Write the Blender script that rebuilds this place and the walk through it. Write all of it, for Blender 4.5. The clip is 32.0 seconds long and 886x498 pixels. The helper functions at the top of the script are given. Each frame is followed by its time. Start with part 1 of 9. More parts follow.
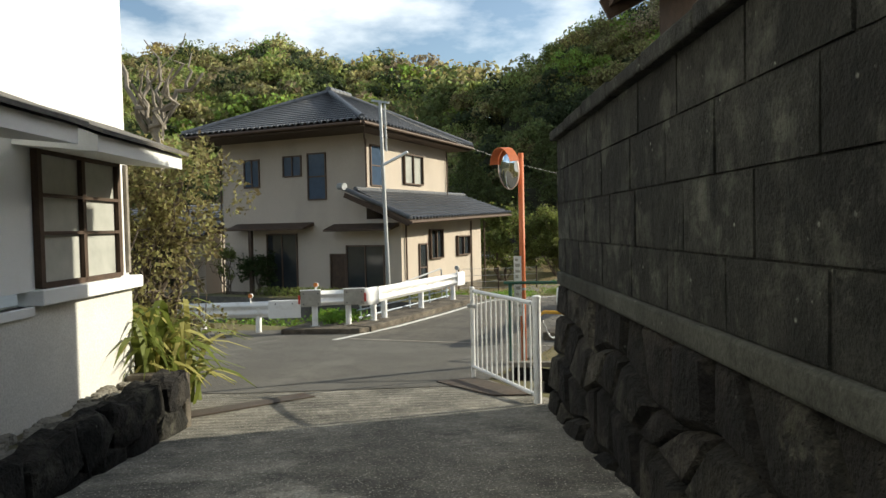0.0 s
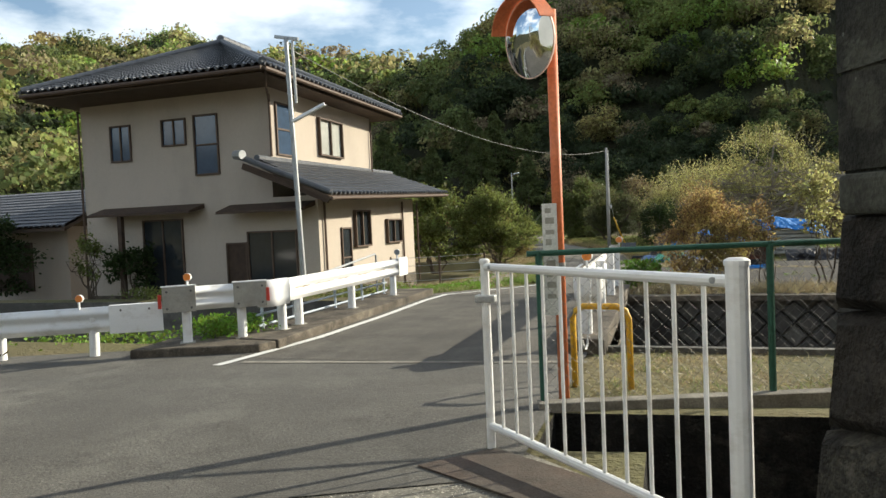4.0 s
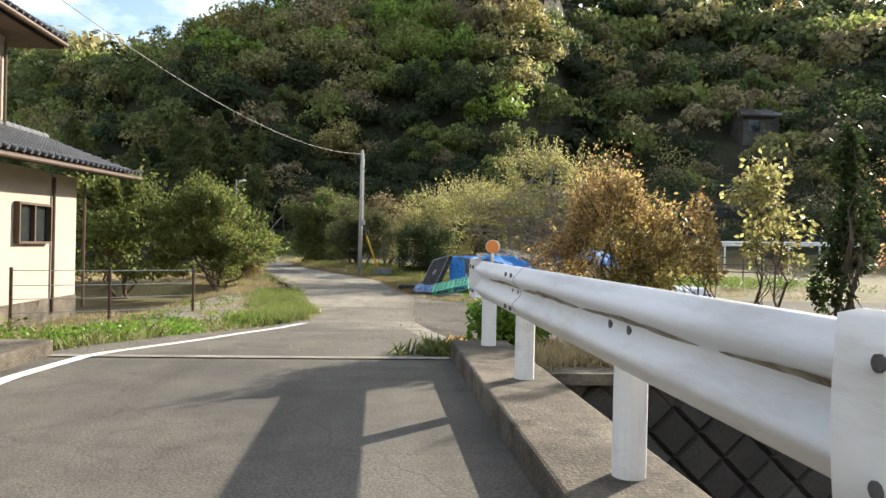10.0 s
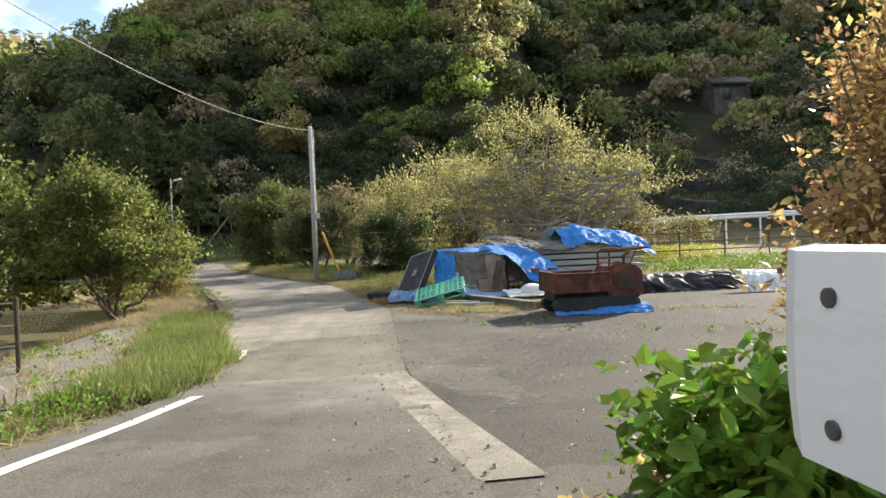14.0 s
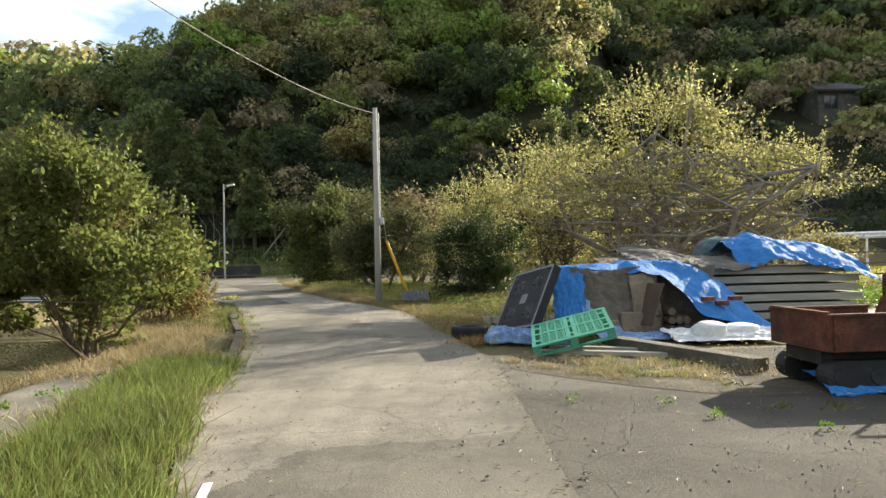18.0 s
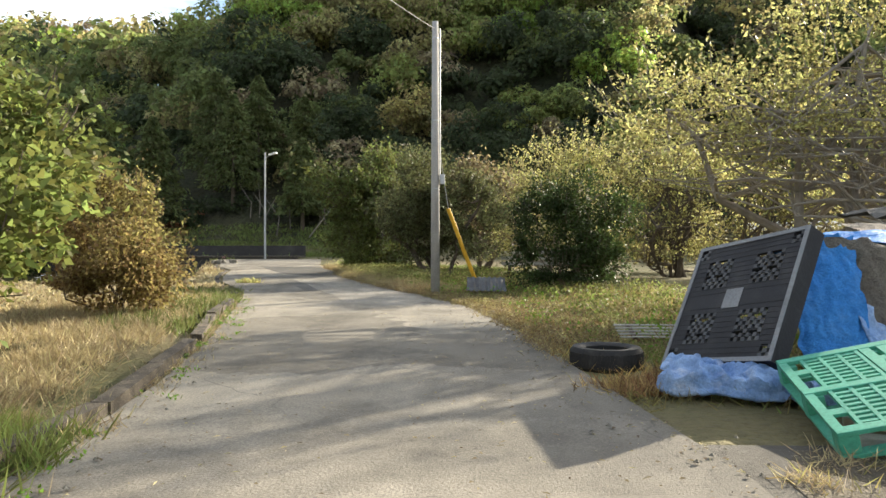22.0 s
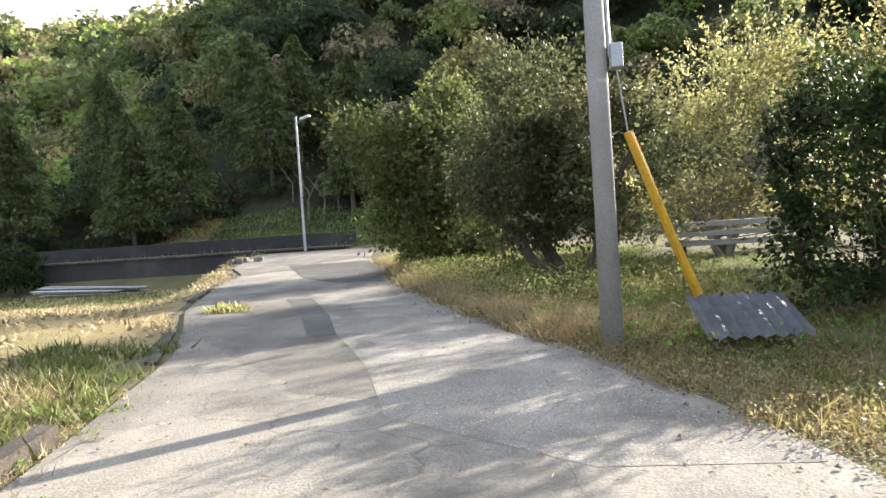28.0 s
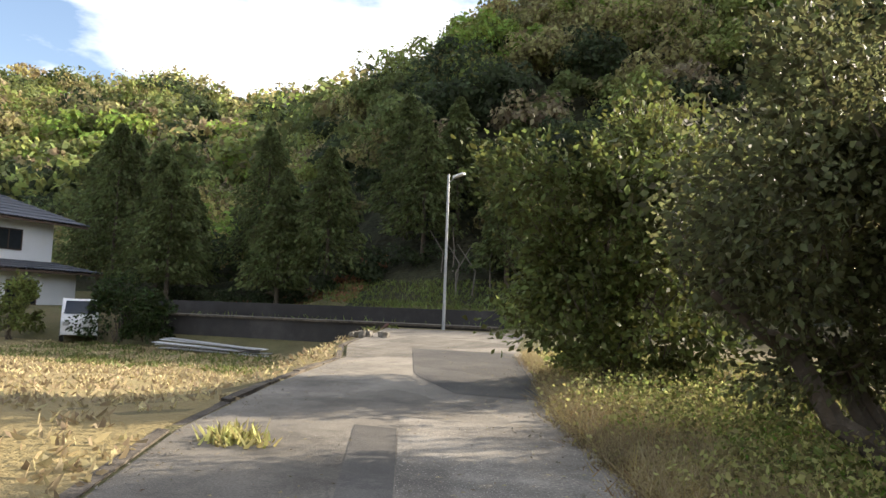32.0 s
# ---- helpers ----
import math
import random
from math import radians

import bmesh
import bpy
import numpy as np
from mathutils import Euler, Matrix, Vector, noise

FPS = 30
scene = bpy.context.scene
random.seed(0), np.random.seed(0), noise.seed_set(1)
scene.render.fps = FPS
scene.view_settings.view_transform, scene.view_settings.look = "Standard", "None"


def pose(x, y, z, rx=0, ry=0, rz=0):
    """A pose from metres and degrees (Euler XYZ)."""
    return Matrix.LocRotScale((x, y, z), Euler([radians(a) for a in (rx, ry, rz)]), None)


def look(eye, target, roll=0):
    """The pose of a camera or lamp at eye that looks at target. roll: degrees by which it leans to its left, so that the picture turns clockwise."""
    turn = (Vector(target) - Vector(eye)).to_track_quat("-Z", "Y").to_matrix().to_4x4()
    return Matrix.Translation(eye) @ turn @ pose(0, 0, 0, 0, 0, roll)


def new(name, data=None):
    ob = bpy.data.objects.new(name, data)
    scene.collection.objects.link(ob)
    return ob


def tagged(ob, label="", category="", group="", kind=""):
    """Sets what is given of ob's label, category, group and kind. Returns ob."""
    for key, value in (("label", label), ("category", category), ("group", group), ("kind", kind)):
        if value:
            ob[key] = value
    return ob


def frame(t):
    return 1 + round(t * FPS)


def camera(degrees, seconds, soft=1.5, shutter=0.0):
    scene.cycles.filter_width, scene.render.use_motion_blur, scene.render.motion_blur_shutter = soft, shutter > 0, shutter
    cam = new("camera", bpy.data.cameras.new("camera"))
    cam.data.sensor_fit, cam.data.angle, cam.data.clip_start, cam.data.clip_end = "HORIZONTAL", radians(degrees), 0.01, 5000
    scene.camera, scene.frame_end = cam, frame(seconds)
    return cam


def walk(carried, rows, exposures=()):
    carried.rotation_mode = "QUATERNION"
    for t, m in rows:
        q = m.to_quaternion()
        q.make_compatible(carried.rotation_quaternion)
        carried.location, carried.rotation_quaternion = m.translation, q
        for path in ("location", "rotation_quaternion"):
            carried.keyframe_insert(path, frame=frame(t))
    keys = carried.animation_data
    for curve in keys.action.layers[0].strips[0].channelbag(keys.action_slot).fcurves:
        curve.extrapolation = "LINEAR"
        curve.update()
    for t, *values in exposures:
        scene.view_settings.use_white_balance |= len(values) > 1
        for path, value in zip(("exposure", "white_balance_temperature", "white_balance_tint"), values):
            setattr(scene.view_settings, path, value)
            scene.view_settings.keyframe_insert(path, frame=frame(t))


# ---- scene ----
cam = camera(65.0, 32.0)
PATH = [
    (0, (-0.013, 0.05, 1.085), (-0.847, 1.867, 1.019), -1.2),
    (0.5, (-0.336, 0.635, 1.011), (-1.055, 2.501, 1.041), -2.4),
    (1, (-0.669, 1.19, 0.926), (-1.556, 2.982, 0.862), -1.0),
    (1.5, (-0.969, 1.777, 0.859), (-1.686, 3.642, 0.785), -2.7),
    (2, (-1.268, 2.353, 0.785), (-2.111, 4.165, 0.693), 0.0),
    (2.5, (-1.529, 2.959, 0.7), (-2.191, 4.846, 0.715), -2.9),
    (3, (-1.902, 3.495, 0.636), (-2.702, 5.328, 0.612), -0.6),
    (3.5, (-2.255, 4.023, 0.561), (-2.877, 5.923, 0.489), -2.9),
    (5.5, (-3.564, 6.485, 0.253), (-4.174, 8.388, 0.165), -1.4),
    (6, (-3.872, 7.098, 0.205), (-4.489, 8.998, 0.096), 1.2),
    (6.5, (-4.13, 7.814, 0.148), (-4.429, 9.79, 0.065), -2.2),
    (7, (-4.337, 8.56, 0.098), (-4.605, 10.539, 0.002), 0.7),
    (7.5, (-4.489, 9.246, 0.087), (-4.457, 11.242, -0.042), -2.0),
    (8, (-4.535, 9.934, 0.077), (-4.565, 11.932, -0.022), 0.6),
    (8.5, (-4.599, 10.57, 0.069), (-4.461, 12.564, -0.012), -0.5),
    (9, (-4.593, 11.304, 0.031), (-4.554, 13.302, -0.047), -1.2),
    (9.5, (-4.613, 11.994, -0.014), (-4.629, 13.992, -0.108), -3.3),
    (10, (-4.591, 12.741, -0.066), (-4.412, 14.733, -0.074), 1.3),
    (10.5, (-4.611, 13.439, -0.094), (-4.523, 15.435, -0.173), 0.6),
    (11, (-4.593, 14.174, -0.086), (-4.371, 16.161, -0.154), -0.9),
    (11.5, (-4.593, 14.901, -0.09), (-4.486, 16.897, -0.148), -0.4),
    (12, (-4.54, 15.634, -0.093), (-4.326, 17.622, -0.117), -1.6),
    (12.5, (-4.512, 16.345, -0.101), (-4.465, 18.344, -0.093), -1.5),
    (13, (-4.467, 17.083, -0.11), (-4.158, 19.059, -0.089), -1.4),
    (13.5, (-4.475, 17.812, -0.119), (-4.384, 19.81, -0.141), -0.3),
    (14, (-4.516, 18.557, -0.131), (-4.231, 20.536, -0.159), -2.4),
    (14.5, (-4.573, 19.294, -0.139), (-4.42, 21.288, -0.162), -0.4),
    (16.5, (-4.724, 22.131, -0.174), (-4.545, 24.123, -0.139), -1.2),
    (17, (-4.74, 22.77, -0.19), (-4.573, 24.763, -0.199), -3.6),
    (17.5, (-4.742, 23.463, -0.222), (-4.544, 25.452, -0.187), -1.7),
    (18, (-4.717, 24.126, -0.246), (-4.608, 26.123, -0.215), -1.3),
    (18.5, (-4.706, 24.845, -0.298), (-4.437, 26.826, -0.237), -1.0),
    (19, (-4.71, 25.514, -0.34), (-4.612, 27.512, -0.356), -1.1),
    (19.5, (-4.719, 26.227, -0.385), (-4.505, 28.215, -0.384), -2.5),
    (20, (-4.746, 26.946, -0.438), (-4.743, 28.946, -0.448), 0.0),
    (20.5, (-4.766, 27.685, -0.481), (-4.582, 29.677, -0.487), -0.8),
    (21, (-4.847, 28.416, -0.496), (-4.929, 30.414, -0.472), -0.0),
    (21.5, (-4.871, 29.092, -0.51), (-4.76, 31.089, -0.549), -1.9),
    (22, (-4.897, 29.787, -0.522), (-4.959, 31.786, -0.523), 0.0),
    (22.5, (-4.903, 30.494, -0.526), (-4.728, 32.486, -0.572), -2.6),
    (23, (-4.941, 31.225, -0.528), (-4.928, 33.225, -0.525), 0.8),
    (23.5, (-5.008, 31.903, -0.512), (-4.895, 33.9, -0.519), -1.9),
    (24, (-5.071, 32.593, -0.525), (-5.176, 34.59, -0.557), 1.2),
    (24.5, (-5.229, 33.322, -0.511), (-5.154, 35.32, -0.547), -2.6),
    (26.5, (-5.711, 36.187, -0.444), (-5.742, 38.186, -0.485), -1.5),
    (27, (-5.882, 36.87, -0.436), (-5.955, 38.868, -0.47), -1.0),
    (27.5, (-6.061, 37.479, -0.431), (-6.179, 39.475, -0.498), -2.5),
    (28, (-6.137, 38.207, -0.382), (-6.385, 40.191, -0.448), -3.8),
    (28.5, (-6.297, 38.816, -0.349), (-6.46, 40.803, -0.516), -2.6),
    (29, (-6.476, 39.481, -0.395), (-6.806, 41.452, -0.456), -2.8),
    (29.5, (-6.732, 40.22, -0.387), (-7.095, 42.186, -0.442), -0.9),
    (30, (-6.916, 40.98, -0.419), (-7.182, 42.961, -0.35), 0.5),
    (30.5, (-7.084, 41.649, -0.403), (-7.663, 43.562, -0.335), 3.0),
    (31, (-7.177, 42.205, -0.396), (-7.741, 44.12, -0.268), 1.3),
    (31.5, (-7.204, 42.57, -0.339), (-7.988, 44.406, -0.209), 2.0),
    (32, (-7.07, 42.935, -0.276), (-7.749, 44.809, -0.108), 2.0),
]
walk(cam, [(t, look(eye, target, roll)) for t, eye, target, roll in PATH],
     exposures=[(0.0, 0.6, 6400, 4), (3.0, 0.7, 6350, 4), (6.0, 0.8, 6350, 8), (9.0, 1.25, 6450, 9), (14.0, 1.3, 6450, 9), (17.0, 1.2, 6650, 7), (20.0, 1.25, 6850, 6), (22.5, 1.6, 6600, 8), (24.0, 1.85, 6350, 8), (27.0, 1.7, 6050, 12), (29.0, 2.1, 6100, 13), (30.0, 1.85, 6100, 13), (32.0, 1.4, 6650, 13)])

# ---- light ----
SUN_DIR = Vector((0.686, 0.614, 0.398)).normalized()
world = bpy.data.worlds.new("world")
scene.world = world
world.use_nodes = True
wn = world.node_tree.nodes
wl = world.node_tree.links
sky = wn.new("ShaderNodeTexSky")
sky.sky_type = 'NISHITA'
sky.sun_disc = False
sky.sun_elevation = math.asin(SUN_DIR.z)
sky.sun_rotation = math.atan2(SUN_DIR.x, SUN_DIR.y)
sky.air_density, sky.dust_density, sky.ozone_density = 1.0, 1.5, 1.0
wn["Background"].inputs["Strength"].default_value = 0.11
sky_way = wn.new("ShaderNodeTexCoord")
sky_map = wn.new("ShaderNodeMapping")
sky_map.inputs["Scale"].default_value = (1.0, 1.0, 2.6)
cloud = wn.new("ShaderNodeTexNoise")
cloud.inputs["Scale"].default_value, cloud.inputs["Detail"].default_value, cloud.inputs["Roughness"].default_value = 2.6, 8.0, 0.55
cover = wn.new("ShaderNodeMapRange")
cover.inputs["From Min"].default_value, cover.inputs["From Max"].default_value = 0.46, 0.66
blend = wn.new("ShaderNodeMix")
blend.data_type = 'RGBA'
blend.inputs[7].default_value = (9.0, 9.0, 9.1, 1)
wl.new(sky_way.outputs["Generated"], sky_map.inputs["Vector"])
wl.new(sky_map.outputs["Vector"], cloud.inputs["Vector"])
wl.new(cloud.outputs["Fac"], cover.inputs["Value"])
wl.new(cover.outputs["Result"], blend.inputs[0])
wl.new(sky.outputs["Color"], blend.inputs[6])
wl.new(blend.outputs[2], wn["Background"].inputs["Color"])
sun_data = bpy.data.lights.new("sun", 'SUN')
sun_data.energy, sun_data.angle, sun_data.color = 5.0, radians(0.6), (1.0, 0.90, 0.75)
sun = new("sun", sun_data)
sun.matrix_world = look(SUN_DIR * 100, (0, 0, 0))


# ---- materials ----
MATS = {}


def mat(name, color, rough=0.8, var=0.25, scale=3.0, fine=60.0, bump=0.3, metal=0.0, second=None, spread=0.5,
        stain=None, stain_scale=0.6, stain_amount=0.4, obj_random=0.0, island=0.0, translucent=0.0, grain=0.7, cracks=0.0, grooves=0.0, bump_dist=0.01, spec=0.3, stretch=(1, 1, 1), fade=None, cells=0.0, cell_scale=0.35, speck=0.0, speck_scale=240.0, wear=0.0, lichen=0.0, drip=None, relief=0.0, stain_lo=0.52, stain_hi=0.72):
    """A painted, stony or leafy surface with variation at two scales, relief and stains."""
    m = bpy.data.materials.new(name)
    m.use_nodes = True
    t = m.node_tree
    n, l = t.nodes, t.links
    b = n["Principled BSDF"]
    b.inputs["Roughness"].default_value = rough
    b.inputs["Metallic"].default_value = metal
    b.inputs["Specular IOR Level"].default_value = spec
    tc = n.new("ShaderNodeTexCoord")
    mp = n.new("ShaderNodeMapping")
    geo = n.new("ShaderNodeNewGeometry")
    mp.inputs["Scale"].default_value = stretch
    l.new(geo.outputs["Position"], mp.inputs["Vector"])

    def noise_at(sc, detail=4.0, rgh=0.6):
        x = n.new("ShaderNodeTexNoise")
        x.inputs["Scale"].default_value, x.inputs["Detail"].default_value, x.inputs["Roughness"].default_value = sc, detail, rgh
        l.new(mp.outputs["Vector"], x.inputs["Vector"])
        return x.outputs["Fac"]

    def mix(fac, a, bb, mode='MIX'):
        x = n.new("ShaderNodeMix")
        x.data_type, x.blend_type = 'RGBA', mode
        for sock, v in ((x.inputs[0], fac), (x.inputs[6], a), (x.inputs[7], bb)):
            if isinstance(v, (int, float)):
                sock.default_value = v
            elif isinstance(v, tuple):
                sock.default_value = (*v[:3], 1)
            else:
                l.new(v, sock)
        return x.outputs[2]

    def ramp(v, lo, hi):
        x = n.new("ShaderNodeMapRange")
        x.inputs["From Min"].default_value, x.inputs["From Max"].default_value = lo, hi
        l.new(v, x.inputs["Value"])
        return x.outputs["Result"]

    large, small = noise_at(scale, 5.0), noise_at(fine, 3.0)
    dark = tuple(c * (1 - var) for c in color)
    light = tuple(min(1.0, c * (1 + var)) for c in color)
    col = mix(ramp(large, 0.3, 0.7), dark, light)
    if second:
        big = noise_at(scale * 0.35, 6.0, 0.65)
        col = mix(ramp(big, 0.5 - spread * 0.3, 0.5 + spread * 0.3), col, second)
    col = mix(ramp(small, 0.35, 0.75), col, mix(1.0, col, (grain, grain, grain), 'MULTIPLY'))
    if stain:
        st = noise_at(stain_scale, 7.0, 0.7)
        f = n.new("ShaderNodeMath")
        f.operation = 'MULTIPLY'
        l.new(ramp(st, stain_lo, stain_hi), f.inputs[0])
        f.inputs[1].default_value = stain_amount
        col = mix(f.outputs[0], col, stain)
    if drip:
        # dark runs down the face, broken and uneven
        dm = n.new("ShaderNodeMapping")
        dm.inputs["Scale"].default_value = (1.0, 1.0, 0.12)
        l.new(geo.outputs["Position"], dm.inputs["Vector"])
        dn = n.new("ShaderNodeTexNoise")
        dn.inputs["Scale"].default_value, dn.inputs["Detail"].default_value, dn.inputs["Roughness"].default_value = 5.0, 6.0, 0.7
        l.new(dm.outputs["Vector"], dn.inputs["Vector"])
        dk = n.new("ShaderNodeMath")
        dk.operation = 'MULTIPLY'
        l.new(ramp(dn.outputs["Fac"], 0.46, 0.66), dk.inputs[0])
        l.new(ramp(noise_at(1.1, 5.0, 0.7), 0.36, 0.6), dk.inputs[1])
        col = mix(dk.outputs[0], col, drip)
    if cells:
        # old repairs: large areas of slightly different tone with broken edges
        wob_c = n.new("ShaderNodeMix")
        wob_c.data_type, wob_c.blend_type = 'RGBA', 'ADD'
        wob_c.inputs[0].default_value = 1.0
        nz_c = n.new("ShaderNodeTexNoise")
        nz_c.inputs["Scale"].default_value, nz_c.inputs["Detail"].default_value, nz_c.inputs["Roughness"].default_value = 1.3, 7.0, 0.65
        l.new(mp.outputs["Vector"], nz_c.inputs["Vector"])
        l.new(mp.outputs["Vector"], wob_c.inputs[6])
        l.new(nz_c.outputs["Color"], wob_c.inputs[7])
        vc = n.new("ShaderNodeTexVoronoi")
        vc.inputs["Scale"].default_value = cell_scale
        l.new(wob_c.outputs[2], vc.inputs["Vector"])
        sc_ = n.new("ShaderNodeSeparateColor")
        l.new(vc.outputs["Color"], sc_.inputs[0])
        tone = n.new("ShaderNodeMapRange")
        tone.inputs["To Min"].default_value, tone.inputs["To Max"].default_value = 1 - cells, 1 + cells * 0.7
        l.new(sc_.outputs[0], tone.inputs["Value"])
        col = mix(1.0, col, tone.outputs["Result"], 'MULTIPLY')
    if wear:
        # faint streaks along the direction of travel
        sm = n.new("ShaderNodeMapping")
        sm.inputs["Scale"].default_value = (2.4, 0.12, 1.0)
        l.new(geo.outputs["Position"], sm.inputs["Vector"])
        sn = n.new("ShaderNodeTexNoise")
        sn.inputs["Scale"].default_value, sn.inputs["Detail"].default_value = 1.0, 5.0
        l.new(sm.outputs["Vector"], sn.inputs["Vector"])
        sr = n.new("ShaderNodeMapRange")
        sr.inputs["From Min"].default_value, sr.inputs["From Max"].default_value = 0.3, 0.7
        sr.inputs["To Min"].default_value, sr.inputs["To Max"].default_value = 1 - wear, 1 + wear
        l.new(sn.outputs["Fac"], sr.inputs["Value"])
        col = mix(1.0, col, sr.outputs["Result"], 'MULTIPLY')
    if speck:
        fs = n.new("ShaderNodeMath")
        fs.operation = 'MULTIPLY'
        l.new(ramp(noise_at(speck_scale, 2.0), 0.6, 0.72), fs.inputs[0])
        fs.inputs[1].default_value = speck
        col = mix(fs.outputs[0], col, tuple(min(1.0, c * 2.6 + 0.02) for c in color))
    if lichen:
        vl = n.new("ShaderNodeTexVoronoi")
        vl.inputs["Scale"].default_value = 17.0
        l.new(geo.outputs["Position"], vl.inputs["Vector"])
        dots = n.new("ShaderNodeMapRange")
        dots.inputs["From Min"].default_value, dots.inputs["From Max"].default_value = 0.08, 0.22
        dots.inputs["To Min"].default_value, dots.inputs["To Max"].default_value = 1.0, 0.0
        l.new(vl.outputs["Distance"], dots.inputs["Value"])
        fl = n.new("ShaderNodeMath")
        fl.operation = 'MULTIPLY'
        l.new(dots.outputs["Result"], fl.inputs[0])
        l.new(ramp(noise_at(7.0, 5.0, 0.7), 0.56, 0.66), fl.inputs[1])
        fl2 = n.new("ShaderNodeMath")
        fl2.operation = 'MULTIPLY'
        l.new(fl.outputs[0], fl2.inputs[0])
        fl2.inputs[1].default_value = lichen
        col = mix(fl2.outputs[0], col, (0.30, 0.31, 0.27))
    if fade:
        axis_, lo, hi, other = fade
        sp = n.new("ShaderNodeSeparateXYZ")
        l.new(geo.outputs["Position"], sp.inputs[0])
        ma = n.new("ShaderNodeMath")
        ma.operation = 'MULTIPLY_ADD'
        l.new(noise_at(0.5, 6.0, 0.65), ma.inputs[0])
        ma.inputs[1].default_value = 6.0
        l.new(sp.outputs[axis_], ma.inputs[2])
        col = mix(ramp(ma.outputs[0], lo + 3.0, hi + 3.0), col, mix(ramp(large, 0.3, 0.7), tuple(c * 0.75 for c in other), tuple(c * 1.25 for c in other)))
    if cracks:
        wob_ = n.new("ShaderNodeMix")
        wob_.data_type, wob_.blend_type = 'RGBA', 'ADD'
        wob_.inputs[0].default_value = 0.45
        nz = n.new("ShaderNodeTexNoise")
        nz.inputs["Scale"].default_value, nz.inputs["Detail"].default_value = 1.7, 5.0
        l.new(mp.outputs["Vector"], nz.inputs["Vector"])
        l.new(mp.outputs["Vector"], wob_.inputs[6])
        l.new(nz.outputs["Color"], wob_.inputs[7])
        vo = n.new("ShaderNodeTexVoronoi")
        vo.feature = 'DISTANCE_TO_EDGE'
        vo.inputs["Scale"].default_value = 0.85
        l.new(wob_.outputs[2], vo.inputs["Vector"])
        edge = n.new("ShaderNodeMapRange")
        edge.inputs["From Min"].default_value, edge.inputs["From Max"].default_value = 0.002, 0.008
        edge.inputs["To Min"].default_value, edge.inputs["To Max"].default_value = 1.0, 0.0
        l.new(vo.outputs["Distance"], edge.inputs["Value"])
        broken = n.new("ShaderNodeMath")
        broken.operation = 'MULTIPLY'
        l.new(edge.outputs["Result"], broken.inputs[0])
        l.new(ramp(noise_at(0.4, 3.0), 0.42, 0.54), broken.inputs[1])
        f2 = n.new("ShaderNodeMath")
        f2.operation = 'MULTIPLY'
        l.new(broken.outputs[0], f2.inputs[0])
        f2.inputs[1].default_value = cracks
        col = mix(f2.outputs[0], col, tuple(c * 0.42 for c in color))
    if obj_random or island:
        src = n.new("ShaderNodeObjectInfo").outputs["Random"] if obj_random else geo.outputs["Random Per Island"]
        amount = obj_random or island
        v = n.new("ShaderNodeMapRange")
        v.inputs["To Min"].default_value, v.inputs["To Max"].default_value = 1 - amount, 1 + amount
        l.new(src, v.inputs["Value"])
        hs = n.new("ShaderNodeHueSaturation")
        l.new(col, hs.inputs["Color"])
        l.new(v.outputs["Result"], hs.inputs["Value"])
        h = n.new("ShaderNodeMapRange")
        h.inputs["To Min"].default_value, h.inputs["To Max"].default_value = 0.5 - amount * 0.06, 0.5 + amount * 0.06
        l.new(src, h.inputs["Value"])
        l.new(h.outputs["Result"], hs.inputs["Hue"])
        col = hs.outputs["Color"]
    l.new(col, b.inputs["Base Color"])
    if bump:
        bp = n.new("ShaderNodeBump")
        bp.inputs["Strength"].default_value, bp.inputs["Distance"].default_value = bump, bump_dist
        if grooves:
            tw = n.new("ShaderNodeMapping")
            tw.inputs["Rotation"].default_value = (0, 0, radians(-24.8))
            l.new(geo.outputs["Position"], tw.inputs["Vector"])
            wv = n.new("ShaderNodeTexWave")
            wv.bands_direction = 'Y'
            wv.inputs["Scale"].default_value, wv.inputs["Distortion"].default_value, wv.inputs["Detail"].default_value = 1.9, 1.2, 2.0
            l.new(tw.outputs["Vector"], wv.inputs["Vector"])
            ad = n.new("ShaderNodeMath")
            ad.operation = 'MULTIPLY_ADD'
            l.new(wv.outputs["Fac"], ad.inputs[0])
            ad.inputs[1].default_value = grooves
            l.new(small, ad.inputs[2])
            l.new(ad.outputs[0], bp.inputs["Height"])
        elif relief:
            ad = n.new("ShaderNodeMath")
            ad.operation = 'MULTIPLY_ADD'
            l.new(noise_at(fine * 0.16, 6.0, 0.6), ad.inputs[0])
            ad.inputs[1].default_value = relief
            l.new(small, ad.inputs[2])
            l.new(ad.outputs[0], bp.inputs["Height"])
        else:
            l.new(small, bp.inputs["Height"])
        l.new(bp.outputs["Normal"], b.inputs["Normal"])
    if translucent:
        tr = n.new("ShaderNodeBsdfTranslucent")
        l.new(col, tr.inputs["Color"])
        ms = n.new("ShaderNodeMixShader")
        ms.inputs[0].default_value = translucent
        l.new(b.outputs[0], ms.inputs[1])
        l.new(tr.outputs[0], ms.inputs[2])
        l.new(ms.outputs[0], n["Material Output"].inputs["Surface"])
    MATS[name] = m
    return m


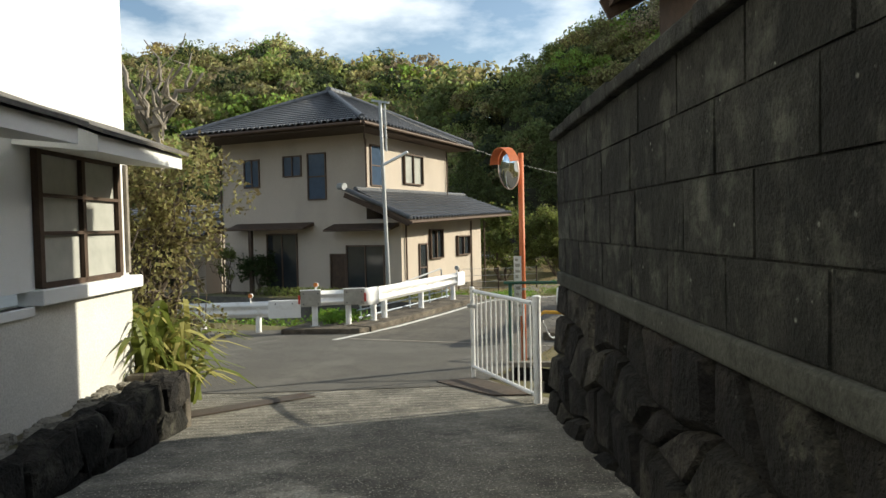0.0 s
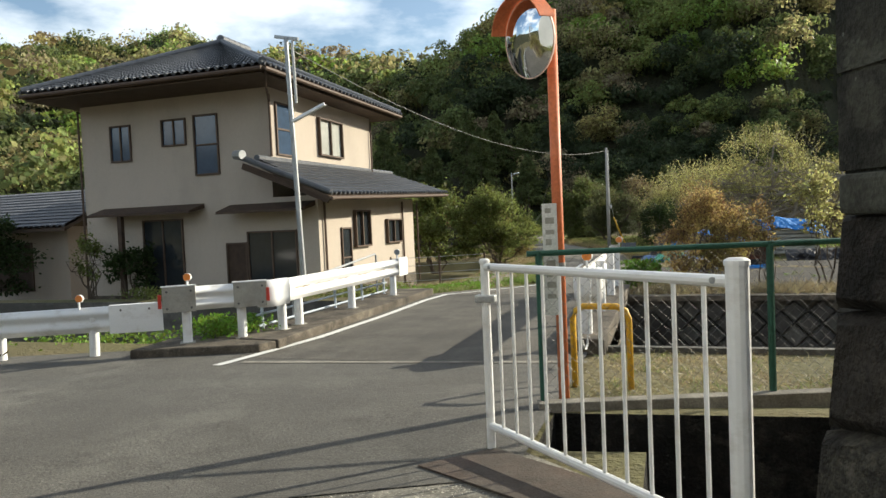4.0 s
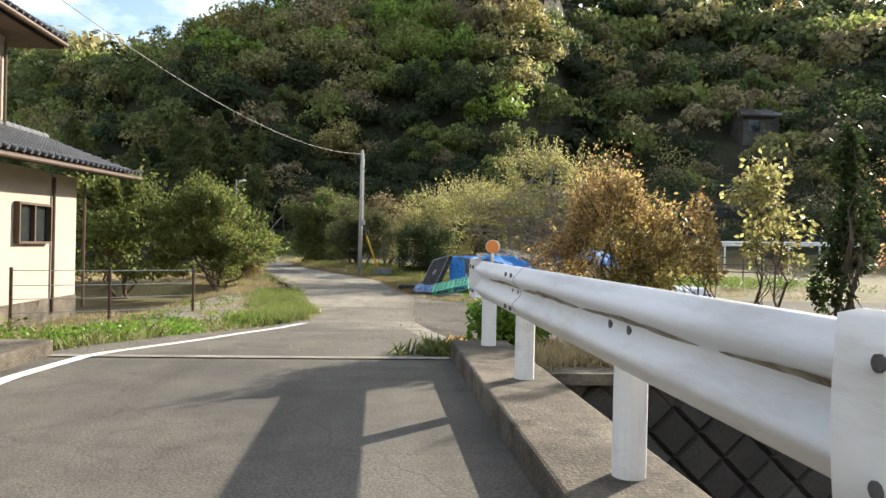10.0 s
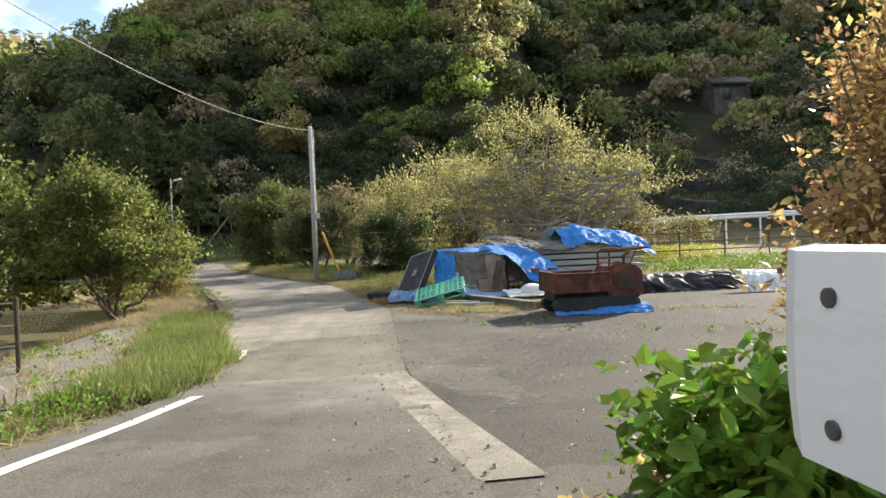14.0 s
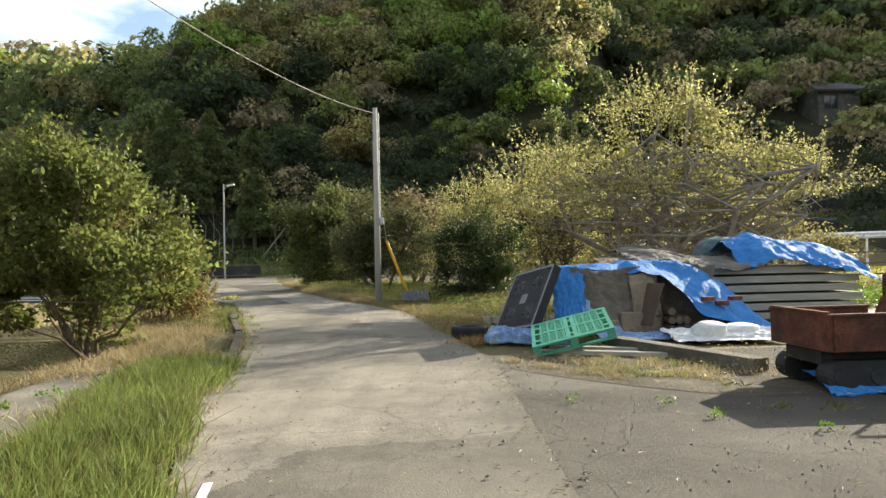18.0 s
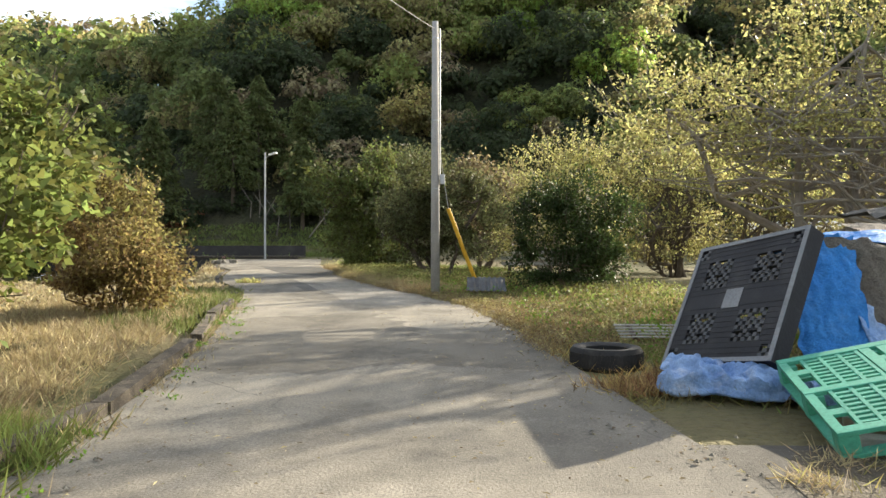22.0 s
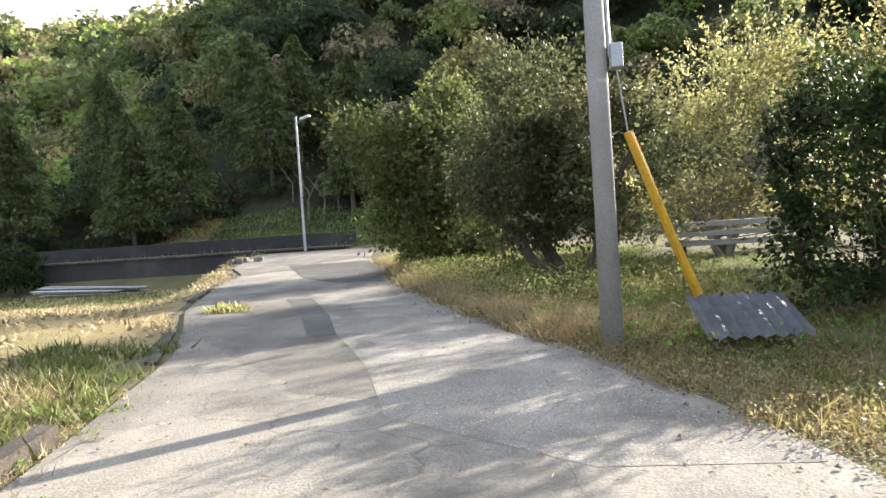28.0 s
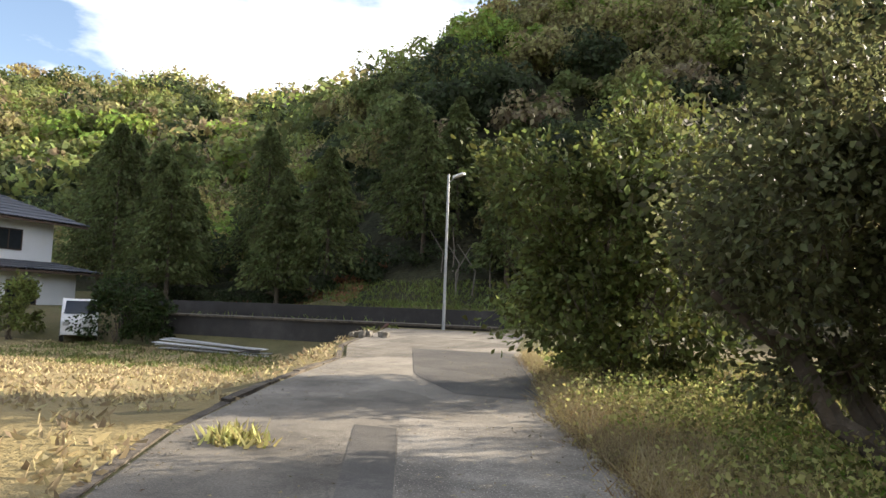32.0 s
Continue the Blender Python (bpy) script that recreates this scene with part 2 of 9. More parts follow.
ASPHALT = mat("asphalt", (0.118, 0.107, 0.089), 0.88, 0.35, 2.2, 60, 0.5, second=(0.15, 0.136, 0.112), cracks=0.6, stain=(0.055, 0.052, 0.047), stain_amount=0.6, stain_lo=0.48, stain_hi=0.68, grain=0.38, fade=("Y", 23.5, 26.0, (0.19, 0.175, 0.148)), cells=0.18, cell_scale=0.3, speck=0.4, speck_scale=90, wear=0.16)
CROSSING = mat("worn_grey_asphalt", (0.17, 0.16, 0.138), 0.9, 0.35, 2.4, 55, 0.6, second=(0.125, 0.117, 0.102), cracks=0.8, stain=(0.08, 0.075, 0.066), stain_scale=1.2, stain_amount=0.6, stain_lo=0.48, stain_hi=0.66, grain=0.36, cells=0.2, cell_scale=0.35, speck=0.3, speck_scale=90)
YARD = mat("yard_asphalt", (0.12, 0.11, 0.093), 0.92, 0.35, 0.8, 130, 0.5, second=(0.16, 0.147, 0.122), fade=("X", -4.0, -1.6, (0.062, 0.056, 0.047)), cracks=1.0, stain=(0.03, 0.028, 0.025), stain_scale=0.7, stain_amount=0.85, grain=0.45, bump_dist=0.02, spec=0.2, cells=0.45, cell_scale=0.45, speck=0.55, speck_scale=110)
DARK_PATCH = mat("dark_asphalt_patch", (0.16, 0.148, 0.126), 0.9, 0.3, 1.2, 90, 0.6, second=(0.085, 0.081, 0.073), grain=0.5, speck=0.4, cells=0.2)
OLD_ASPHALT = mat("old_asphalt", (0.225, 0.205, 0.168), 0.9, 0.36, 1.3, 70, 0.5, second=(0.30, 0.27, 0.217), cracks=0.6, stain=(0.085, 0.077, 0.063), stain_scale=0.7, stain_amount=0.75, stain_lo=0.48, stain_hi=0.66, grain=0.45, bump_dist=0.012, spec=0.22, fade=("X", -5.0, -2.8, (0.115, 0.105, 0.087)), cells=0.3, cell_scale=0.28, speck=0.4, wear=0.16)
LANE = mat("lane_concrete", (0.30, 0.28, 0.23), 0.92, 0.5, 3.0, 45, 1.0, grooves=1.4, cracks=1.0, second=(0.185, 0.172, 0.142), stain=(0.075, 0.07, 0.058), stain_scale=1.4, stain_amount=0.8, cells=0.3, cell_scale=0.6, speck=0.8, speck_scale=55, grain=0.35, lichen=0.9, stain_lo=0.48, stain_hi=0.64)
CONCRETE = mat("weathered_concrete", (0.175, 0.148, 0.112), 0.92, 0.5, 3.0, 45, 1.0, second=(0.08, 0.066, 0.05), stain=(0.028, 0.024, 0.019), stain_scale=2.6, stain_amount=0.9, stain_lo=0.47, stain_hi=0.64, grain=0.5, speck=0.5, speck_scale=90, lichen=0.5)
PALE_CONCRETE = mat("pale_concrete", (0.34, 0.315, 0.262), 0.9, 0.3, 4.0, 60, 0.5, second=(0.215, 0.196, 0.16), stain=(0.12, 0.108, 0.088), stain_scale=2.5, stain_amount=0.7, stain_lo=0.48, stain_hi=0.64, grain=0.5)
PALE_ROAD = mat("pale_road_patch", (0.34, 0.31, 0.255), 0.9, 0.4, 1.6, 60, 0.6, second=(0.235, 0.213, 0.174), stain=(0.10, 0.09, 0.074), stain_scale=0.9, stain_amount=0.75, stain_lo=0.46, stain_hi=0.64, grain=0.45, cracks=0.5, cells=0.2, speck=0.5, speck_scale=70)
DIRT = mat("dirt", (0.16, 0.125, 0.085), 0.95, 0.3, 0.8, 25, 0.8, second=(0.10, 0.105, 0.045), bump_dist=0.04)
TRODDEN = mat("trodden_dirt", (0.135, 0.112, 0.078), 0.95, 0.4, 4.0, 45, 0.9, second=(0.075, 0.062, 0.042), stain=(0.2, 0.17, 0.12), stain_scale=3.0, stain_amount=0.5, grain=0.4, speck=0.6, speck_scale=60, bump_dist=0.03)
GRASS_GROUND = mat("grass_ground", (0.105, 0.105, 0.04), 0.95, 0.35, 0.6, 14, 1.0, second=(0.17, 0.135, 0.068), bump_dist=0.05)
FIELD = mat("stubble_field", (0.30, 0.235, 0.115), 0.95, 0.25, 0.9, 14, 0.9, second=(0.24, 0.19, 0.08), stain=(0.16, 0.17, 0.05), stain_scale=0.25, bump_dist=0.05)
GRAVEL = mat("gravel", (0.24, 0.225, 0.19), 0.95, 0.3, 2.0, 30, 1.0, second=(0.2, 0.18, 0.14), bump_dist=0.04)
YARD_GRIT = mat("asphalt_crumbs", (0.15, 0.138, 0.115), 0.95, 0.3, 2.0, 60, 0.4, island=0.5)
# floor coloured very dark, standing in for shade in the gaps between crowns
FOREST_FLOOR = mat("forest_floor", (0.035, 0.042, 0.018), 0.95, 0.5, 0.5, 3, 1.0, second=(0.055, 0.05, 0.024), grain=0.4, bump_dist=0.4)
WHITE_LINE = mat("road_marking", (0.72, 0.71, 0.67), 0.7, 0.1, 3, 60, 0.3, stain=(0.35, 0.34, 0.31), stain_scale=3, stain_amount=0.5)
WHITE_STEEL = mat("white_painted_steel", (0.78, 0.78, 0.77), 0.42, 0.03, 2.0, 30, 0.03, grain=0.96, stain=(0.36, 0.31, 0.24), stain_scale=3.2, stain_amount=0.5, spec=0.5, stretch=(1, 0.25, 1.6))
PLATE_GREY = mat("weathered_grey_plate", (0.36, 0.345, 0.30), 0.8, 0.15, 5, 60, 0.3, stain=(0.2, 0.18, 0.15), stain_scale=4, stain_amount=0.6, grain=0.8)
PIPE_BLUE = mat("pale_blue_pipe", (0.50, 0.56, 0.62), 0.5, 0.12, 6, 60, 0.1, stain=(0.3, 0.26, 0.2), stain_scale=5, stain_amount=0.4)
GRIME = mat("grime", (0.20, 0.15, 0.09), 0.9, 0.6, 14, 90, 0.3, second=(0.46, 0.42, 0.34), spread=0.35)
GREY_STEEL = mat("galvanised_steel", (0.42, 0.43, 0.43), 0.5, 0.12, 5, 50, 0.1, metal=0.6)
BOLT_STEEL = mat("dull_bolt_steel", (0.13, 0.125, 0.12), 0.6, 0.3, 20, 80, 0.1, metal=0.4)
POLE_CONCRETE = mat("pole_concrete", (0.36, 0.345, 0.32), 0.85, 0.12, 2, 60, 0.3, stain=(0.22, 0.2, 0.18), stain_amount=0.4)
ORANGE = mat("orange_paint", (0.62, 0.17, 0.06), 0.55, 0.12, 4, 40, 0.1, stain=(0.4, 0.2, 0.12), stain_scale=4, stain_amount=0.3)
PALE_ORANGE = mat("pale_orange_paint", (0.62, 0.42, 0.34), 0.6, 0.15, 4, 40, 0.1)
ORANGE_LENS = mat("orange_reflector", (0.75, 0.25, 0.05), 0.35, 0.1, 20, 80, 0.2, spec=0.5)
YELLOW = mat("yellow_paint", (0.66, 0.38, 0.03), 0.5, 0.12, 4, 40, 0.1, stain=(0.3, 0.17, 0.05), stain_scale=5, stain_amount=0.3)
GREEN_PAINT = mat("green_paint", (0.03, 0.10, 0.07), 0.55, 0.2, 4, 40, 0.1)
RED_LENS = mat("red_reflector", (0.55, 0.05, 0.03), 0.35, 0.1, 20, 80, 0.1, spec=0.5)
STUCCO = mat("beige_stucco", (0.50, 0.43, 0.355), 0.95, 0.1, 0.7, 110, 0.6, stain=(0.38, 0.315, 0.255), stain_scale=0.7, stain_amount=0.5, stretch=(1, 1, 0.45))
PLASTER = mat("white_plaster", (0.74, 0.745, 0.73), 0.9, 0.05, 0.8, 90, 0.3, grain=0.92, stain=(0.6, 0.57, 0.5), stain_scale=0.8, stain_amount=0.4)
RENDER_GREY = mat("grey_render", (0.60, 0.585, 0.54), 0.92, 0.1, 0.8, 60, 0.4, stain=(0.42, 0.39, 0.33), stain_scale=0.9, stain_amount=0.5)
ROOF_TILE = mat("grey_roof_tile", (0.105, 0.11, 0.12), 0.45, 0.2, 3, 40, 0.2, obj_random=0.0, spec=0.5)
DARK_WOOD = mat("dark_wood", (0.07, 0.045, 0.03), 0.75, 0.25, 6, 70, 0.3)
BEAM_WOOD = mat("weathered_beam", (0.17, 0.155, 0.13), 0.9, 0.35, 4, 60, 0.6, second=(0.09, 0.08, 0.066), stretch=(3, 1, 3))
BROWN_FRAME = mat("brown_frame", (0.10, 0.065, 0.045), 0.6, 0.2, 5, 60, 0.1)
SOFFIT = mat("soffit_boards", (0.10, 0.07, 0.05), 0.8, 0.2, 4, 50, 0.2)
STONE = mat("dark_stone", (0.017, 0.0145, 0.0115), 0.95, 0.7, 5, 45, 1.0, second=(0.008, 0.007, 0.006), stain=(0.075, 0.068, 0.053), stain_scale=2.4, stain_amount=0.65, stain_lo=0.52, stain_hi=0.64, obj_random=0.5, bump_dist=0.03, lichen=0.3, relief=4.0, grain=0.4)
STONE_PALE = mat("bared_stone", (0.10, 0.09, 0.072), 0.95, 0.6, 5, 45, 1.0, second=(0.04, 0.035, 0.028), stain=(0.012, 0.011, 0.009), stain_scale=3.0, stain_amount=0.9, stain_lo=0.46, stain_hi=0.58, obj_random=0.4, bump_dist=0.03, lichen=0.4, relief=4.0, grain=0.4)
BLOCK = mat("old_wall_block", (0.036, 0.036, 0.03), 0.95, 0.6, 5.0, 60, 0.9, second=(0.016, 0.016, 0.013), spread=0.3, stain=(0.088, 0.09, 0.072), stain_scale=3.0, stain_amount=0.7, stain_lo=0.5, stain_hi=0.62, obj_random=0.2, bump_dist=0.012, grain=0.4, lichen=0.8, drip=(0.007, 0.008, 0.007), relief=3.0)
CANAL_WALL = mat("canal_wall", (0.12, 0.11, 0.095), 0.9, 0.3, 1.5, 30, 0.8, second=(0.07, 0.07, 0.06), stain=(0.3, 0.28, 0.25), stain_scale=1.2, stain_amount=0.4)
BLACK_PLASTIC = mat("black_plastic", (0.02, 0.02, 0.023), 0.6, 0.3, 3, 50, 0.2, stain=(0.055, 0.052, 0.048), stain_scale=3, stain_amount=0.5)
GREEN_PLASTIC = mat("green_plastic", (0.075, 0.36, 0.24), 0.55, 0.12, 3, 50, 0.1, stain=(0.12, 0.3, 0.2), stain_scale=3, stain_amount=0.4)
BLUE_TARP = mat("blue_tarp", (0.035, 0.19, 0.52), 0.7, 0.2, 5, 60, 0.4, second=(0.05, 0.24, 0.58), stain=(0.15, 0.32, 0.6), stain_scale=6.0, stain_amount=0.3, spec=0.15, relief=5.0, bump_dist=0.035)
FADED_TARP = mat("faded_tarp", (0.30, 0.44, 0.66), 0.75, 0.3, 6, 60, 0.4, second=(0.12, 0.24, 0.5), stain=(0.6, 0.64, 0.7), stain_scale=5, stain_amount=0.6, relief=5.0, bump_dist=0.035)
CARDBOARD = mat("weathered_cardboard", (0.25, 0.205, 0.15), 0.92, 0.25, 4, 50, 0.4, stain=(0.12, 0.095, 0.07), stain_scale=3, stain_amount=0.6, relief=5.0, bump_dist=0.02)
CLOTH_GREY = mat("grey_brown_cloth", (0.20, 0.18, 0.15), 0.95, 0.3, 4, 60, 0.6, second=(0.13, 0.115, 0.095), relief=5.0, bump_dist=0.035)
GREY_TARP = mat("dark_tarp", (0.13, 0.12, 0.105), 0.8, 0.3, 3, 40, 0.4, relief=5.0, bump_dist=0.035)
TEAL_TARP = mat("grey_green_tarp", (0.15, 0.21, 0.22), 0.75, 0.3, 4, 50, 0.5, second=(0.09, 0.13, 0.14), relief=5.0, bump_dist=0.03)
WHITE_SHEET = mat("white_plastic_sheet", (0.72, 0.73, 0.72), 0.5, 0.1, 4, 50, 0.2, relief=5.0, bump_dist=0.035)
RUST = mat("rusty_steel", (0.17, 0.06, 0.035), 0.85, 0.5, 6, 60, 0.7, second=(0.06, 0.03, 0.022), stain=(0.27, 0.12, 0.07), stain_scale=7, grain=0.5)
RUSTY_PLATE = mat("rusty_plate", (0.085, 0.06, 0.046), 0.85, 0.4, 4, 60, 0.5, second=(0.10, 0.09, 0.075), grain=0.55)
SHEET_METAL = mat("weathered_sheet_metal", (0.12, 0.125, 0.13), 0.7, 0.3, 5, 60, 0.3, second=(0.06, 0.06, 0.062), metal=0.2)
RUBBER = mat("tyre_rubber", (0.03, 0.03, 0.03), 0.8, 0.25, 5, 60, 0.3, stain=(0.1, 0.09, 0.08), stain_scale=4, stain_amount=0.5)
PLANK = mat("weathered_plank", (0.38, 0.37, 0.32), 0.85, 0.2, 3, 60, 0.4, stretch=(1, 6, 6))
GLASS = mat("dark_window_glass", (0.03, 0.035, 0.04), 0.08, 0.1, 1, 4, 0.0, spec=0.7)
FROST = mat("frosted_glass", (0.42, 0.42, 0.38), 0.3, 0.08, 1, 4, 0.0, spec=0.5)
BLUE_GLASS = mat("bluish_window_glass", (0.06, 0.09, 0.14), 0.1, 0.1, 1, 4, 0.0, spec=0.7)
MIRROR = mat("mirror_face", (0.85, 0.87, 0.88), 0.03, 0.02, 1, 4, 0.0, metal=1.0)
BARK = mat("bark", (0.12, 0.095, 0.07), 0.95, 0.3, 5, 40, 0.8, bump_dist=0.02)
LEDGE_STONE = mat("ledge_stone", (0.085, 0.088, 0.072), 0.92, 0.4, 3.0, 40, 1.0, second=(0.03, 0.03, 0.025), stain=(0.015, 0.016, 0.012), stain_scale=2.6, stain_amount=0.9, lichen=0.6, grain=0.5)
GREY_PAD = mat("grey_plastic", (0.22, 0.23, 0.24), 0.6, 0.2, 4, 50, 0.2)
SAPLING_BARK = mat("sapling_bark", (0.16, 0.14, 0.115), 0.95, 0.3, 5, 40, 0.8)
FAR_WALL = mat("far_wall_concrete", (0.06, 0.056, 0.052), 0.95, 0.3, 0.8, 30, 0.6, second=(0.035, 0.033, 0.031), stain=(0.11, 0.10, 0.09), stain_scale=0.7, stain_amount=0.4)
CANAL_BLOCK = mat("canal_block", (0.085, 0.08, 0.072), 0.9, 0.3, 1.5, 30, 0.8, second=(0.05, 0.05, 0.045), obj_random=0.3)
PALE_BARK = mat("pale_bark", (0.26, 0.23, 0.19), 0.95, 0.3, 5, 40, 0.8)


def leaf(name, color, island=0.5, tr=0.45, second=None):
    return mat(name, color, 0.5, 0.3, 0.5, 6, 0.0, island=island, translucent=tr, second=second, spec=0.2)


LEAF_DARK = leaf("dark_foliage", (0.045, 0.066, 0.02))
LEAF_MID = leaf("green_foliage", (0.185, 0.21, 0.06), 0.5, 0.58)
LEAF_CITRUS = leaf("glossy_citrus_foliage", (0.15, 0.17, 0.05), 0.55, 0.5)
LEAF_OLIVE = leaf("olive_foliage", (0.25, 0.22, 0.095), 0.5, 0.58)
LEAF_BRIGHT = leaf("bright_foliage", (0.17, 0.25, 0.04))
LEAF_YELLOW = leaf("yellow_green_foliage", (0.39, 0.365, 0.145), 0.5, 0.58)
LEAF_RUST = leaf("russet_foliage", (0.56, 0.30, 0.17), 0.5, 0.58, second=(0.30, 0.27, 0.09))
LEAF_PALE = leaf("pale_brown_foliage", (0.24, 0.19, 0.10))
LEAF_CEDAR = leaf("cedar_foliage", (0.155, 0.18, 0.065), 0.5, 0.55)
LEAF_EVERGREEN = leaf("evergreen_foliage", (0.135, 0.14, 0.06), 0.55, 0.55)
WOOD_GREEN = leaf("wood_green", (0.30, 0.335, 0.105), 0.45, 0.65)
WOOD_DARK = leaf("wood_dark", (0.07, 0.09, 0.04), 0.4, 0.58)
WOOD_OLIVE = leaf("wood_olive", (0.36, 0.325, 0.145), 0.45, 0.62)
WOOD_BROWN = leaf("wood_brown", (0.33, 0.27, 0.16), 0.45, 0.55)
WOOD_BRIGHT = leaf("wood_bright", (0.28, 0.37, 0.08), 0.45, 0.6)
WOOD_GOLD = leaf("wood_gold", (0.44, 0.37, 0.15), 0.45, 0.6)
WOOD_DEEP = leaf("wood_deep", (0.18, 0.21, 0.075), 0.4, 0.62)
LEAF_TURNING = leaf("turning_foliage", (0.25, 0.23, 0.085), 0.5, 0.55, second=(0.36, 0.22, 0.10))
DEAD_LEAF = leaf("dead_leaf", (0.34, 0.16, 0.085), 0.4, 0.3)
CROP = leaf("yellow_crop", (0.42, 0.40, 0.05), 0.3)
STRAW = leaf("straw", (0.42, 0.34, 0.19), 0.35, 0.3)
GRASS_BLADE = leaf("grass_blade", (0.165, 0.185, 0.06), 0.4, 0.4)
GRASS_LIGHT = leaf("light_grass_blade", (0.19, 0.225, 0.065), 0.5, 0.5)
LILY_LEAF = leaf("lily_leaf", (0.17, 0.20, 0.04), 0.3, 0.35)
LILY_PALE = leaf("pale_lily_leaf", (0.42, 0.38, 0.12), 0.3, 0.35)
WEED_GREEN = leaf("weed_leaf", (0.16, 0.27, 0.035), 0.4, 0.4)


# ---- mesh tools ----
class Mesh:
    """Gathers faces for one mesh."""

    def __init__(self):
        self.v, self.f = [], []

    def add(self, verts, faces):
        k = len(self.v)
        self.v += [tuple(p) for p in verts]
        self.f += [tuple(i + k for i in f) for f in faces]
        return self

    def box(self, x0, x1, y0, y1, z0, z1, m=None):
        vs = [Vector((x, y, z)) for z in (z0, z1) for y in (y0, y1) for x in (x0, x1)]
        if m:
            vs = [m @ p for p in vs]
        return self.add(vs, [(0, 2, 3, 1), (4, 5, 7, 6), (0, 1, 5, 4), (2, 6, 7, 3), (0, 4, 6, 2), (1, 3, 7, 5)])

    def bar(self, a, b, w, h, up=(0, 0, 1)):
        """A square bar from a to b."""
        a, b = Vector(a), Vector(b)
        d = (b - a).normalized()
        side = d.cross(Vector(up))
        side = side.normalized() if side.length > 1e-4 else Vector((1, 0, 0))
        top = side.cross(d)
        vs = [p + side * sx * w / 2 + top * sz * h / 2 for p in (a, b) for sx, sz in ((-1, -1), (1, -1), (1, 1), (-1, 1))]
        return self.add(vs, [(0, 1, 2, 3), (4, 7, 6, 5), (0, 4, 5, 1), (1, 5, 6, 2), (2, 6, 7, 3), (3, 7, 4, 0)])

    def tube(self, pts, radii, sides=8, caps=True):
        pts = [Vector(p) for p in pts]
        if isinstance(radii, (int, float)):
            radii = [radii] * len(pts)
        k, rings = len(self.v), len(pts)
        ref = Vector((0.31, 0.17, 0.93))
        for i, p in enumerate(pts):
            d = (pts[min(i + 1, rings - 1)] - pts[max(i - 1, 0)]).normalized()
            s = d.cross(ref)
            if s.length < 0.1:
                s = d.cross(Vector((1, 0, 0)))
            s.normalize()
            u = s.cross(d)
            for j in range(sides):
                a = 2 * math.pi * j / sides
                self.v.append(tuple(p + (s * math.cos(a) + u * math.sin(a)) * radii[i]))
        for i in range(rings - 1):
            for j in range(sides):
                j2 = (j + 1) % sides
                self.f.append((k + i * sides + j, k + i * sides + j2, k + (i + 1) * sides + j2, k + (i + 1) * sides + j))
        if caps:
            self.f.append(tuple(k + j for j in reversed(range(sides))))
            self.f.append(tuple(k + (rings - 1) * sides + j for j in range(sides)))
        return self

    def data(self, name, material, smooth=False):
        me = bpy.data.meshes.new(name)
        me.from_pydata(self.v, [], self.f)
        if material:
            me.materials.append(material)
        if smooth:
            me.polygons.foreach_set("use_smooth", [True] * len(me.polygons))
        me.update()
        return me


def part(name, bm, material, parent=None, label="", smooth=False, bevel=0.0):
    """Links one mesh object, under a thing or a part where one is given."""
    ob = new(name, bm.data(name, material, smooth))
    if parent:
        ob.parent = parent
    if label:
        ob["label"] = label
    if bevel:
        b = ob.modifiers.new("edge", 'BEVEL')
        b.width, b.segments, b.limit_method = bevel, 2, 'ANGLE'
    return ob


def thing(name, label, category, at=(0, 0, 0), group="", kind=""):
    ob = new(name)
    ob.matrix_world = Matrix.Translation(at)
    ob.empty_display_size = 0.2
    return tagged(ob, label, category, group, kind)


def piece(name, me, parent, m):
    ob = new(name, me)
    ob.parent = parent
    ob.matrix_basis = m
    return ob


def quads(name, pts, material):
    """One object out of an (n, 4, 3) array of four-cornered leaves."""
    n = len(pts)
    me = bpy.data.meshes.new(name)
    me.vertices.add(n * 4)
    me.vertices.foreach_set("co", np.ascontiguousarray(pts, np.float32).ravel())
    me.loops.add(n * 4)
    me.loops.foreach_set("vertex_index", np.arange(n * 4, dtype=np.int32))
    me.polygons.add(n)
    me.polygons.foreach_set("loop_start", np.arange(0, n * 4, 4, dtype=np.int32))
    me.polygons.foreach_set("loop_total", np.full(n, 4, np.int32))
    me.materials.append(material)
    me.update(calc_edges=True)
    me.validate()
    return new(name, me)


rng = np.random.default_rng(7)


def leaves(centres, outward, size, aspect=0.55, droop=0.3, jitter=0.9):
    """Diamond-shaped leaves at the centres, leaning roughly along outward."""
    n = len(centres)
    d = outward + rng.normal(0, jitter, (n, 3)) + (0, 0, -droop)
    d /= np.linalg.norm(d, axis=1, keepdims=True) + 1e-6
    s = np.cross(d, rng.normal(0, 1, (n, 3)))
    s /= np.linalg.norm(s, axis=1, keepdims=True) + 1e-6
    ln = (size * rng.uniform(0.6, 1.35, n))[:, None]
    up = np.cross(s, d) * ln * 0.12
    c = np.asarray(centres)
    return np.stack([c - d * ln * 0.5, c + s * ln * aspect * 0.5 + up, c + d * ln * 0.5, c - s * ln * aspect * 0.5 + up], 1)


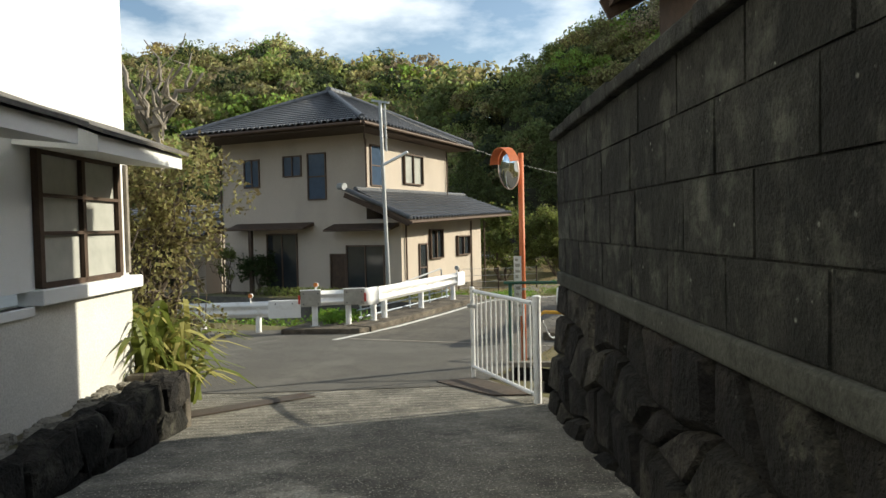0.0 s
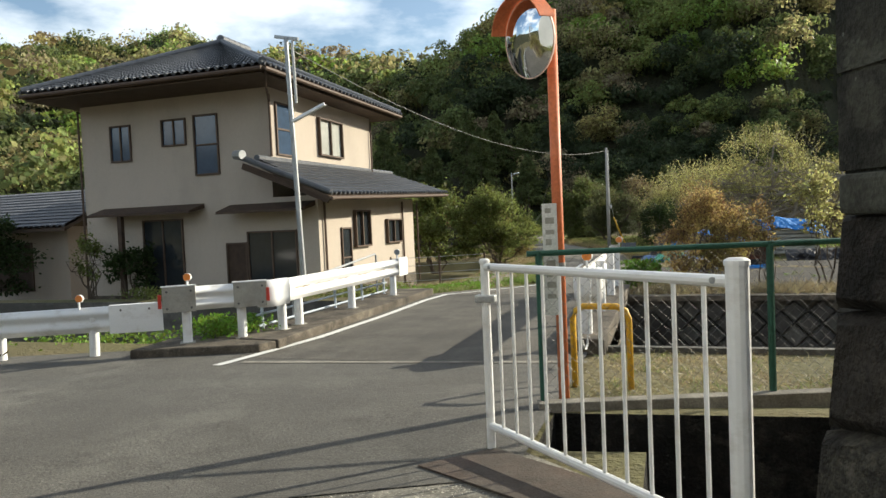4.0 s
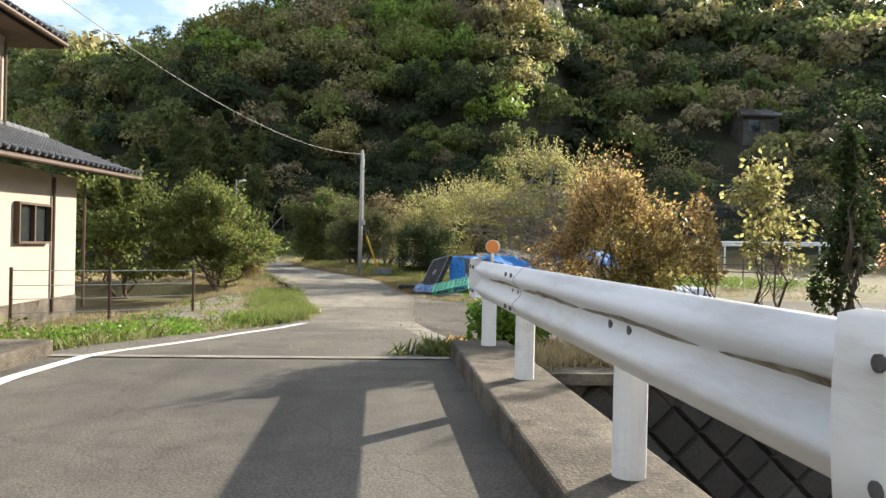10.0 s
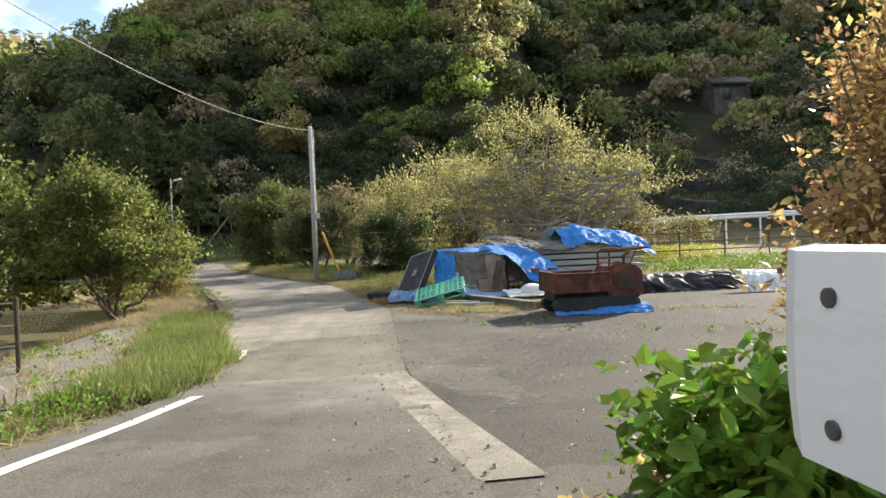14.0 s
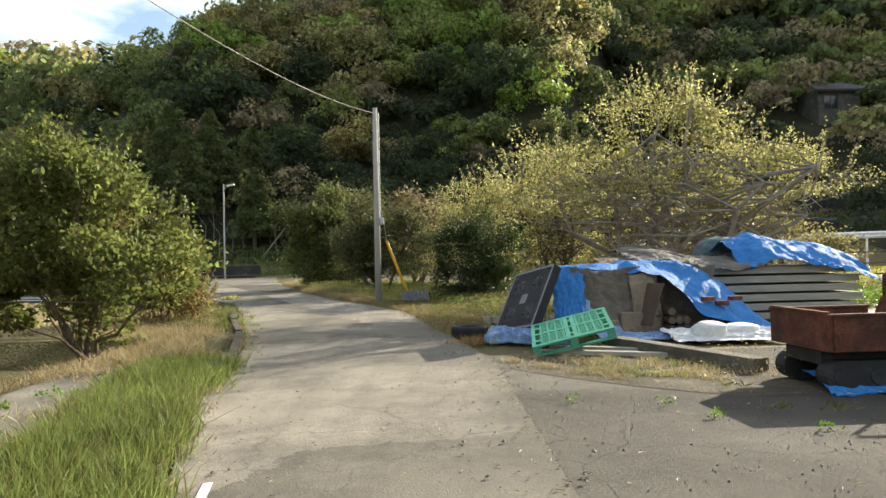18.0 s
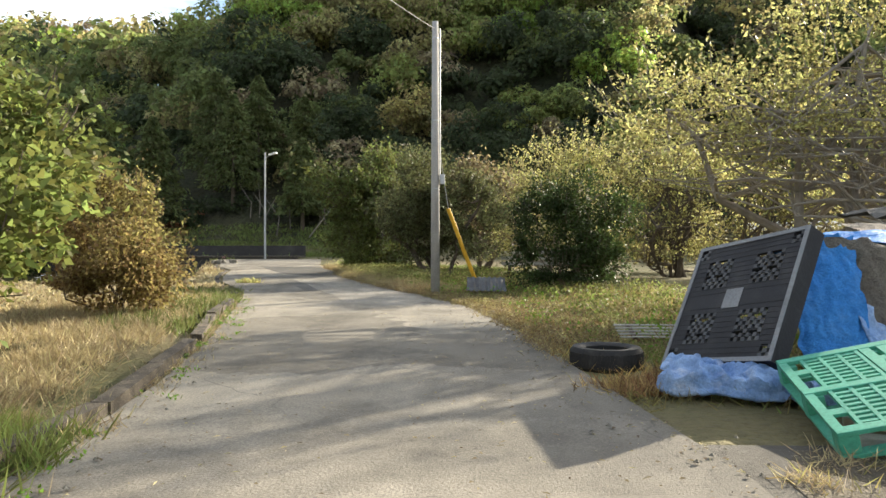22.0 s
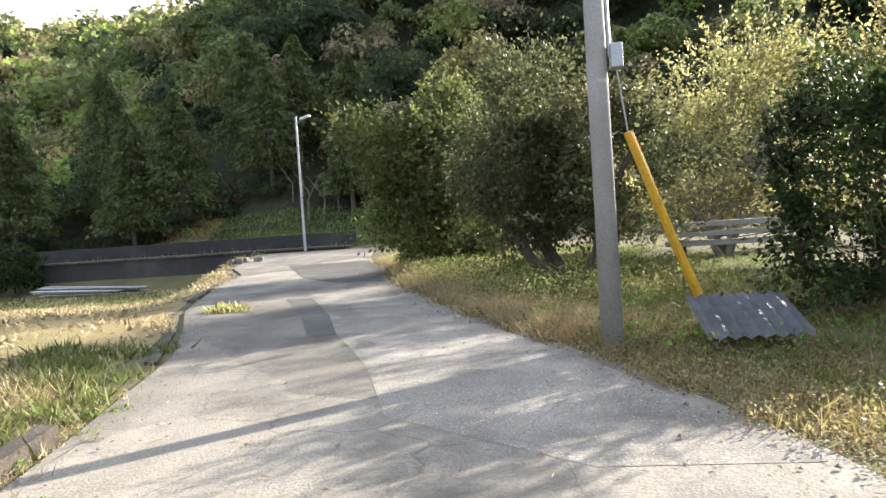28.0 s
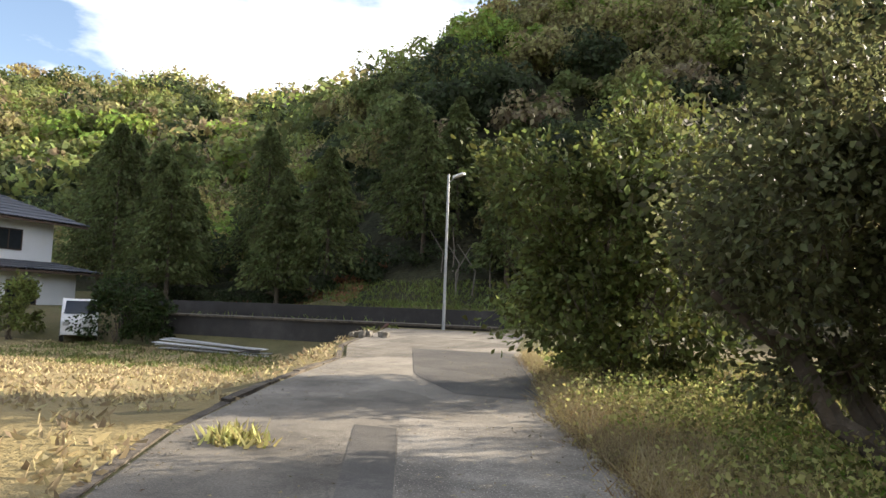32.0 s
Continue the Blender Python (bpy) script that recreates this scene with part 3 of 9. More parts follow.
def crown(centre, radii, count, size, clumps=14, hollow=0.55, spread=0.36, flat=0.0):
    """An uneven crown of leaf clumps with gaps."""
    c = np.asarray(centre, float)
    r = np.asarray(radii, float)
    u = rng.normal(0, 1, (clumps, 3))
    u /= np.linalg.norm(u, axis=1, keepdims=True)
    u[:, 2] = np.where(u[:, 2] < -0.5, -u[:, 2], u[:, 2])
    heads = u * rng.uniform(hollow, 0.92, (clumps, 1))
    which = rng.integers(0, clumps, count)
    w = rng.uniform(0.65, 1.25, clumps)[which][:, None]
    off = rng.normal(0, 1, (count, 3))
    off *= (rng.uniform(0.3, 1, (count, 1)) ** 0.5) * spread * w / (np.linalg.norm(off, axis=1, keepdims=True) + 1e-6)
    p = heads[which] + off
    f = rng.uniform(0, 6.28, 4)
    swell = 1 + 0.2 * np.sin(3.3 * p[:, 0] + f[0]) * np.sin(2.9 * p[:, 1] + f[1]) + 0.16 * np.sin(5.1 * p[:, 2] + 2.2 * p[:, 0] + f[2]) + 0.1 * np.sin(8.3 * p[:, 1] + f[3])
    stray = np.where(rng.uniform(0, 1, count) < 0.12, rng.uniform(1.03, 1.2, count), 1.0)
    p = p * (swell * stray)[:, None]
    p[:, 2] += np.where(p[:, 2] > 0.35, rng.exponential(0.09, count), 0.0)
    return leaves(c + p * r, p * 0.8 + off * 2, size)


def puff(centre, radii, count, size, clumps=9):
    """A far tree's crown: clumps whose leaves lie on their outer sides, uneven in height and width."""
    r = np.asarray(radii, float)
    u = rng.normal(0, 1, (clumps, 3))
    u /= np.linalg.norm(u, axis=1, keepdims=True)
    u[:, 2] = np.abs(u[:, 2]) * 1.1 - 0.25
    heads = u * rng.uniform(0.3, 0.78, (clumps, 1))
    which = rng.integers(0, clumps, count)
    o = rng.normal(0, 1, (count, 3))
    o /= np.linalg.norm(o, axis=1, keepdims=True)
    o[:, 2] = np.where(o[:, 2] < -0.35, -o[:, 2], o[:, 2])
    w = rng.uniform(0.2, 0.42, clumps)[which][:, None] * rng.uniform(0.72, 1.08, (count, 1))
    c = np.asarray(centre) + (heads[which] + o * w) * r
    nrm = o + rng.normal(0, 0.45, (count, 3))
    d = np.cross(nrm, rng.normal(0, 1, (count, 3)))
    d /= np.linalg.norm(d, axis=1, keepdims=True) + 1e-6
    s = np.cross(d, nrm)
    s /= np.linalg.norm(s, axis=1, keepdims=True) + 1e-6
    ln = (size * rng.uniform(0.6, 1.35, count))[:, None] * 0.5
    return np.stack([c - d * ln, c + s * ln * 0.62, c + d * ln, c - s * ln * 0.62], 1)


def broad_leaves(centres, outward, size, width=0.75, jitter=0.5):
    """Leaves folded along the midrib, two faces each."""
    n = len(centres)
    d = outward + rng.normal(0, jitter, (n, 3)) + (0, 0, -0.25)
    d /= np.linalg.norm(d, axis=1, keepdims=True) + 1e-6
    s = np.cross(d, rng.normal(0, 0.45, (n, 3)) + (0, 0, 1))
    s /= np.linalg.norm(s, axis=1, keepdims=True) + 1e-6
    u = np.cross(s, d)
    ln = (size * rng.uniform(0.55, 1.3, n))[:, None]
    c = np.asarray(centres)
    base, tip = c - d * ln * 0.5, c + d * ln * 0.55 - u * ln * 0.12
    half = []
    for sg in (1, -1):
        lo = c - d * ln * 0.3 + sg * s * ln * width * 0.5 + u * ln * 0.1
        hi = c + d * ln * 0.15 + sg * s * ln * width * 0.42 + u * ln * 0.08
        half.append(np.stack([base, lo, hi, tip], 1))
    return np.concatenate(half)


def lane(X, Y, z=0.0):
    """A place beside the first lane, whose line leans to the road's."""
    return Vector((0.9078 * X - 0.4195 * Y, 0.4195 * X + 0.9078 * Y, z))


LANE_TURN = 24.8


def interp(v, xs, ys):
    return float(np.interp(v, xs, ys))


def gz(x, y):
    """The height of the ground near the walk."""
    Y = -0.4195 * x + 0.9078 * y
    if y < 11:
        return interp(Y, (-12, 0, 4.5, 7.6, 9.8, 12), (1.0, -0.12, -0.64, -0.95, -1.1, -1.15)) + 0.02 * (0.9078 * x + 0.4195 * y)
    if y > 47 and x < -10:
        fe = interp(y, (46, 51.2, 58.6, 66, 70), (-10.8, -12.9, -15.7, -18.1, -19.2))
        low_far = 1.2 * min(1.0, max(0.0, (fe - x) / 1.0)) * min(1.0, max(0.0, (y - 48) / 14))
        if y < 67.3:
            return interp(y, (42, 48, 58, 64, 72), (-1.5, -1.42, -1.3, -1.15, -0.9)) - low_far
    low = 0.4 * min(1.0, max(0.0, (-9.0 - x) / 1.2)) * min(1.0, max(0.0, (y - 19.5) / 4)) if y < 37 else 0.0
    return interp(y, (11, 19.5, 21.5, 24, 26, 33, 42, 48, 58, 64, 72), (-1.17, -1.19, -1.32, -1.46, -1.53, -1.57, -1.5, -1.42, -1.3, -1.15, -0.9)) - low


HILL = np.array([  # azimuth to the left of +y, foot, crest, height
    (-180, 120, 300, 25), (-120, 110, 260, 40), (-75, 75, 200, 42), (-50, 50, 190, 45), (-40, 48, 188, 55), (-30, 46, 180, 63), (-19, 46, 165, 60), (-14.5, 44, 100, 49), (-6, 44, 100, 46),
    (4, 44, 95, 36.5), (12, 44, 87, 29.5), (18, 45, 85, 25), (23, 47, 84, 20), (34, 62, 270, 66), (50, 80, 320, 74), (75, 100, 320, 74), (110, 110, 300, 55), (180, 120, 300, 25)], float)


def hill(x, y):
    dx, dy = x + 5, y - 30
    a, r = np.degrees(np.arctan2(-dx, dy)), np.hypot(dx, dy)
    f, c, h = (np.interp(a, HILL[:, 0], HILL[:, k]) for k in (1, 2, 3))
    s = np.clip((r - f) / (c - f), 0, 1)
    wob = 1 + 0.07 * np.sin(x * 0.045 + 1.3) * np.cos(y * 0.037) + 0.04 * np.sin(x * 0.11 + y * 0.09)
    return h * wob * (s * s * (3 - 2 * s) * 0.55 + s * 0.45)


CANAL = (13.3, 18.8)


def in_pit(x, y):
    """The open culvert pit between the gate and the mesh fence."""
    return (-3.47 < x < -1.49 and 9.24 < y < 10.19) or (-2.73 < x < -1.49 and 8.34 < y < 10.19)


def ground_height(x, y):
    z = gz(x, y) + float(hill(x, y))
    if in_pit(x, y):
        return -2.1
    if CANAL[0] + 0.02 < y < CANAL[1] - 0.02 and -70 < x < 60:
        return -3.4
    return z - 0.02


# ---- ground ----
def axis(parts_):
    out = []
    for a, b, step in parts_:
        out += list(np.arange(a, b, step))
    return sorted(set(np.round(out, 3).tolist()))


def ground():
    xs = axis([(-1500, -300, 120), (-300, -60, 15), (-60, -24, 4), (-24, 16, 0.8), (16, 60, 4), (60, 300, 15), (300, 1501, 120)])
    ys = axis([(-1500, -300, 120), (-300, -40, 20), (-40, -10, 3), (-10, 13, 0.7), (19.5, 66, 0.8), (66, 90, 3), (90, 320, 15), (320, 1501, 120)])
    xs = sorted(xs + [-3.48, -3.46, -2.74, -2.72, -1.5, -1.48])
    ys = sorted(ys + [8.33, 8.35, 9.23, 9.25, 10.18, 10.2, 13.0, 13.3, 13.33, 14.5, 16.2, 17.6, 18.4, 18.77, 18.8])
    nx = len(xs)
    g = Mesh()
    g.v = [(x, y, ground_height(x, y)) for y in ys for x in xs]
    g.f = [(j * nx + i, j * nx + i + 1, (j + 1) * nx + i + 1, (j + 1) * nx + i) for j in range(len(ys) - 1) for i in range(nx - 1)]
    ob = part("ground", g, GRASS_GROUND)
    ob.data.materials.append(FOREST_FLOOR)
    ob.data.materials.append(CANAL_WALL)
    # STONE lines the culvert pit: its dark colour stands in for the hole's shade
    ob.data.materials.append(STONE)
    idx = []
    for p in ob.data.polygons:
        c = p.center
        r = math.hypot(c.x + 5, c.y - 30)
        pit = any(in_pit(c.x + a, c.y + b) for a, b in ((0, 0), (0.02, 0), (-0.02, 0), (0, 0.02), (0, -0.02)))
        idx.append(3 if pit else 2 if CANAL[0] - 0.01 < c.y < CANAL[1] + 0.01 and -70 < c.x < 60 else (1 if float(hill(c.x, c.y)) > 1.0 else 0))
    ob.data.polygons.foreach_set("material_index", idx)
    return tagged(ob, "grassy valley ground rising to wooded hills", "ground", kind="structure")


ground()


def strip(name, left, right, lift, material, label, step=0.5, category="road", m=8):
    """A sheet between two edge lines that follows the ground; each line is rows of (y, x)."""
    ly, lx = zip(*left)
    ry, rx = zip(*right)
    y0, y1 = max(ly[0], ry[0]), min(ly[-1], ry[-1])
    n = max(2, int((y1 - y0) / step))
    g = Mesh()
    for i in range(n + 1):
        y = y0 + (y1 - y0) * i / n
        a, b = interp(y, ly, lx), interp(y, ry, rx)
        for j in range(m + 1):
            x = a + (b - a) * j / m
            g.v.append((x, y, gz(x, y) + lift))
    g.f = [(i * (m + 1) + j, i * (m + 1) + j + 1, (i + 1) * (m + 1) + j + 1, (i + 1) * (m + 1) + j) for i in range(n) for j in range(m)]
    return tagged(part(name, g, material), label, category, kind="structure")


LANE_LEFT, LANE_RIGHT = -2.75, 1.25


def bend(x):
    """How far the canal's near bank swings towards the lane, left of the bridge."""
    return max(-6.0, min(0.0, (x + 7.9) * 0.37))


def lane_sheet():
    g = Mesh()
    n, m = 36, 8
    for i in range(n + 1):
        for j in range(m + 1):
            Y = -9 + 19.2 * i / n
            left = LANE_LEFT - 2.2 * min(1.0, max(0.0, (Y - 7.0) / 0.5))
            right = interp(Y, (8.2, 8.7, 9.9, 10.2), (LANE_RIGHT, 0.97, 0.58, 0.5))
            p = lane(left + (right - left) * j / m, Y)
            g.v.append((p.x, p.y, gz(p.x, p.y) + 0.006))
    g.f = [(i * (m + 1) + j, i * (m + 1) + j + 1, (i + 1) * (m + 1) + j + 1, (i + 1) * (m + 1) + j) for i in range(n) for j in range(m)]
    tagged(part("road_lane", g, LANE), "worn grooved concrete lane sloping down to the road", "road", kind="structure")


def crossing_sheet():
    g = Mesh()
    xs = [-24 + i * 0.5 for i in range(42)]
    m = 10
    for x in xs:
        far = CANAL[0] + bend(x) - 0.02
        near = interp(x, (-24, -12, -6.6, -3.5), (far - 4.6, 6.2, 7.3, 8.55))
        for j in range(m + 1):
            y = near + (far - near) * j / m
            g.v.append((x, y, max(gz(x, y), -1.2) + 0.014))
    g.f = [(i * (m + 1) + j, (i + 1) * (m + 1) + j, (i + 1) * (m + 1) + j + 1, i * (m + 1) + j + 1) for i in range(len(xs) - 1) for j in range(m)]
    tagged(part("road_crossing", g, CROSSING), "grey worn asphalt road along the canal", "road", kind="structure")


lane_sheet()
crossing_sheet()
ROAD_LEFT = [(13.28, -7.95), (19.5, -7.9), (21, -7.75), (22.5, -7.3), (24, -6.6), (25.5, -6.1), (27.5, -5.95), (29, -6.3), (31, -6.75), (33, -6.97), (35, -7.22), (37, -7.62), (42, -8.9), (44.5, -9.6), (46, -10.3), (48, -11.3), (51.2, -12.4), (55.5, -13.6), (58.6, -15.2), (66, -17.5)]
ROAD_RIGHT = [(13.28, -3.87), (20, -3.87), (26, -3.9), (33, -3.6), (36.2, -4.0), (37.8, -4.2), (39.9, -4.55), (41.6, -4.9), (43.4, -5.55), (45.6, -6.6), (46.6, -7.0), (50, -8.3), (52.1, -8.9), (55, -9.6), (60, -11.2), (66, -12.4)]


def between(line, y0, y1):
    """The stretch of an edge line from y0 to y1."""
    ys, xs = zip(*line)
    return [(y0, interp(y0, ys, xs))] + [p for p in line if y0 < p[0] < y1] + [(y1, interp(y1, ys, xs))]


strip("road_bridge", between(ROAD_LEFT, 12.24, 25.9), between(ROAD_RIGHT, 12.24, 25.9), 0.0175, ASPHALT, "dark asphalt road over the small bridge")
strip("road_valley", between(ROAD_LEFT, 25.9, 66), between(ROAD_RIGHT, 25.9, 66), 0.014, OLD_ASPHALT, "pale worn asphalt road with cracks")
strip("yard", [(19.95, -3.9), (33.5, -3.85)], [(19.95, 14), (33.5, 14)], 0.008, YARD, "cracked old asphalt yard beside the road")
LINE = [(11.75, -7.88), (12.5, -7.75), (13.8, -7.56), (16, -7.48), (18.5, -7.5), (20, -7.32), (21, -7.07), (22.2, -6.78), (23, -6.6), (24, -6.3), (25.2, -5.97)]
strip("road_marking", LINE, [(y, x + 0.13) for y, x in LINE], 0.0235, WHITE_LINE, "white painted edge line", category="marking")
joint = Mesh().add([(-7.6, 11.93, gz(-7.6, 11.93) + 0.0215), (-3.45, 12.36, gz(-3.45, 12.36) + 0.0215), (-3.45, 12.46, gz(-3.45, 12.46) + 0.0215), (-7.6, 12.03, gz(-7.6, 12.03) + 0.0215)], [(0, 1, 2, 3)])
tagged(part("bridge_joint", joint, PALE_CONCRETE), "worn pale concrete joint strip across the road", "road", kind="structure")
strip("bridge_joint", [(19.5, -7.85), (19.72, -7.85)], [(19.5, -3.88), (19.72, -3.88)], 0.0215, PALE_CONCRETE, "concrete joint strip across the road", 0.1)
strip("concrete_slab", [(21.9, -3.9), (25.95, -4.28)], [(21.9, -3.55), (25.95, -3.93)], 0.018, PALE_CONCRETE, "pale concrete strip set in the asphalt", category="slab")
LINE_END = [(27.5, -5.9), (27.9, -5.88), (28.3, -5.93)]
strip("road_marking", LINE_END, [(y, x + 0.06) for y, x in LINE_END], 0.021, WHITE_LINE, "worn end of the white edge line", 0.2, category="marking", m=2)
strip("dirt_patch", [(30.3, -1.7), (31.0, -2.5), (31.6, -3.0), (32.3, -3.5), (33.0, -3.45), (33.4, -3.2)], [(30.3, -0.9), (31.0, -0.75), (33.4, -0.5)], 0.0125, TRODDEN, "trodden dirt and debris before the heap", 0.2, "dirt")
SEAM = [(41.3, -5.9), (42.2, -7.05), (43.65, -7.5), (45.5, -8.3), (46.8, -8.72), (48.65, -9.5), (49.5, -9.85)]
strip("road_patch", SEAM, [(41.3, -4.95), (43.4, -5.68), (45.6, -6.72), (46.6, -7.1), (49.5, -8.2)], 0.0165, PALE_ROAD, "broad pale patch of worn road concrete", 0.3)
strip("road_patch", [(45.2, -8.5), (46.65, -9.05), (48.9, -10.05)], [(45.2, -8.18), (46.8, -8.73), (48.9, -9.62)], 0.0185, DARK_PATCH, "dark repaired strip of asphalt", 0.3)
strip("road_patch", [(51.4, -9.9), (53.2, -11.2), (58.5, -13.4)], [(51.4, -8.8), (53.2, -9.3), (58.5, -10.9)], 0.02, DARK_PATCH, "darker stretch of road at its rise")
FIELD_EDGE = [(37.5, -9.4), (42, -10.0), (44.5, -10.0), (46, -10.5), (48, -11.5), (51.2, -12.6), (55.5, -13.8), (58.6, -15.4), (66, -17.8)]
strip("field", [(37.5, -60), (66, -60)], FIELD_EDGE, -0.012, FIELD, "straw-coloured stubble field", 0.8, "field", 64)


def road_kerb():
    t = thing("kerb", "low cracked concrete kerb wall beside the road", "kerb", kind="structure")
    kr = random.Random(17)
    pts = [(31.2, -6.95), (34.0, -7.08), (36.9, -7.66)]
    pts2 = [(37.4, -7.8), (39.5, -8.4), (42.0, -8.98)]
    pts3 = [(44.2, -9.62), (46, -10.4), (48, -11.4), (51.2, -12.5), (55.5, -13.7), (58.6, -15.3), (64, -17.0)]
    for row, top, base in ((pts, 0.09, -0.3), (pts2, 0.1, -0.3), (pts3, 0.006, -1.6)):
        for (ya, xa), (yb, xb) in zip(row[:-1], row[1:]):
            n = max(1, int((yb - ya) / 1.2))
            for k in range(n):
                y0, y1 = ya + (yb - ya) * k / n, ya + (yb - ya) * (k + 0.985) / n
                x0, x1 = xa + (xb - xa) * k / n, xa + (xb - xa) * (k + 0.985) / n
                z0, z1 = gz(-8, y0), gz(-8, y1)
                w = 0.13
                dz_, dx_ = kr.uniform(-0.035, 0.02), kr.uniform(-0.02, 0.02)
                x0, x1, z0, z1 = x0 + dx_, x1 + dx_ * 0.4, z0 + dz_, z1 + dz_ * 0.5
                vs = [(x0 - w, y0, z0 + base), (x0, y0, z0 + base), (x0, y0, z0 + top), (x0 - w, y0, z0 + top), (x1 - w, y1, z1 + base), (x1, y1, z1 + base), (x1, y1, z1 + top), (x1 - w, y1, z1 + top)]
                part("kerb_stone", Mesh().add(vs, [(0, 1, 2, 3), (4, 7, 6, 5), (0, 4, 5, 1), (1, 5, 6, 2), (2, 6, 7, 3), (3, 7, 4, 0)]), CONCRETE, t)


road_kerb()


def bridge():
    t = thing("bridge", "concrete slab bridge with raised kerbs over the canal", "bridge", (-5.8, 16, -1.3), kind="structure")
    inv = Matrix.Translation((5.8, -16, 1.3))
    deck = Mesh().box(-8.7, -3.3, 13.1, 19.3, -1.6, -1.215)
    kr = Mesh().box(-3.87, -3.3, 13.0, 19.65, -1.5, -1.0)
    def slab(ring, z0, z1):
        k = len(ring)
        g = Mesh().add([(x, y, z0) for x, y in ring] + [(x + 0.012, y + 0.02, z1) for x, y in ring], [tuple(range(k - 1, -1, -1)), tuple(range(k, 2 * k))] + [(i, (i + 1) % k, k + (i + 1) % k, k + i) for i in range(k)])
        return g
    kl = slab([(-8.75, 13.0), (-7.64, 12.86), (-7.66, 19.6), (-8.75, 19.6)], -1.6, -1.03)
    kc = slab([(-9.38, 12.02), (-7.78, 12.6), (-7.67, 12.85), (-8.76, 12.99), (-8.76, 14.2), (-9.5, 13.6)], -1.7, -1.045)
    for nm, b in (("deck", deck), ("kerb", kr), ("kerb", kl), ("corner_kerb", kc)):
        ob = part(nm, b, CONCRETE, t, bevel=0.0 if nm == "deck" else 0.02)
        ob.matrix_parent_inverse = inv


bridge()

W_PROFILE = [(0.03 * (1 - math.cos(4 * math.pi * k / 24)) - 0.012 * (k in (0, 24)), -0.35 * k / 24) for k in range(25)]


def sweep(path, profile, side, thick=0.004):
    """A thin rail along a path of places; the profile is rows of (outwards, down)."""
    g = Mesh()
    loop = profile + [(a - thick, b) for a, b in reversed(profile)]
    k = len(loop)
    pts = [Vector(p) for p in path]
    for i, p in enumerate(pts):
        d = (pts[min(i + 1, len(pts) - 1)] - pts[max(i - 1, 0)]).normalized()
        out = Vector((d.y, -d.x, 0)).normalized() * side
        for a, b in loop:
            g.v.append(tuple(p + out * a + Vector((0, 0, b))))
    for i in range(len(pts) - 1):
        for j in range(k):
            j2 = (j + 1) % k
            g.f.append((i * k + j, i * k + j2, (i + 1) * k + j2, (i + 1) * k + j))
    g.f += [tuple(range(k)), tuple((len(pts) - 1) * k + j for j in reversed(range(k)))]
    return g


def disc(g, c, n, r, depth, sides=20):
    """A short round body facing along n."""
    n = Vector(n).normalized()
    c = Vector(c)
    return g.tube([c - n * depth, c - n * depth * 0.05, c], [r, r, r * 0.92], sides)


def reflector(t, base, height, r, face, lens, bend_to=None):
    m = part("reflector_stem", Mesh().tube([base, Vector(base) + Vector((0, 0, height))], 0.016, 8), WHITE_STEEL, t)
    c = Vector(base) + Vector((0, 0, height + r * 0.9))
    f = Vector(face).normalized()
    disc_body = part("reflector_body", disc(Mesh(), c, f, r * 1.08, 0.035), WHITE_STEEL, t)
    part("lens", disc(Mesh(), c + f * 0.006, f, r, 0.012), lens, disc_body)


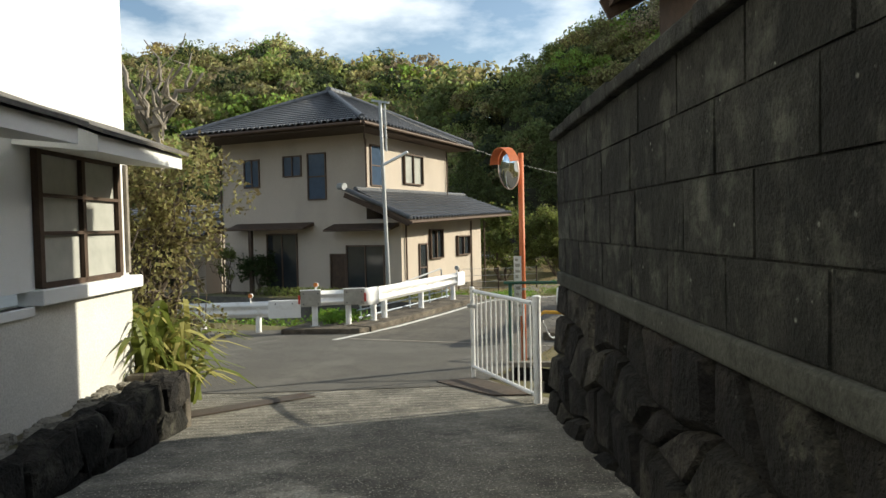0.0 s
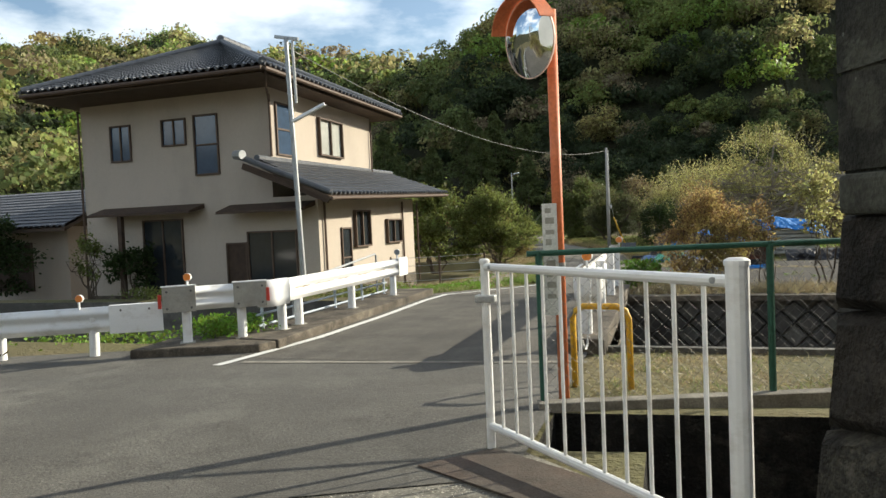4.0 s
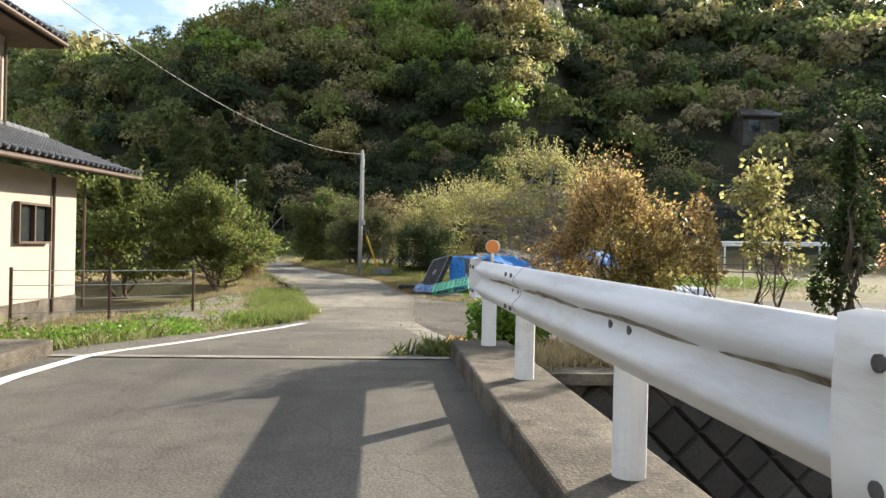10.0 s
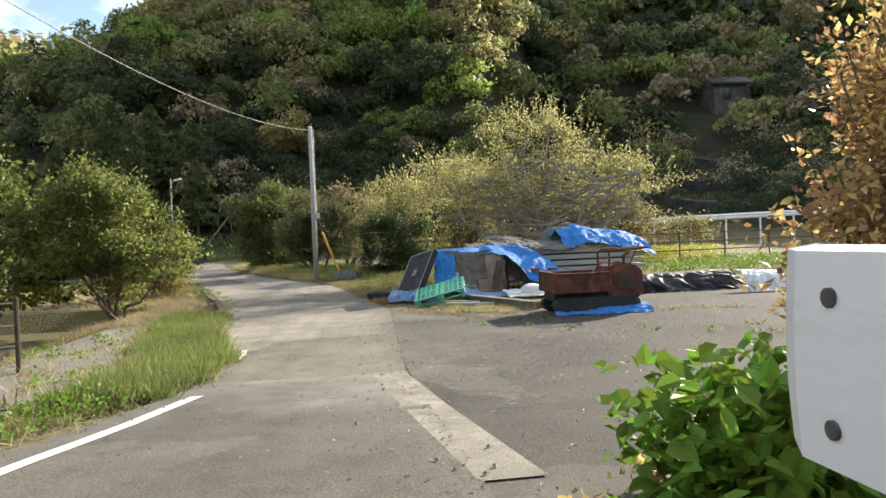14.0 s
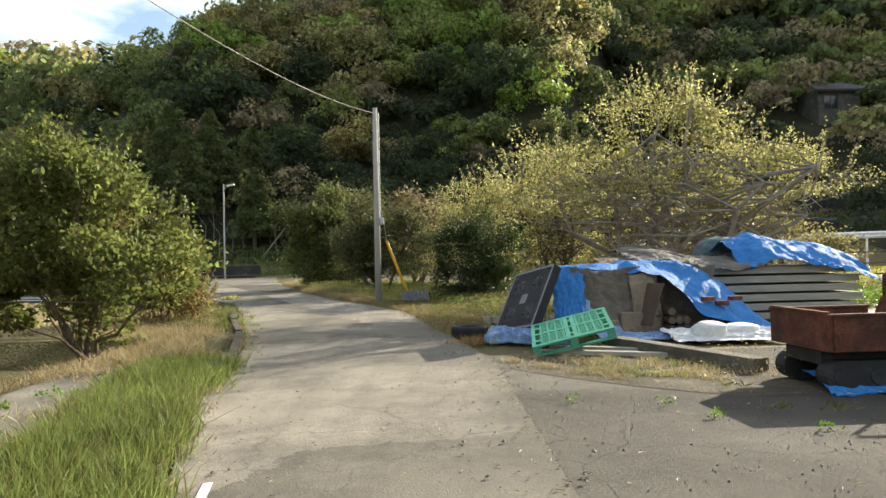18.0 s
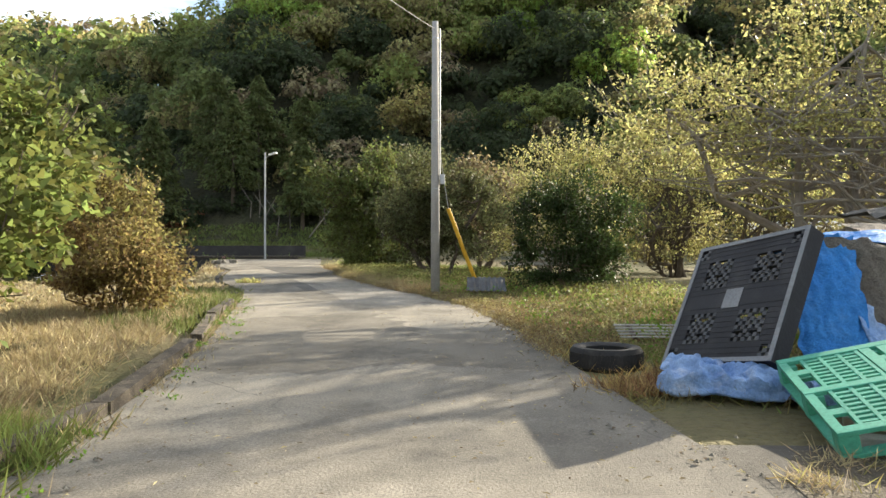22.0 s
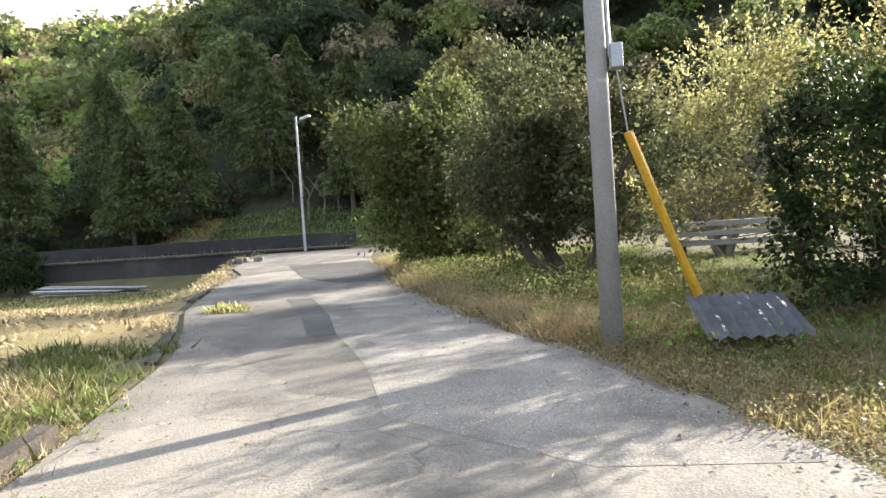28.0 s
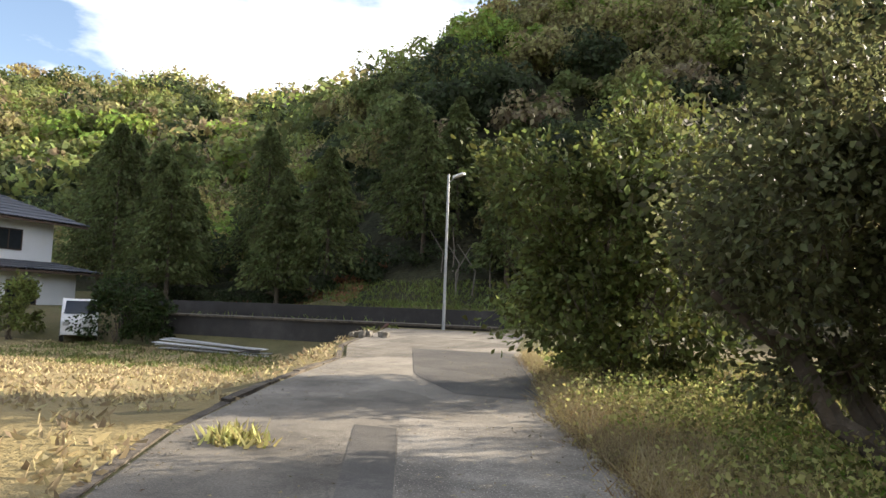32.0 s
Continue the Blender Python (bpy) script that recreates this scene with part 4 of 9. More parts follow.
def guardrail_right():
    t = thing("guardrail", "white W-beam steel guardrail on round posts along the bridge", "guardrail")
    zt, xf = -0.2, -3.62
    part("beam", sweep([(xf, y, zt) for y in (13.75, 15, 17, 19.4)], W_PROFILE, -1), WHITE_STEEL, t, smooth=True)
    flat = [(0.012, 0.03), (0.062, 0.02), (0.07, -0.1), (0.071, -0.175), (0.07, -0.25), (0.062, -0.365), (0.012, -0.385)]
    near = [(xf, 14.05, zt), (xf, 13.55, zt)]
    for k in range(0, 9):
        a = math.pi * k / 8
        near.append((xf + 0.11 - 0.11 * math.cos(a) if k else xf, 13.38 - 0.11 * math.sin(a) if k else 13.38, zt))
    near.append((xf + 0.22, 13.5, zt))
    part("end_beam", sweep([tuple(p) for p in near], flat, 1), WHITE_STEEL, t, "broad curled end plate", smooth=True)
    part("end_beam", sweep([(xf, 19.36, zt), (xf, 19.74, zt), (xf + 0.04, 19.81, zt), (xf + 0.1, 19.83, zt)], flat, -1), WHITE_STEEL, t, "plain folded end plate")
    for y in (13.42, 15.54, 17.65, 19.3):
        part("post", Mesh().tube([(-3.545, y, -1.01), (-3.545, y, zt - 0.03)], 0.07, 16), WHITE_STEEL, t, smooth=False)
    for y in (13.78, 13.92, 19.42, 19.5, 19.65):
        for dz in (-0.06, -0.29):
            part("bolt", disc(Mesh(), (xf - 0.074, y, zt + dz), (-1, 0, 0), 0.018, 0.012, 10), BOLT_STEEL, t)
    # lapped joints with their bolts
    for yj in (17.45,):
        part("lap_joint", sweep([(xf - 0.003, yj, zt), (xf - 0.003, yj + 0.008, zt)], W_PROFILE, -1, 0.006), PLATE_GREY, t)
        for dy in (0.1, 0.3):
            for dz in (-0.06, -0.175, -0.29):
                part("bolt", disc(Mesh(), (xf - (0.064 if dz != -0.175 else 0.006), yj + dy, zt + dz), (-1, 0, 0), 0.017, 0.012, 10), BOLT_STEEL, t)
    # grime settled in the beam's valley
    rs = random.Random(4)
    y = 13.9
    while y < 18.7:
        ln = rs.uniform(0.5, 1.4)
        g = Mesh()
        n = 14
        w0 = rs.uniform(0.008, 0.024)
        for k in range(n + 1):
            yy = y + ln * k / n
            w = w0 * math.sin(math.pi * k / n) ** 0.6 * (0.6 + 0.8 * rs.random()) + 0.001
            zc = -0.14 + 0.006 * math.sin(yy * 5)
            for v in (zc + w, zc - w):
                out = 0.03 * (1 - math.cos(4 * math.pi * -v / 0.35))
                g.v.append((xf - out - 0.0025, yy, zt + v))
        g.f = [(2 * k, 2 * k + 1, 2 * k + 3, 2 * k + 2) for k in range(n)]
        part("grime_streak", g, GRIME, t, "dark dirt and groove streak in the beam's valley")
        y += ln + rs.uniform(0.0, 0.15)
    for yb in (15.36, 15.58):
        part("bolt", disc(Mesh(), (xf - 0.008, yb, zt - 0.175), (-1, 0, 0), 0.02, 0.012, 10), BOLT_STEEL, t)
    reflector(t, (-3.545, 13.66, zt - 0.05), 0.15, 0.065, (-0.3, -1, 0), ORANGE_LENS)
    reflector(t, (-3.49, 19.53, zt - 0.05), 0.13, 0.065, (-0.3, -1, 0), ORANGE_LENS)
    chain = [Vector((-3.45, 13.12, -0.26)).lerp(Vector((-3.42, 11.5, -0.55)), k / 24) - Vector((0, 0, 0.55 * math.sin(math.pi * k / 24) ** 1.0)) for k in range(25)]
    fine = []
    for a, b in zip(chain[:-1], chain[1:]):
        fine += [a.lerp(b, w) for w in (0, 1 / 3, 2 / 3)]
    for k, (a, b) in enumerate(zip(fine[:-1], fine[1:])):
        d = (b - a).normalized()
        s_ = d.cross(Vector((0, 0, 1))).normalized()
        u_ = s_.cross(d)
        w_ = s_ if k % 2 else u_
        c = (a + b) / 2
        half = (b - a).length * 0.62
        loop = [c + d * half * math.cos(q) + w_ * 0.012 * math.sin(q) for q in np.linspace(0, 2 * math.pi, 11)]
        part("chain_link", Mesh().tube(loop, 0.004, 4, caps=False), GREY_STEEL, t)


def guardrail_left():
    t = thing("guardrail", "white W-beam steel guardrail along the far side of the bridge", "guardrail")
    zt, xf = -0.27, -7.99
    flat = [(0.012, 0.02), (0.062, 0.012), (0.07, -0.1), (0.071, -0.175), (0.07, -0.25), (0.062, -0.365), (0.012, -0.375)]
    part("beam", sweep([(xf, y, zt) for y in (13.55, 14.5, 17, 18.4)], W_PROFILE, 1), WHITE_STEEL, t, smooth=True)
    near = [(xf, 13.75, zt), (xf, 13.42, zt)] + [(xf - 0.12 + 0.12 * math.cos(q), 13.42 - 0.12 * math.sin(q), zt) for q in (0.4, 0.8, 1.2, 1.57, 1.95)]
    part("end_beam", sweep(near, flat, -1), WHITE_STEEL, t, "broad plain end wrapping the corner", smooth=True)
    part("end_beam", sweep([(xf, 18.25, zt), (xf, 18.75, zt), (xf - 0.04, 18.85, zt)], flat, 1), WHITE_STEEL, t, "plain folded end plate")
    for y in (13.72, 14.22, 16.15, 18.2):
        post = part("post", Mesh().tube([(xf - 0.07, y, -1.03), (xf - 0.07, y, zt - 0.03)], 0.068, 16), WHITE_STEEL, t)
        part("base_plate", Mesh().box(xf - 0.16, xf + 0.02, y - 0.09, y + 0.09, -1.032, -1.02), PLATE_GREY, post)
    # the valley groove's dark line, painted on as thin grime-coloured streaks
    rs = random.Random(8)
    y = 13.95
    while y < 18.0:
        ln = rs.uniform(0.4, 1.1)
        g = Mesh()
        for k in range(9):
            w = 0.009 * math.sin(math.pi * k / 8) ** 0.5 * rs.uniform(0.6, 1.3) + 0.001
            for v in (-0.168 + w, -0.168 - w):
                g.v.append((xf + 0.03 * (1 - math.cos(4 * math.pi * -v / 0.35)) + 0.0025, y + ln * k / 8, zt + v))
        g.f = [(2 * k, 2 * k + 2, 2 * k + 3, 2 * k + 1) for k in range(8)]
        part("grime_streak", g, GRIME, t, "dark dirt and groove streak in the beam's valley")
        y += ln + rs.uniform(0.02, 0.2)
    reflector(t, (xf - 0.07, 18.5, zt - 0.05), 0.13, 0.06, (0.2, -1, 0), GREY_PAD)
    f = thing("pipe_rail", "low pale blue pipe railing behind the guardrail", "railing")
    for y in (13.75, 14.95, 16.2, 17.4, 18.55):
        part("post", Mesh().tube([(-8.42, y, -1.05), (-8.42, y, -0.42)], 0.024, 8), PIPE_BLUE, f)
    for z in (-0.62, -0.8, -0.97):
        part("rail", Mesh().tube([(-8.42, 13.6, z), (-8.42, 18.7, z)], 0.018, 8), PIPE_BLUE, f)
    hr = thing("handrail", "sloping grey pipe handrail behind the guardrail", "handrail")
    part("pipe", Mesh().tube([(-8.55, 14.9, -0.47), (-8.55, 18.45, -0.165), (-8.55, 18.5, -0.2), (-8.55, 18.5, -1.05)], 0.022, 8), GREY_STEEL, hr)
    part("post", Mesh().tube([(-8.55, 14.9, -1.05), (-8.55, 14.9, -0.47)], 0.02, 8), GREY_STEEL, hr)

    c = thing("guardrail", "short white corner guardrail with grey end plates and red reflectors", "guardrail")
    a, b = Vector((-9.1, 12.4, -0.265)), Vector((-8.0, 13.26, -0.265))
    part("beam", sweep([a, b], [(p, q * 0.95) for p, q in W_PROFILE], 1), WHITE_STEEL, c, smooth=True)
    d = (b - a).normalized()
    o = Vector((d.y, -d.x, 0))
    m = Matrix((( *d, ), ( *o, ), (0, 0, 1))).transposed().to_4x4()
    long = (b - a).length
    for s0, s1 in ((0.0, 0.43), (long - 0.47, long - 0.02)):
        m.translation = a
        plate = part("end_plate", Mesh().box(s0, s1, 0.06, 0.085, -0.335, 0.012, m), PLATE_GREY, c, "grey weathered plate", bevel=0.006)
        part("plate_cap", Mesh().box(s0 - 0.01, s1 + 0.01, -0.03, 0.09, 0.013, 0.028, m), WHITE_STEEL, plate)
        for sx in (s0 + 0.06, s1 - 0.06):
            for z in (-0.05, -0.28):
                w = a + d * sx + o * 0.087 + Vector((0, 0, z))
                part("bolt", disc(Mesh(), w, o, 0.016, 0.012, 10), BOLT_STEEL, plate)
    for s in (-0.035, long - 0.01):
        m.translation = a
        part("red_reflector", Mesh().box(s - 0.02, s + 0.025, 0.05, 0.097, -0.27, -0.08, m), RED_LENS, c, bevel=0.004)
    for s in (0.3, 1.03):
        w = a + d * s - o * 0.05
        post = part("post", Mesh().tube([(w.x, w.y, -1.045), (w.x, w.y, -0.3)], 0.064, 16), WHITE_STEEL, c)
        m.translation = Vector((w.x, w.y, -1.047))
        part("base_plate", Mesh().box(-0.1, 0.1, -0.1, 0.1, 0.0, 0.016, m), PLATE_GREY, post)
    w = a + d * 0.33
    reflector(c, (w.x, w.y, -0.3), 0.12, 0.05, (0.3, -1, 0), ORANGE_LENS)

    r = thing("guardrail", "low white guardrail along the canal road", "guardrail")
    p0, dd = Vector((-9.18, 12.44, -0.465)), Vector((-0.942, -0.336, -0.02))
    part("beam", sweep([p0 + dd * 0.2, p0 + dd * 6, p0 + dd * 14], W_PROFILE, -1), WHITE_STEEL, r, smooth=True)
    part("end_beam", sweep([p0 - dd * 0.06, p0 + dd * 0.66], [(0.01, 0.016), (0.064, 0.01), (0.068, -0.1), (0.068, -0.26), (0.064, -0.37), (0.01, -0.38)], -1), WHITE_STEEL, r, "plain folded end plate")
    for sx in (0.12, 0.5):
        w = p0 + dd * sx
        part("bolt", disc(Mesh(), (w.x + 0.025, w.y - 0.066, w.z - 0.06), (0.336, -0.942, 0), 0.016, 0.012, 10), BOLT_STEEL, r)
    for k in range(11):
        q = p0 + dd * (0.95 + 1.25 * k)
        part("post", Mesh().tube([(q.x, q.y + 0.05, -1.3), (q.x + 0.02, q.y + 0.05, q.z - 0.04)], 0.064, 14), WHITE_STEEL, r)
    q = p0 + dd * 1.08
    reflector(r, (q.x, q.y, q.z - 0.05), 0.13, 0.05, (0.3, -1, 0), ORANGE_LENS)


guardrail_right()
guardrail_left()


# ---- the beige house ----
def window_unit(parent, name, x0, x1, z0, z1, y, axis_, glass, frame_mat=None, panes=1, slide=False, depth=0.06, sill=True):
    """A framed window in a wall facing -y (axis 'y') or +x (axis 'x'); x0, x1 run along the wall."""
    fm = frame_mat or BROWN_FRAME

    def bx(a, b, c, d, out0, out1):
        if axis_ == 'y':
            return Mesh().box(a, b, y - out1, y - out0, c, d)
        return Mesh().box(y + out0, y + out1, a, b, c, d)
    w = part(name, bx(x0, x1, z0, z1, -0.02, 0.012), glass, parent)
    f = 0.05
    for a, b, c, d in ((x0 - f, x1 + f, z1, z1 + f), (x0 - f, x1 + f, z0 - f, z0), (x0 - f, x0, z0, z1), (x1, x1 + f, z0, z1)):
        part("window_frame", bx(a, b, c, d, 0.0, depth), fm, w)
    for k in range(1, panes):
        xm = x0 + (x1 - x0) * k / panes
        part("mullion", bx(xm - 0.025, xm + 0.025, z0, z1, 0.012, depth * 0.8), fm, w)
    if slide:
        zm = (z0 + z1) / 2
        part("transom", bx(x0, x1, zm - 0.025, zm + 0.025, 0.013, depth * 0.7), fm, w)
    return w


def tile_roof(parent, name, a, b, c, d, label="", courses=12, cols=None):
    """A tiled slope: eave from a to b, upper edge from d to c, with a curved pan profile and stepped courses."""
    a, b, c, d = (Vector(p) for p in (a, b, c, d))
    g = Mesh()
    wid = (b - a).length
    cols = cols or max(4, int(wid / 0.27))
    sub = 4
    nrm = (b - a).cross(d - a).normalized()
    if nrm.z < 0:
        nrm = -nrm
    n = cols * sub
    for k in range(courses):
        for edge in (0, 1):
            v = (k + edge * 1.04) / courses
            lift = 0.045 * (1 - edge)
            for i in range(n + 1):
                u = i / n
                p = a.lerp(b, u).lerp(d.lerp(c, u), min(v, 1.0))
                wave = 0.03 * math.cos(2 * math.pi * u * cols) ** 2
                g.v.append(tuple(p + nrm * (0.06 + wave + lift)))
    r = n + 1
    for k in range(courses):
        for i in range(n):
            q = 2 * k * r + i
            g.f.append((q, q + 1, q + r + 1, q + r))
        if k:
            for i in range(n):
                q = 2 * k * r + i
                p = (2 * k - 1) * r + i
                g.f.append((p, p + 1, q + 1, q))
    t = part(name, g, ROOF_TILE, parent, label)
    base = Mesh().add([a, b, c, d, a - nrm * 0.0 - Vector((0, 0, 0.12)), b - Vector((0, 0, 0.12)), c - Vector((0, 0, 0.12)), d - Vector((0, 0, 0.12))],
                      [(0, 1, 2, 3), (4, 7, 6, 5), (0, 4, 5, 1), (1, 5, 6, 2), (2, 6, 7, 3), (3, 7, 4, 0)])
    part("roof_board", base, SOFFIT, t)
    g = Mesh()
    e = (b - a).normalized()
    out = e.cross(nrm)
    if out.dot(d - a) > 0:
        out = -out
    for i in range(cols + 1):
        p = a.lerp(b, i / cols) + nrm * 0.10
        g.tube([p + out * 0.05, p - out * 0.06], 0.05, 8)
        if courses >= 12:
            part("eave_tile", g, ROOF_TILE, t)
            g = Mesh()
    if courses < 12:
        tagged(part("eave_tile", g, ROOF_TILE, t), kind="stuff")
    return t


def ridge(parent, pts, r=0.11):
    g = Mesh()
    for a, b in zip(pts[:-1], pts[1:]):
        a, b = Vector(a), Vector(b)
        n = max(2, int((b - a).length / 0.3))
        for k in range(n):
            p, q = a.lerp(b, k / n), a.lerp(b, (k + 1.05) / n)
            g.tube([p, q], [r, r * 0.93], 10)
    return part("ridge_tile", g, ROOF_TILE, parent)


def beige_house():
    h = thing("house", "two-storey beige stucco house with grey tiled hip roofs", "house")
    y0, y1, x0, x1, xl = 22.63, 29.8, -20.4, -13.5, -12.06
    zb, ze, zl = -2.4, 4.7, 1.4
    wf = Mesh().box(x0, x1, y0, y0 + 0.18, zb, ze)
    part("wall", wf, STUCCO, h)
    part("wall", Mesh().box(x1 - 0.18, x1, y0 + 0.18, y1, zb, ze), STUCCO, h)
    part("wall", Mesh().box(x0, x1, y1, y1 + 0.18, zb, ze), STUCCO, h)
    part("wall", Mesh().box(x0, x0 + 0.18, y0 + 0.18, y1, zb, ze), STUCCO, h)
    part("wall", Mesh().box(x1, xl, y0, y0 + 0.18, zb, zl), STUCCO, h)
    part("wall", Mesh().box(xl - 0.18, xl, y0 + 0.18, y1 + 0.6, zb, zl), STUCCO, h)
    part("wall", Mesh().box(x1, xl, y1 + 0.6, y1 + 0.78, zb, zl), STUCCO, h)
    part("foundation", Mesh().box(x0 - 0.02, xl + 0.02, y0 - 0.02, y1 + 0.8, zb, -1.45), CONCRETE, h)
    # upper hip roof
    ex0, ex1, ey0, ey1, ez, rz = -20.9, -12.6, 20.95, 31.0, 4.8, 6.78
    xm, ya, yb = (ex0 + ex1) / 2, ey0 + 4.3, ey1 - 4.3
    c = [(ex0, ey0, ez), (ex1, ey0, ez), (ex1, ey1, ez), (ex0, ey1, ez)]
    A, B = (xm, ya, rz), (xm, yb, rz)
    tile_roof(h, "roof", c[0], c[1], A, A, courses=16)
    tile_roof(h, "roof", c[1], c[2], B, A, courses=16)
    tile_roof(h, "roof", c[2], c[3], B, B, courses=16)
    tile_roof(h, "roof", c[3], c[0], A, B, courses=16)
    up = lambda p: (p[0], p[1], p[2] + 0.14)
    ridge(h, [up(c[0]), up(A)])
    ridge(h, [up(c[1]), up(A)])
    ridge(h, [up(c[2]), up(B)])
    ridge(h, [up(c[3]), up(B)])
    ridge(h, [(A[0], A[1] - 0.1, A[2] + 0.2), (B[0], B[1] + 0.1, B[2] + 0.2)], 0.15)
    part("soffit", Mesh().box(ex0 + 0.06, ex1 - 0.06, ey0 + 0.06, ey1 - 0.06, ez - 0.17, ez - 0.125), SOFFIT, h)
    part("gutter", Mesh().tube([(ex1 + 0.06, ey0, ez - 0.05), (ex1 + 0.06, ey1, ez - 0.05)], 0.06, 8), BROWN_FRAME, h)
    part("gutter", Mesh().tube([(ex0, ey0 - 0.06, ez - 0.05), (ex1, ey0 - 0.06, ez - 0.05)], 0.06, 8), BROWN_FRAME, h)
    # lean-to roof
    la, lb = (-11.15, 21.6, 1.3), (-11.15, 32.1, 1.62)
    lc, ld = (-13.6, 32.1, 2.5), (-13.6, 21.9, 2.42)
    lt = tile_roof(h, "lean_to_roof", la, lb, lc, ld, courses=10)
    ridge(h, [(-14.0, 21.85, 2.55), (-11.1, 21.58, 1.42)], 0.09)
    ridge(h, [(-13.52, 21.9, 2.5), (-13.52, 32.1, 2.6)], 0.1)
    part("roof_end_tile", Mesh().tube([(-14.15, 21.8, 2.62), (-13.85, 21.7, 2.6)], 0.13, 10), GREY_STEEL, h)
    part("barge_board", Mesh().bar((-14.0, 21.9, 2.3), (-11.2, 21.66, 1.2), 0.05, 0.18), DARK_WOOD, h)
    part("gutter", Mesh().tube([(-11.07, 21.55, 1.24), (-11.07, 32.15, 1.56)], 0.05, 8), BROWN_FRAME, h)
    # windows of the front wall
    window_unit(h, "window", -19.2, -18.5, 2.83, 3.88, y0, 'y', BLUE_GLASS, panes=2)
    window_unit(h, "window", -17.24, -16.44, 3.19, 3.92, y0, 'y', BLUE_GLASS, panes=2)
    window_unit(h, "window", -16.07, -15.3, 2.24, 3.97, y0, 'y', BLUE_GLASS, slide=True)
    window_unit(h, "door", -18.14, -16.74, -1.45, 0.86, y0, 'y', GLASS, panes=2)
    window_unit(h, "door", -15.12, -14.5, -1.45, 0.06, y0, 'y', DARK_WOOD)
    window_unit(h, "window", -14.38, -12.81, -1.2, 0.38, y0, 'y', GLASS, panes=2)
    for a, b, z in ((-19.68, -15.89, 1.12), (-14.98, -12.13, 1.03)):
        g = Mesh().add([(a, y0 - 0.75, z), (b, y0 - 0.75, z), (b, y0, z + 0.22), (a, y0, z + 0.22),
                        (a, y0 - 0.75, z - 0.07), (b, y0 - 0.75, z - 0.07), (b, y0, z + 0.08), (a, y0, z + 0.08)],
                       [(0, 1, 2, 3), (4, 7, 6, 5), (0, 4, 5, 1), (1, 5, 6, 2), (2, 6, 7, 3), (3, 7, 4, 0)])
        part("canopy", g, DARK_WOOD, h)
    part("porch_post", Mesh().bar((-18.5, y0 - 0.62, -2), (-18.5, y0 - 0.62, 1.05), 0.14, 0.14), DARK_WOOD, h)
    # upper wall facing the road, then the lean-to wall
    window_unit(h, "window", 25.65, 27.3, 2.91, 4.08, x1, 'x', FROST, panes=2, depth=0.12)
    window_unit(h, "window", 23.0, 23.85, 2.72, 4.2, x1, 'x', BLUE_GLASS, slide=True)
    window_unit(h, "window", 25.02, 26.12, -0.18, 0.92, xl, 'x', GLASS, panes=2, depth=0.12)
    window_unit(h, "window", 27.71, 29.03, -0.16, 0.61, xl, 'x', GLASS, panes=2, depth=0.12)
    window_unit(h, "door", 24.08, 24.67, -1.4, 0.38, xl, 'x', GLASS, slide=True)
    for p, q in (((x1 + 0.06, y0 - 0.06, ez - 0.4), (x1 + 0.06, y0 - 0.06, 2.6)), ((x1 + 0.07, y1 + 0.1, 4.5), (x1 + 0.07, y1 + 0.1, 2.5)),
                 ((xl + 0.06, y0 + 0.3, 1.3), (xl + 0.06, y0 + 0.3, -1.8)), ((xl + 0.06, 30.9, 1.3), (xl + 0.06, 30.9, -1.8)), ((xl + 0.05, 29.3, 1.3), (xl + 0.05, 29.3, -1.8)),
                 ((x0 - 0.06, y0 - 0.05, 4.5), (x0 - 0.06, y0 - 0.05, -1.8))):
        part("downpipe", Mesh().tube([p, q], 0.035, 8), BROWN_FRAME, h)
    part("downpipe", Mesh().tube([(ex1 + 0.02, ey0 + 0.1, ez - 0.1), (-13.1, 21.9, 4.45), (x1 + 0.06, y0 - 0.06, 4.2)], 0.035, 8), BROWN_FRAME, h)
    return h


beige_house()


# ---- pole, lamps, wires ----
def utility_pole():
    t = thing("utility_pole", "slender grey concrete utility pole with strap and box", "utility pole", (-5.5, 44.1, -1.5))
    part("shaft", Mesh().tube([(0, 0, -0.3), (0, 0, 2.5), (0, 0, 5.65)], [0.095, 0.085, 0.065], 16), POLE_CONCRETE, t, smooth=True)
    part("meter_box", Mesh().box(0.1, 0.2, -0.12, 0.0, 2.3, 2.5), GREY_STEEL, t, bevel=0.01)
    part("cable_guard", Mesh().tube([(0.1, -0.05, 2.4), (0.1, -0.04, 5.5)], 0.015, 6), GREY_STEEL, t)
    for z in (2.2, 3.6, 5.3):
        part("strap", Mesh().tube([(0, 0, z), (0, 0, z + 0.03)], 0.1 - z * 0.006, 14), GREY_STEEL, t)
    s = thing("stay_guard", "yellow plastic guard on a slanting pole stay", "stay guard", (-4.6, 44.6, -1.3))
    part("guard", Mesh().tube([(0, 0, -0.05), (-0.3, -0.1, 0.7), (-0.64, -0.22, 1.62)], [0.042, 0.042, 0.042], 10), YELLOW, s)
    part("stay_wire", Mesh().tube([(-0.64, -0.22, 1.62), (-0.88, -0.5, 3.3)], 0.008, 5), GREY_STEEL, s)


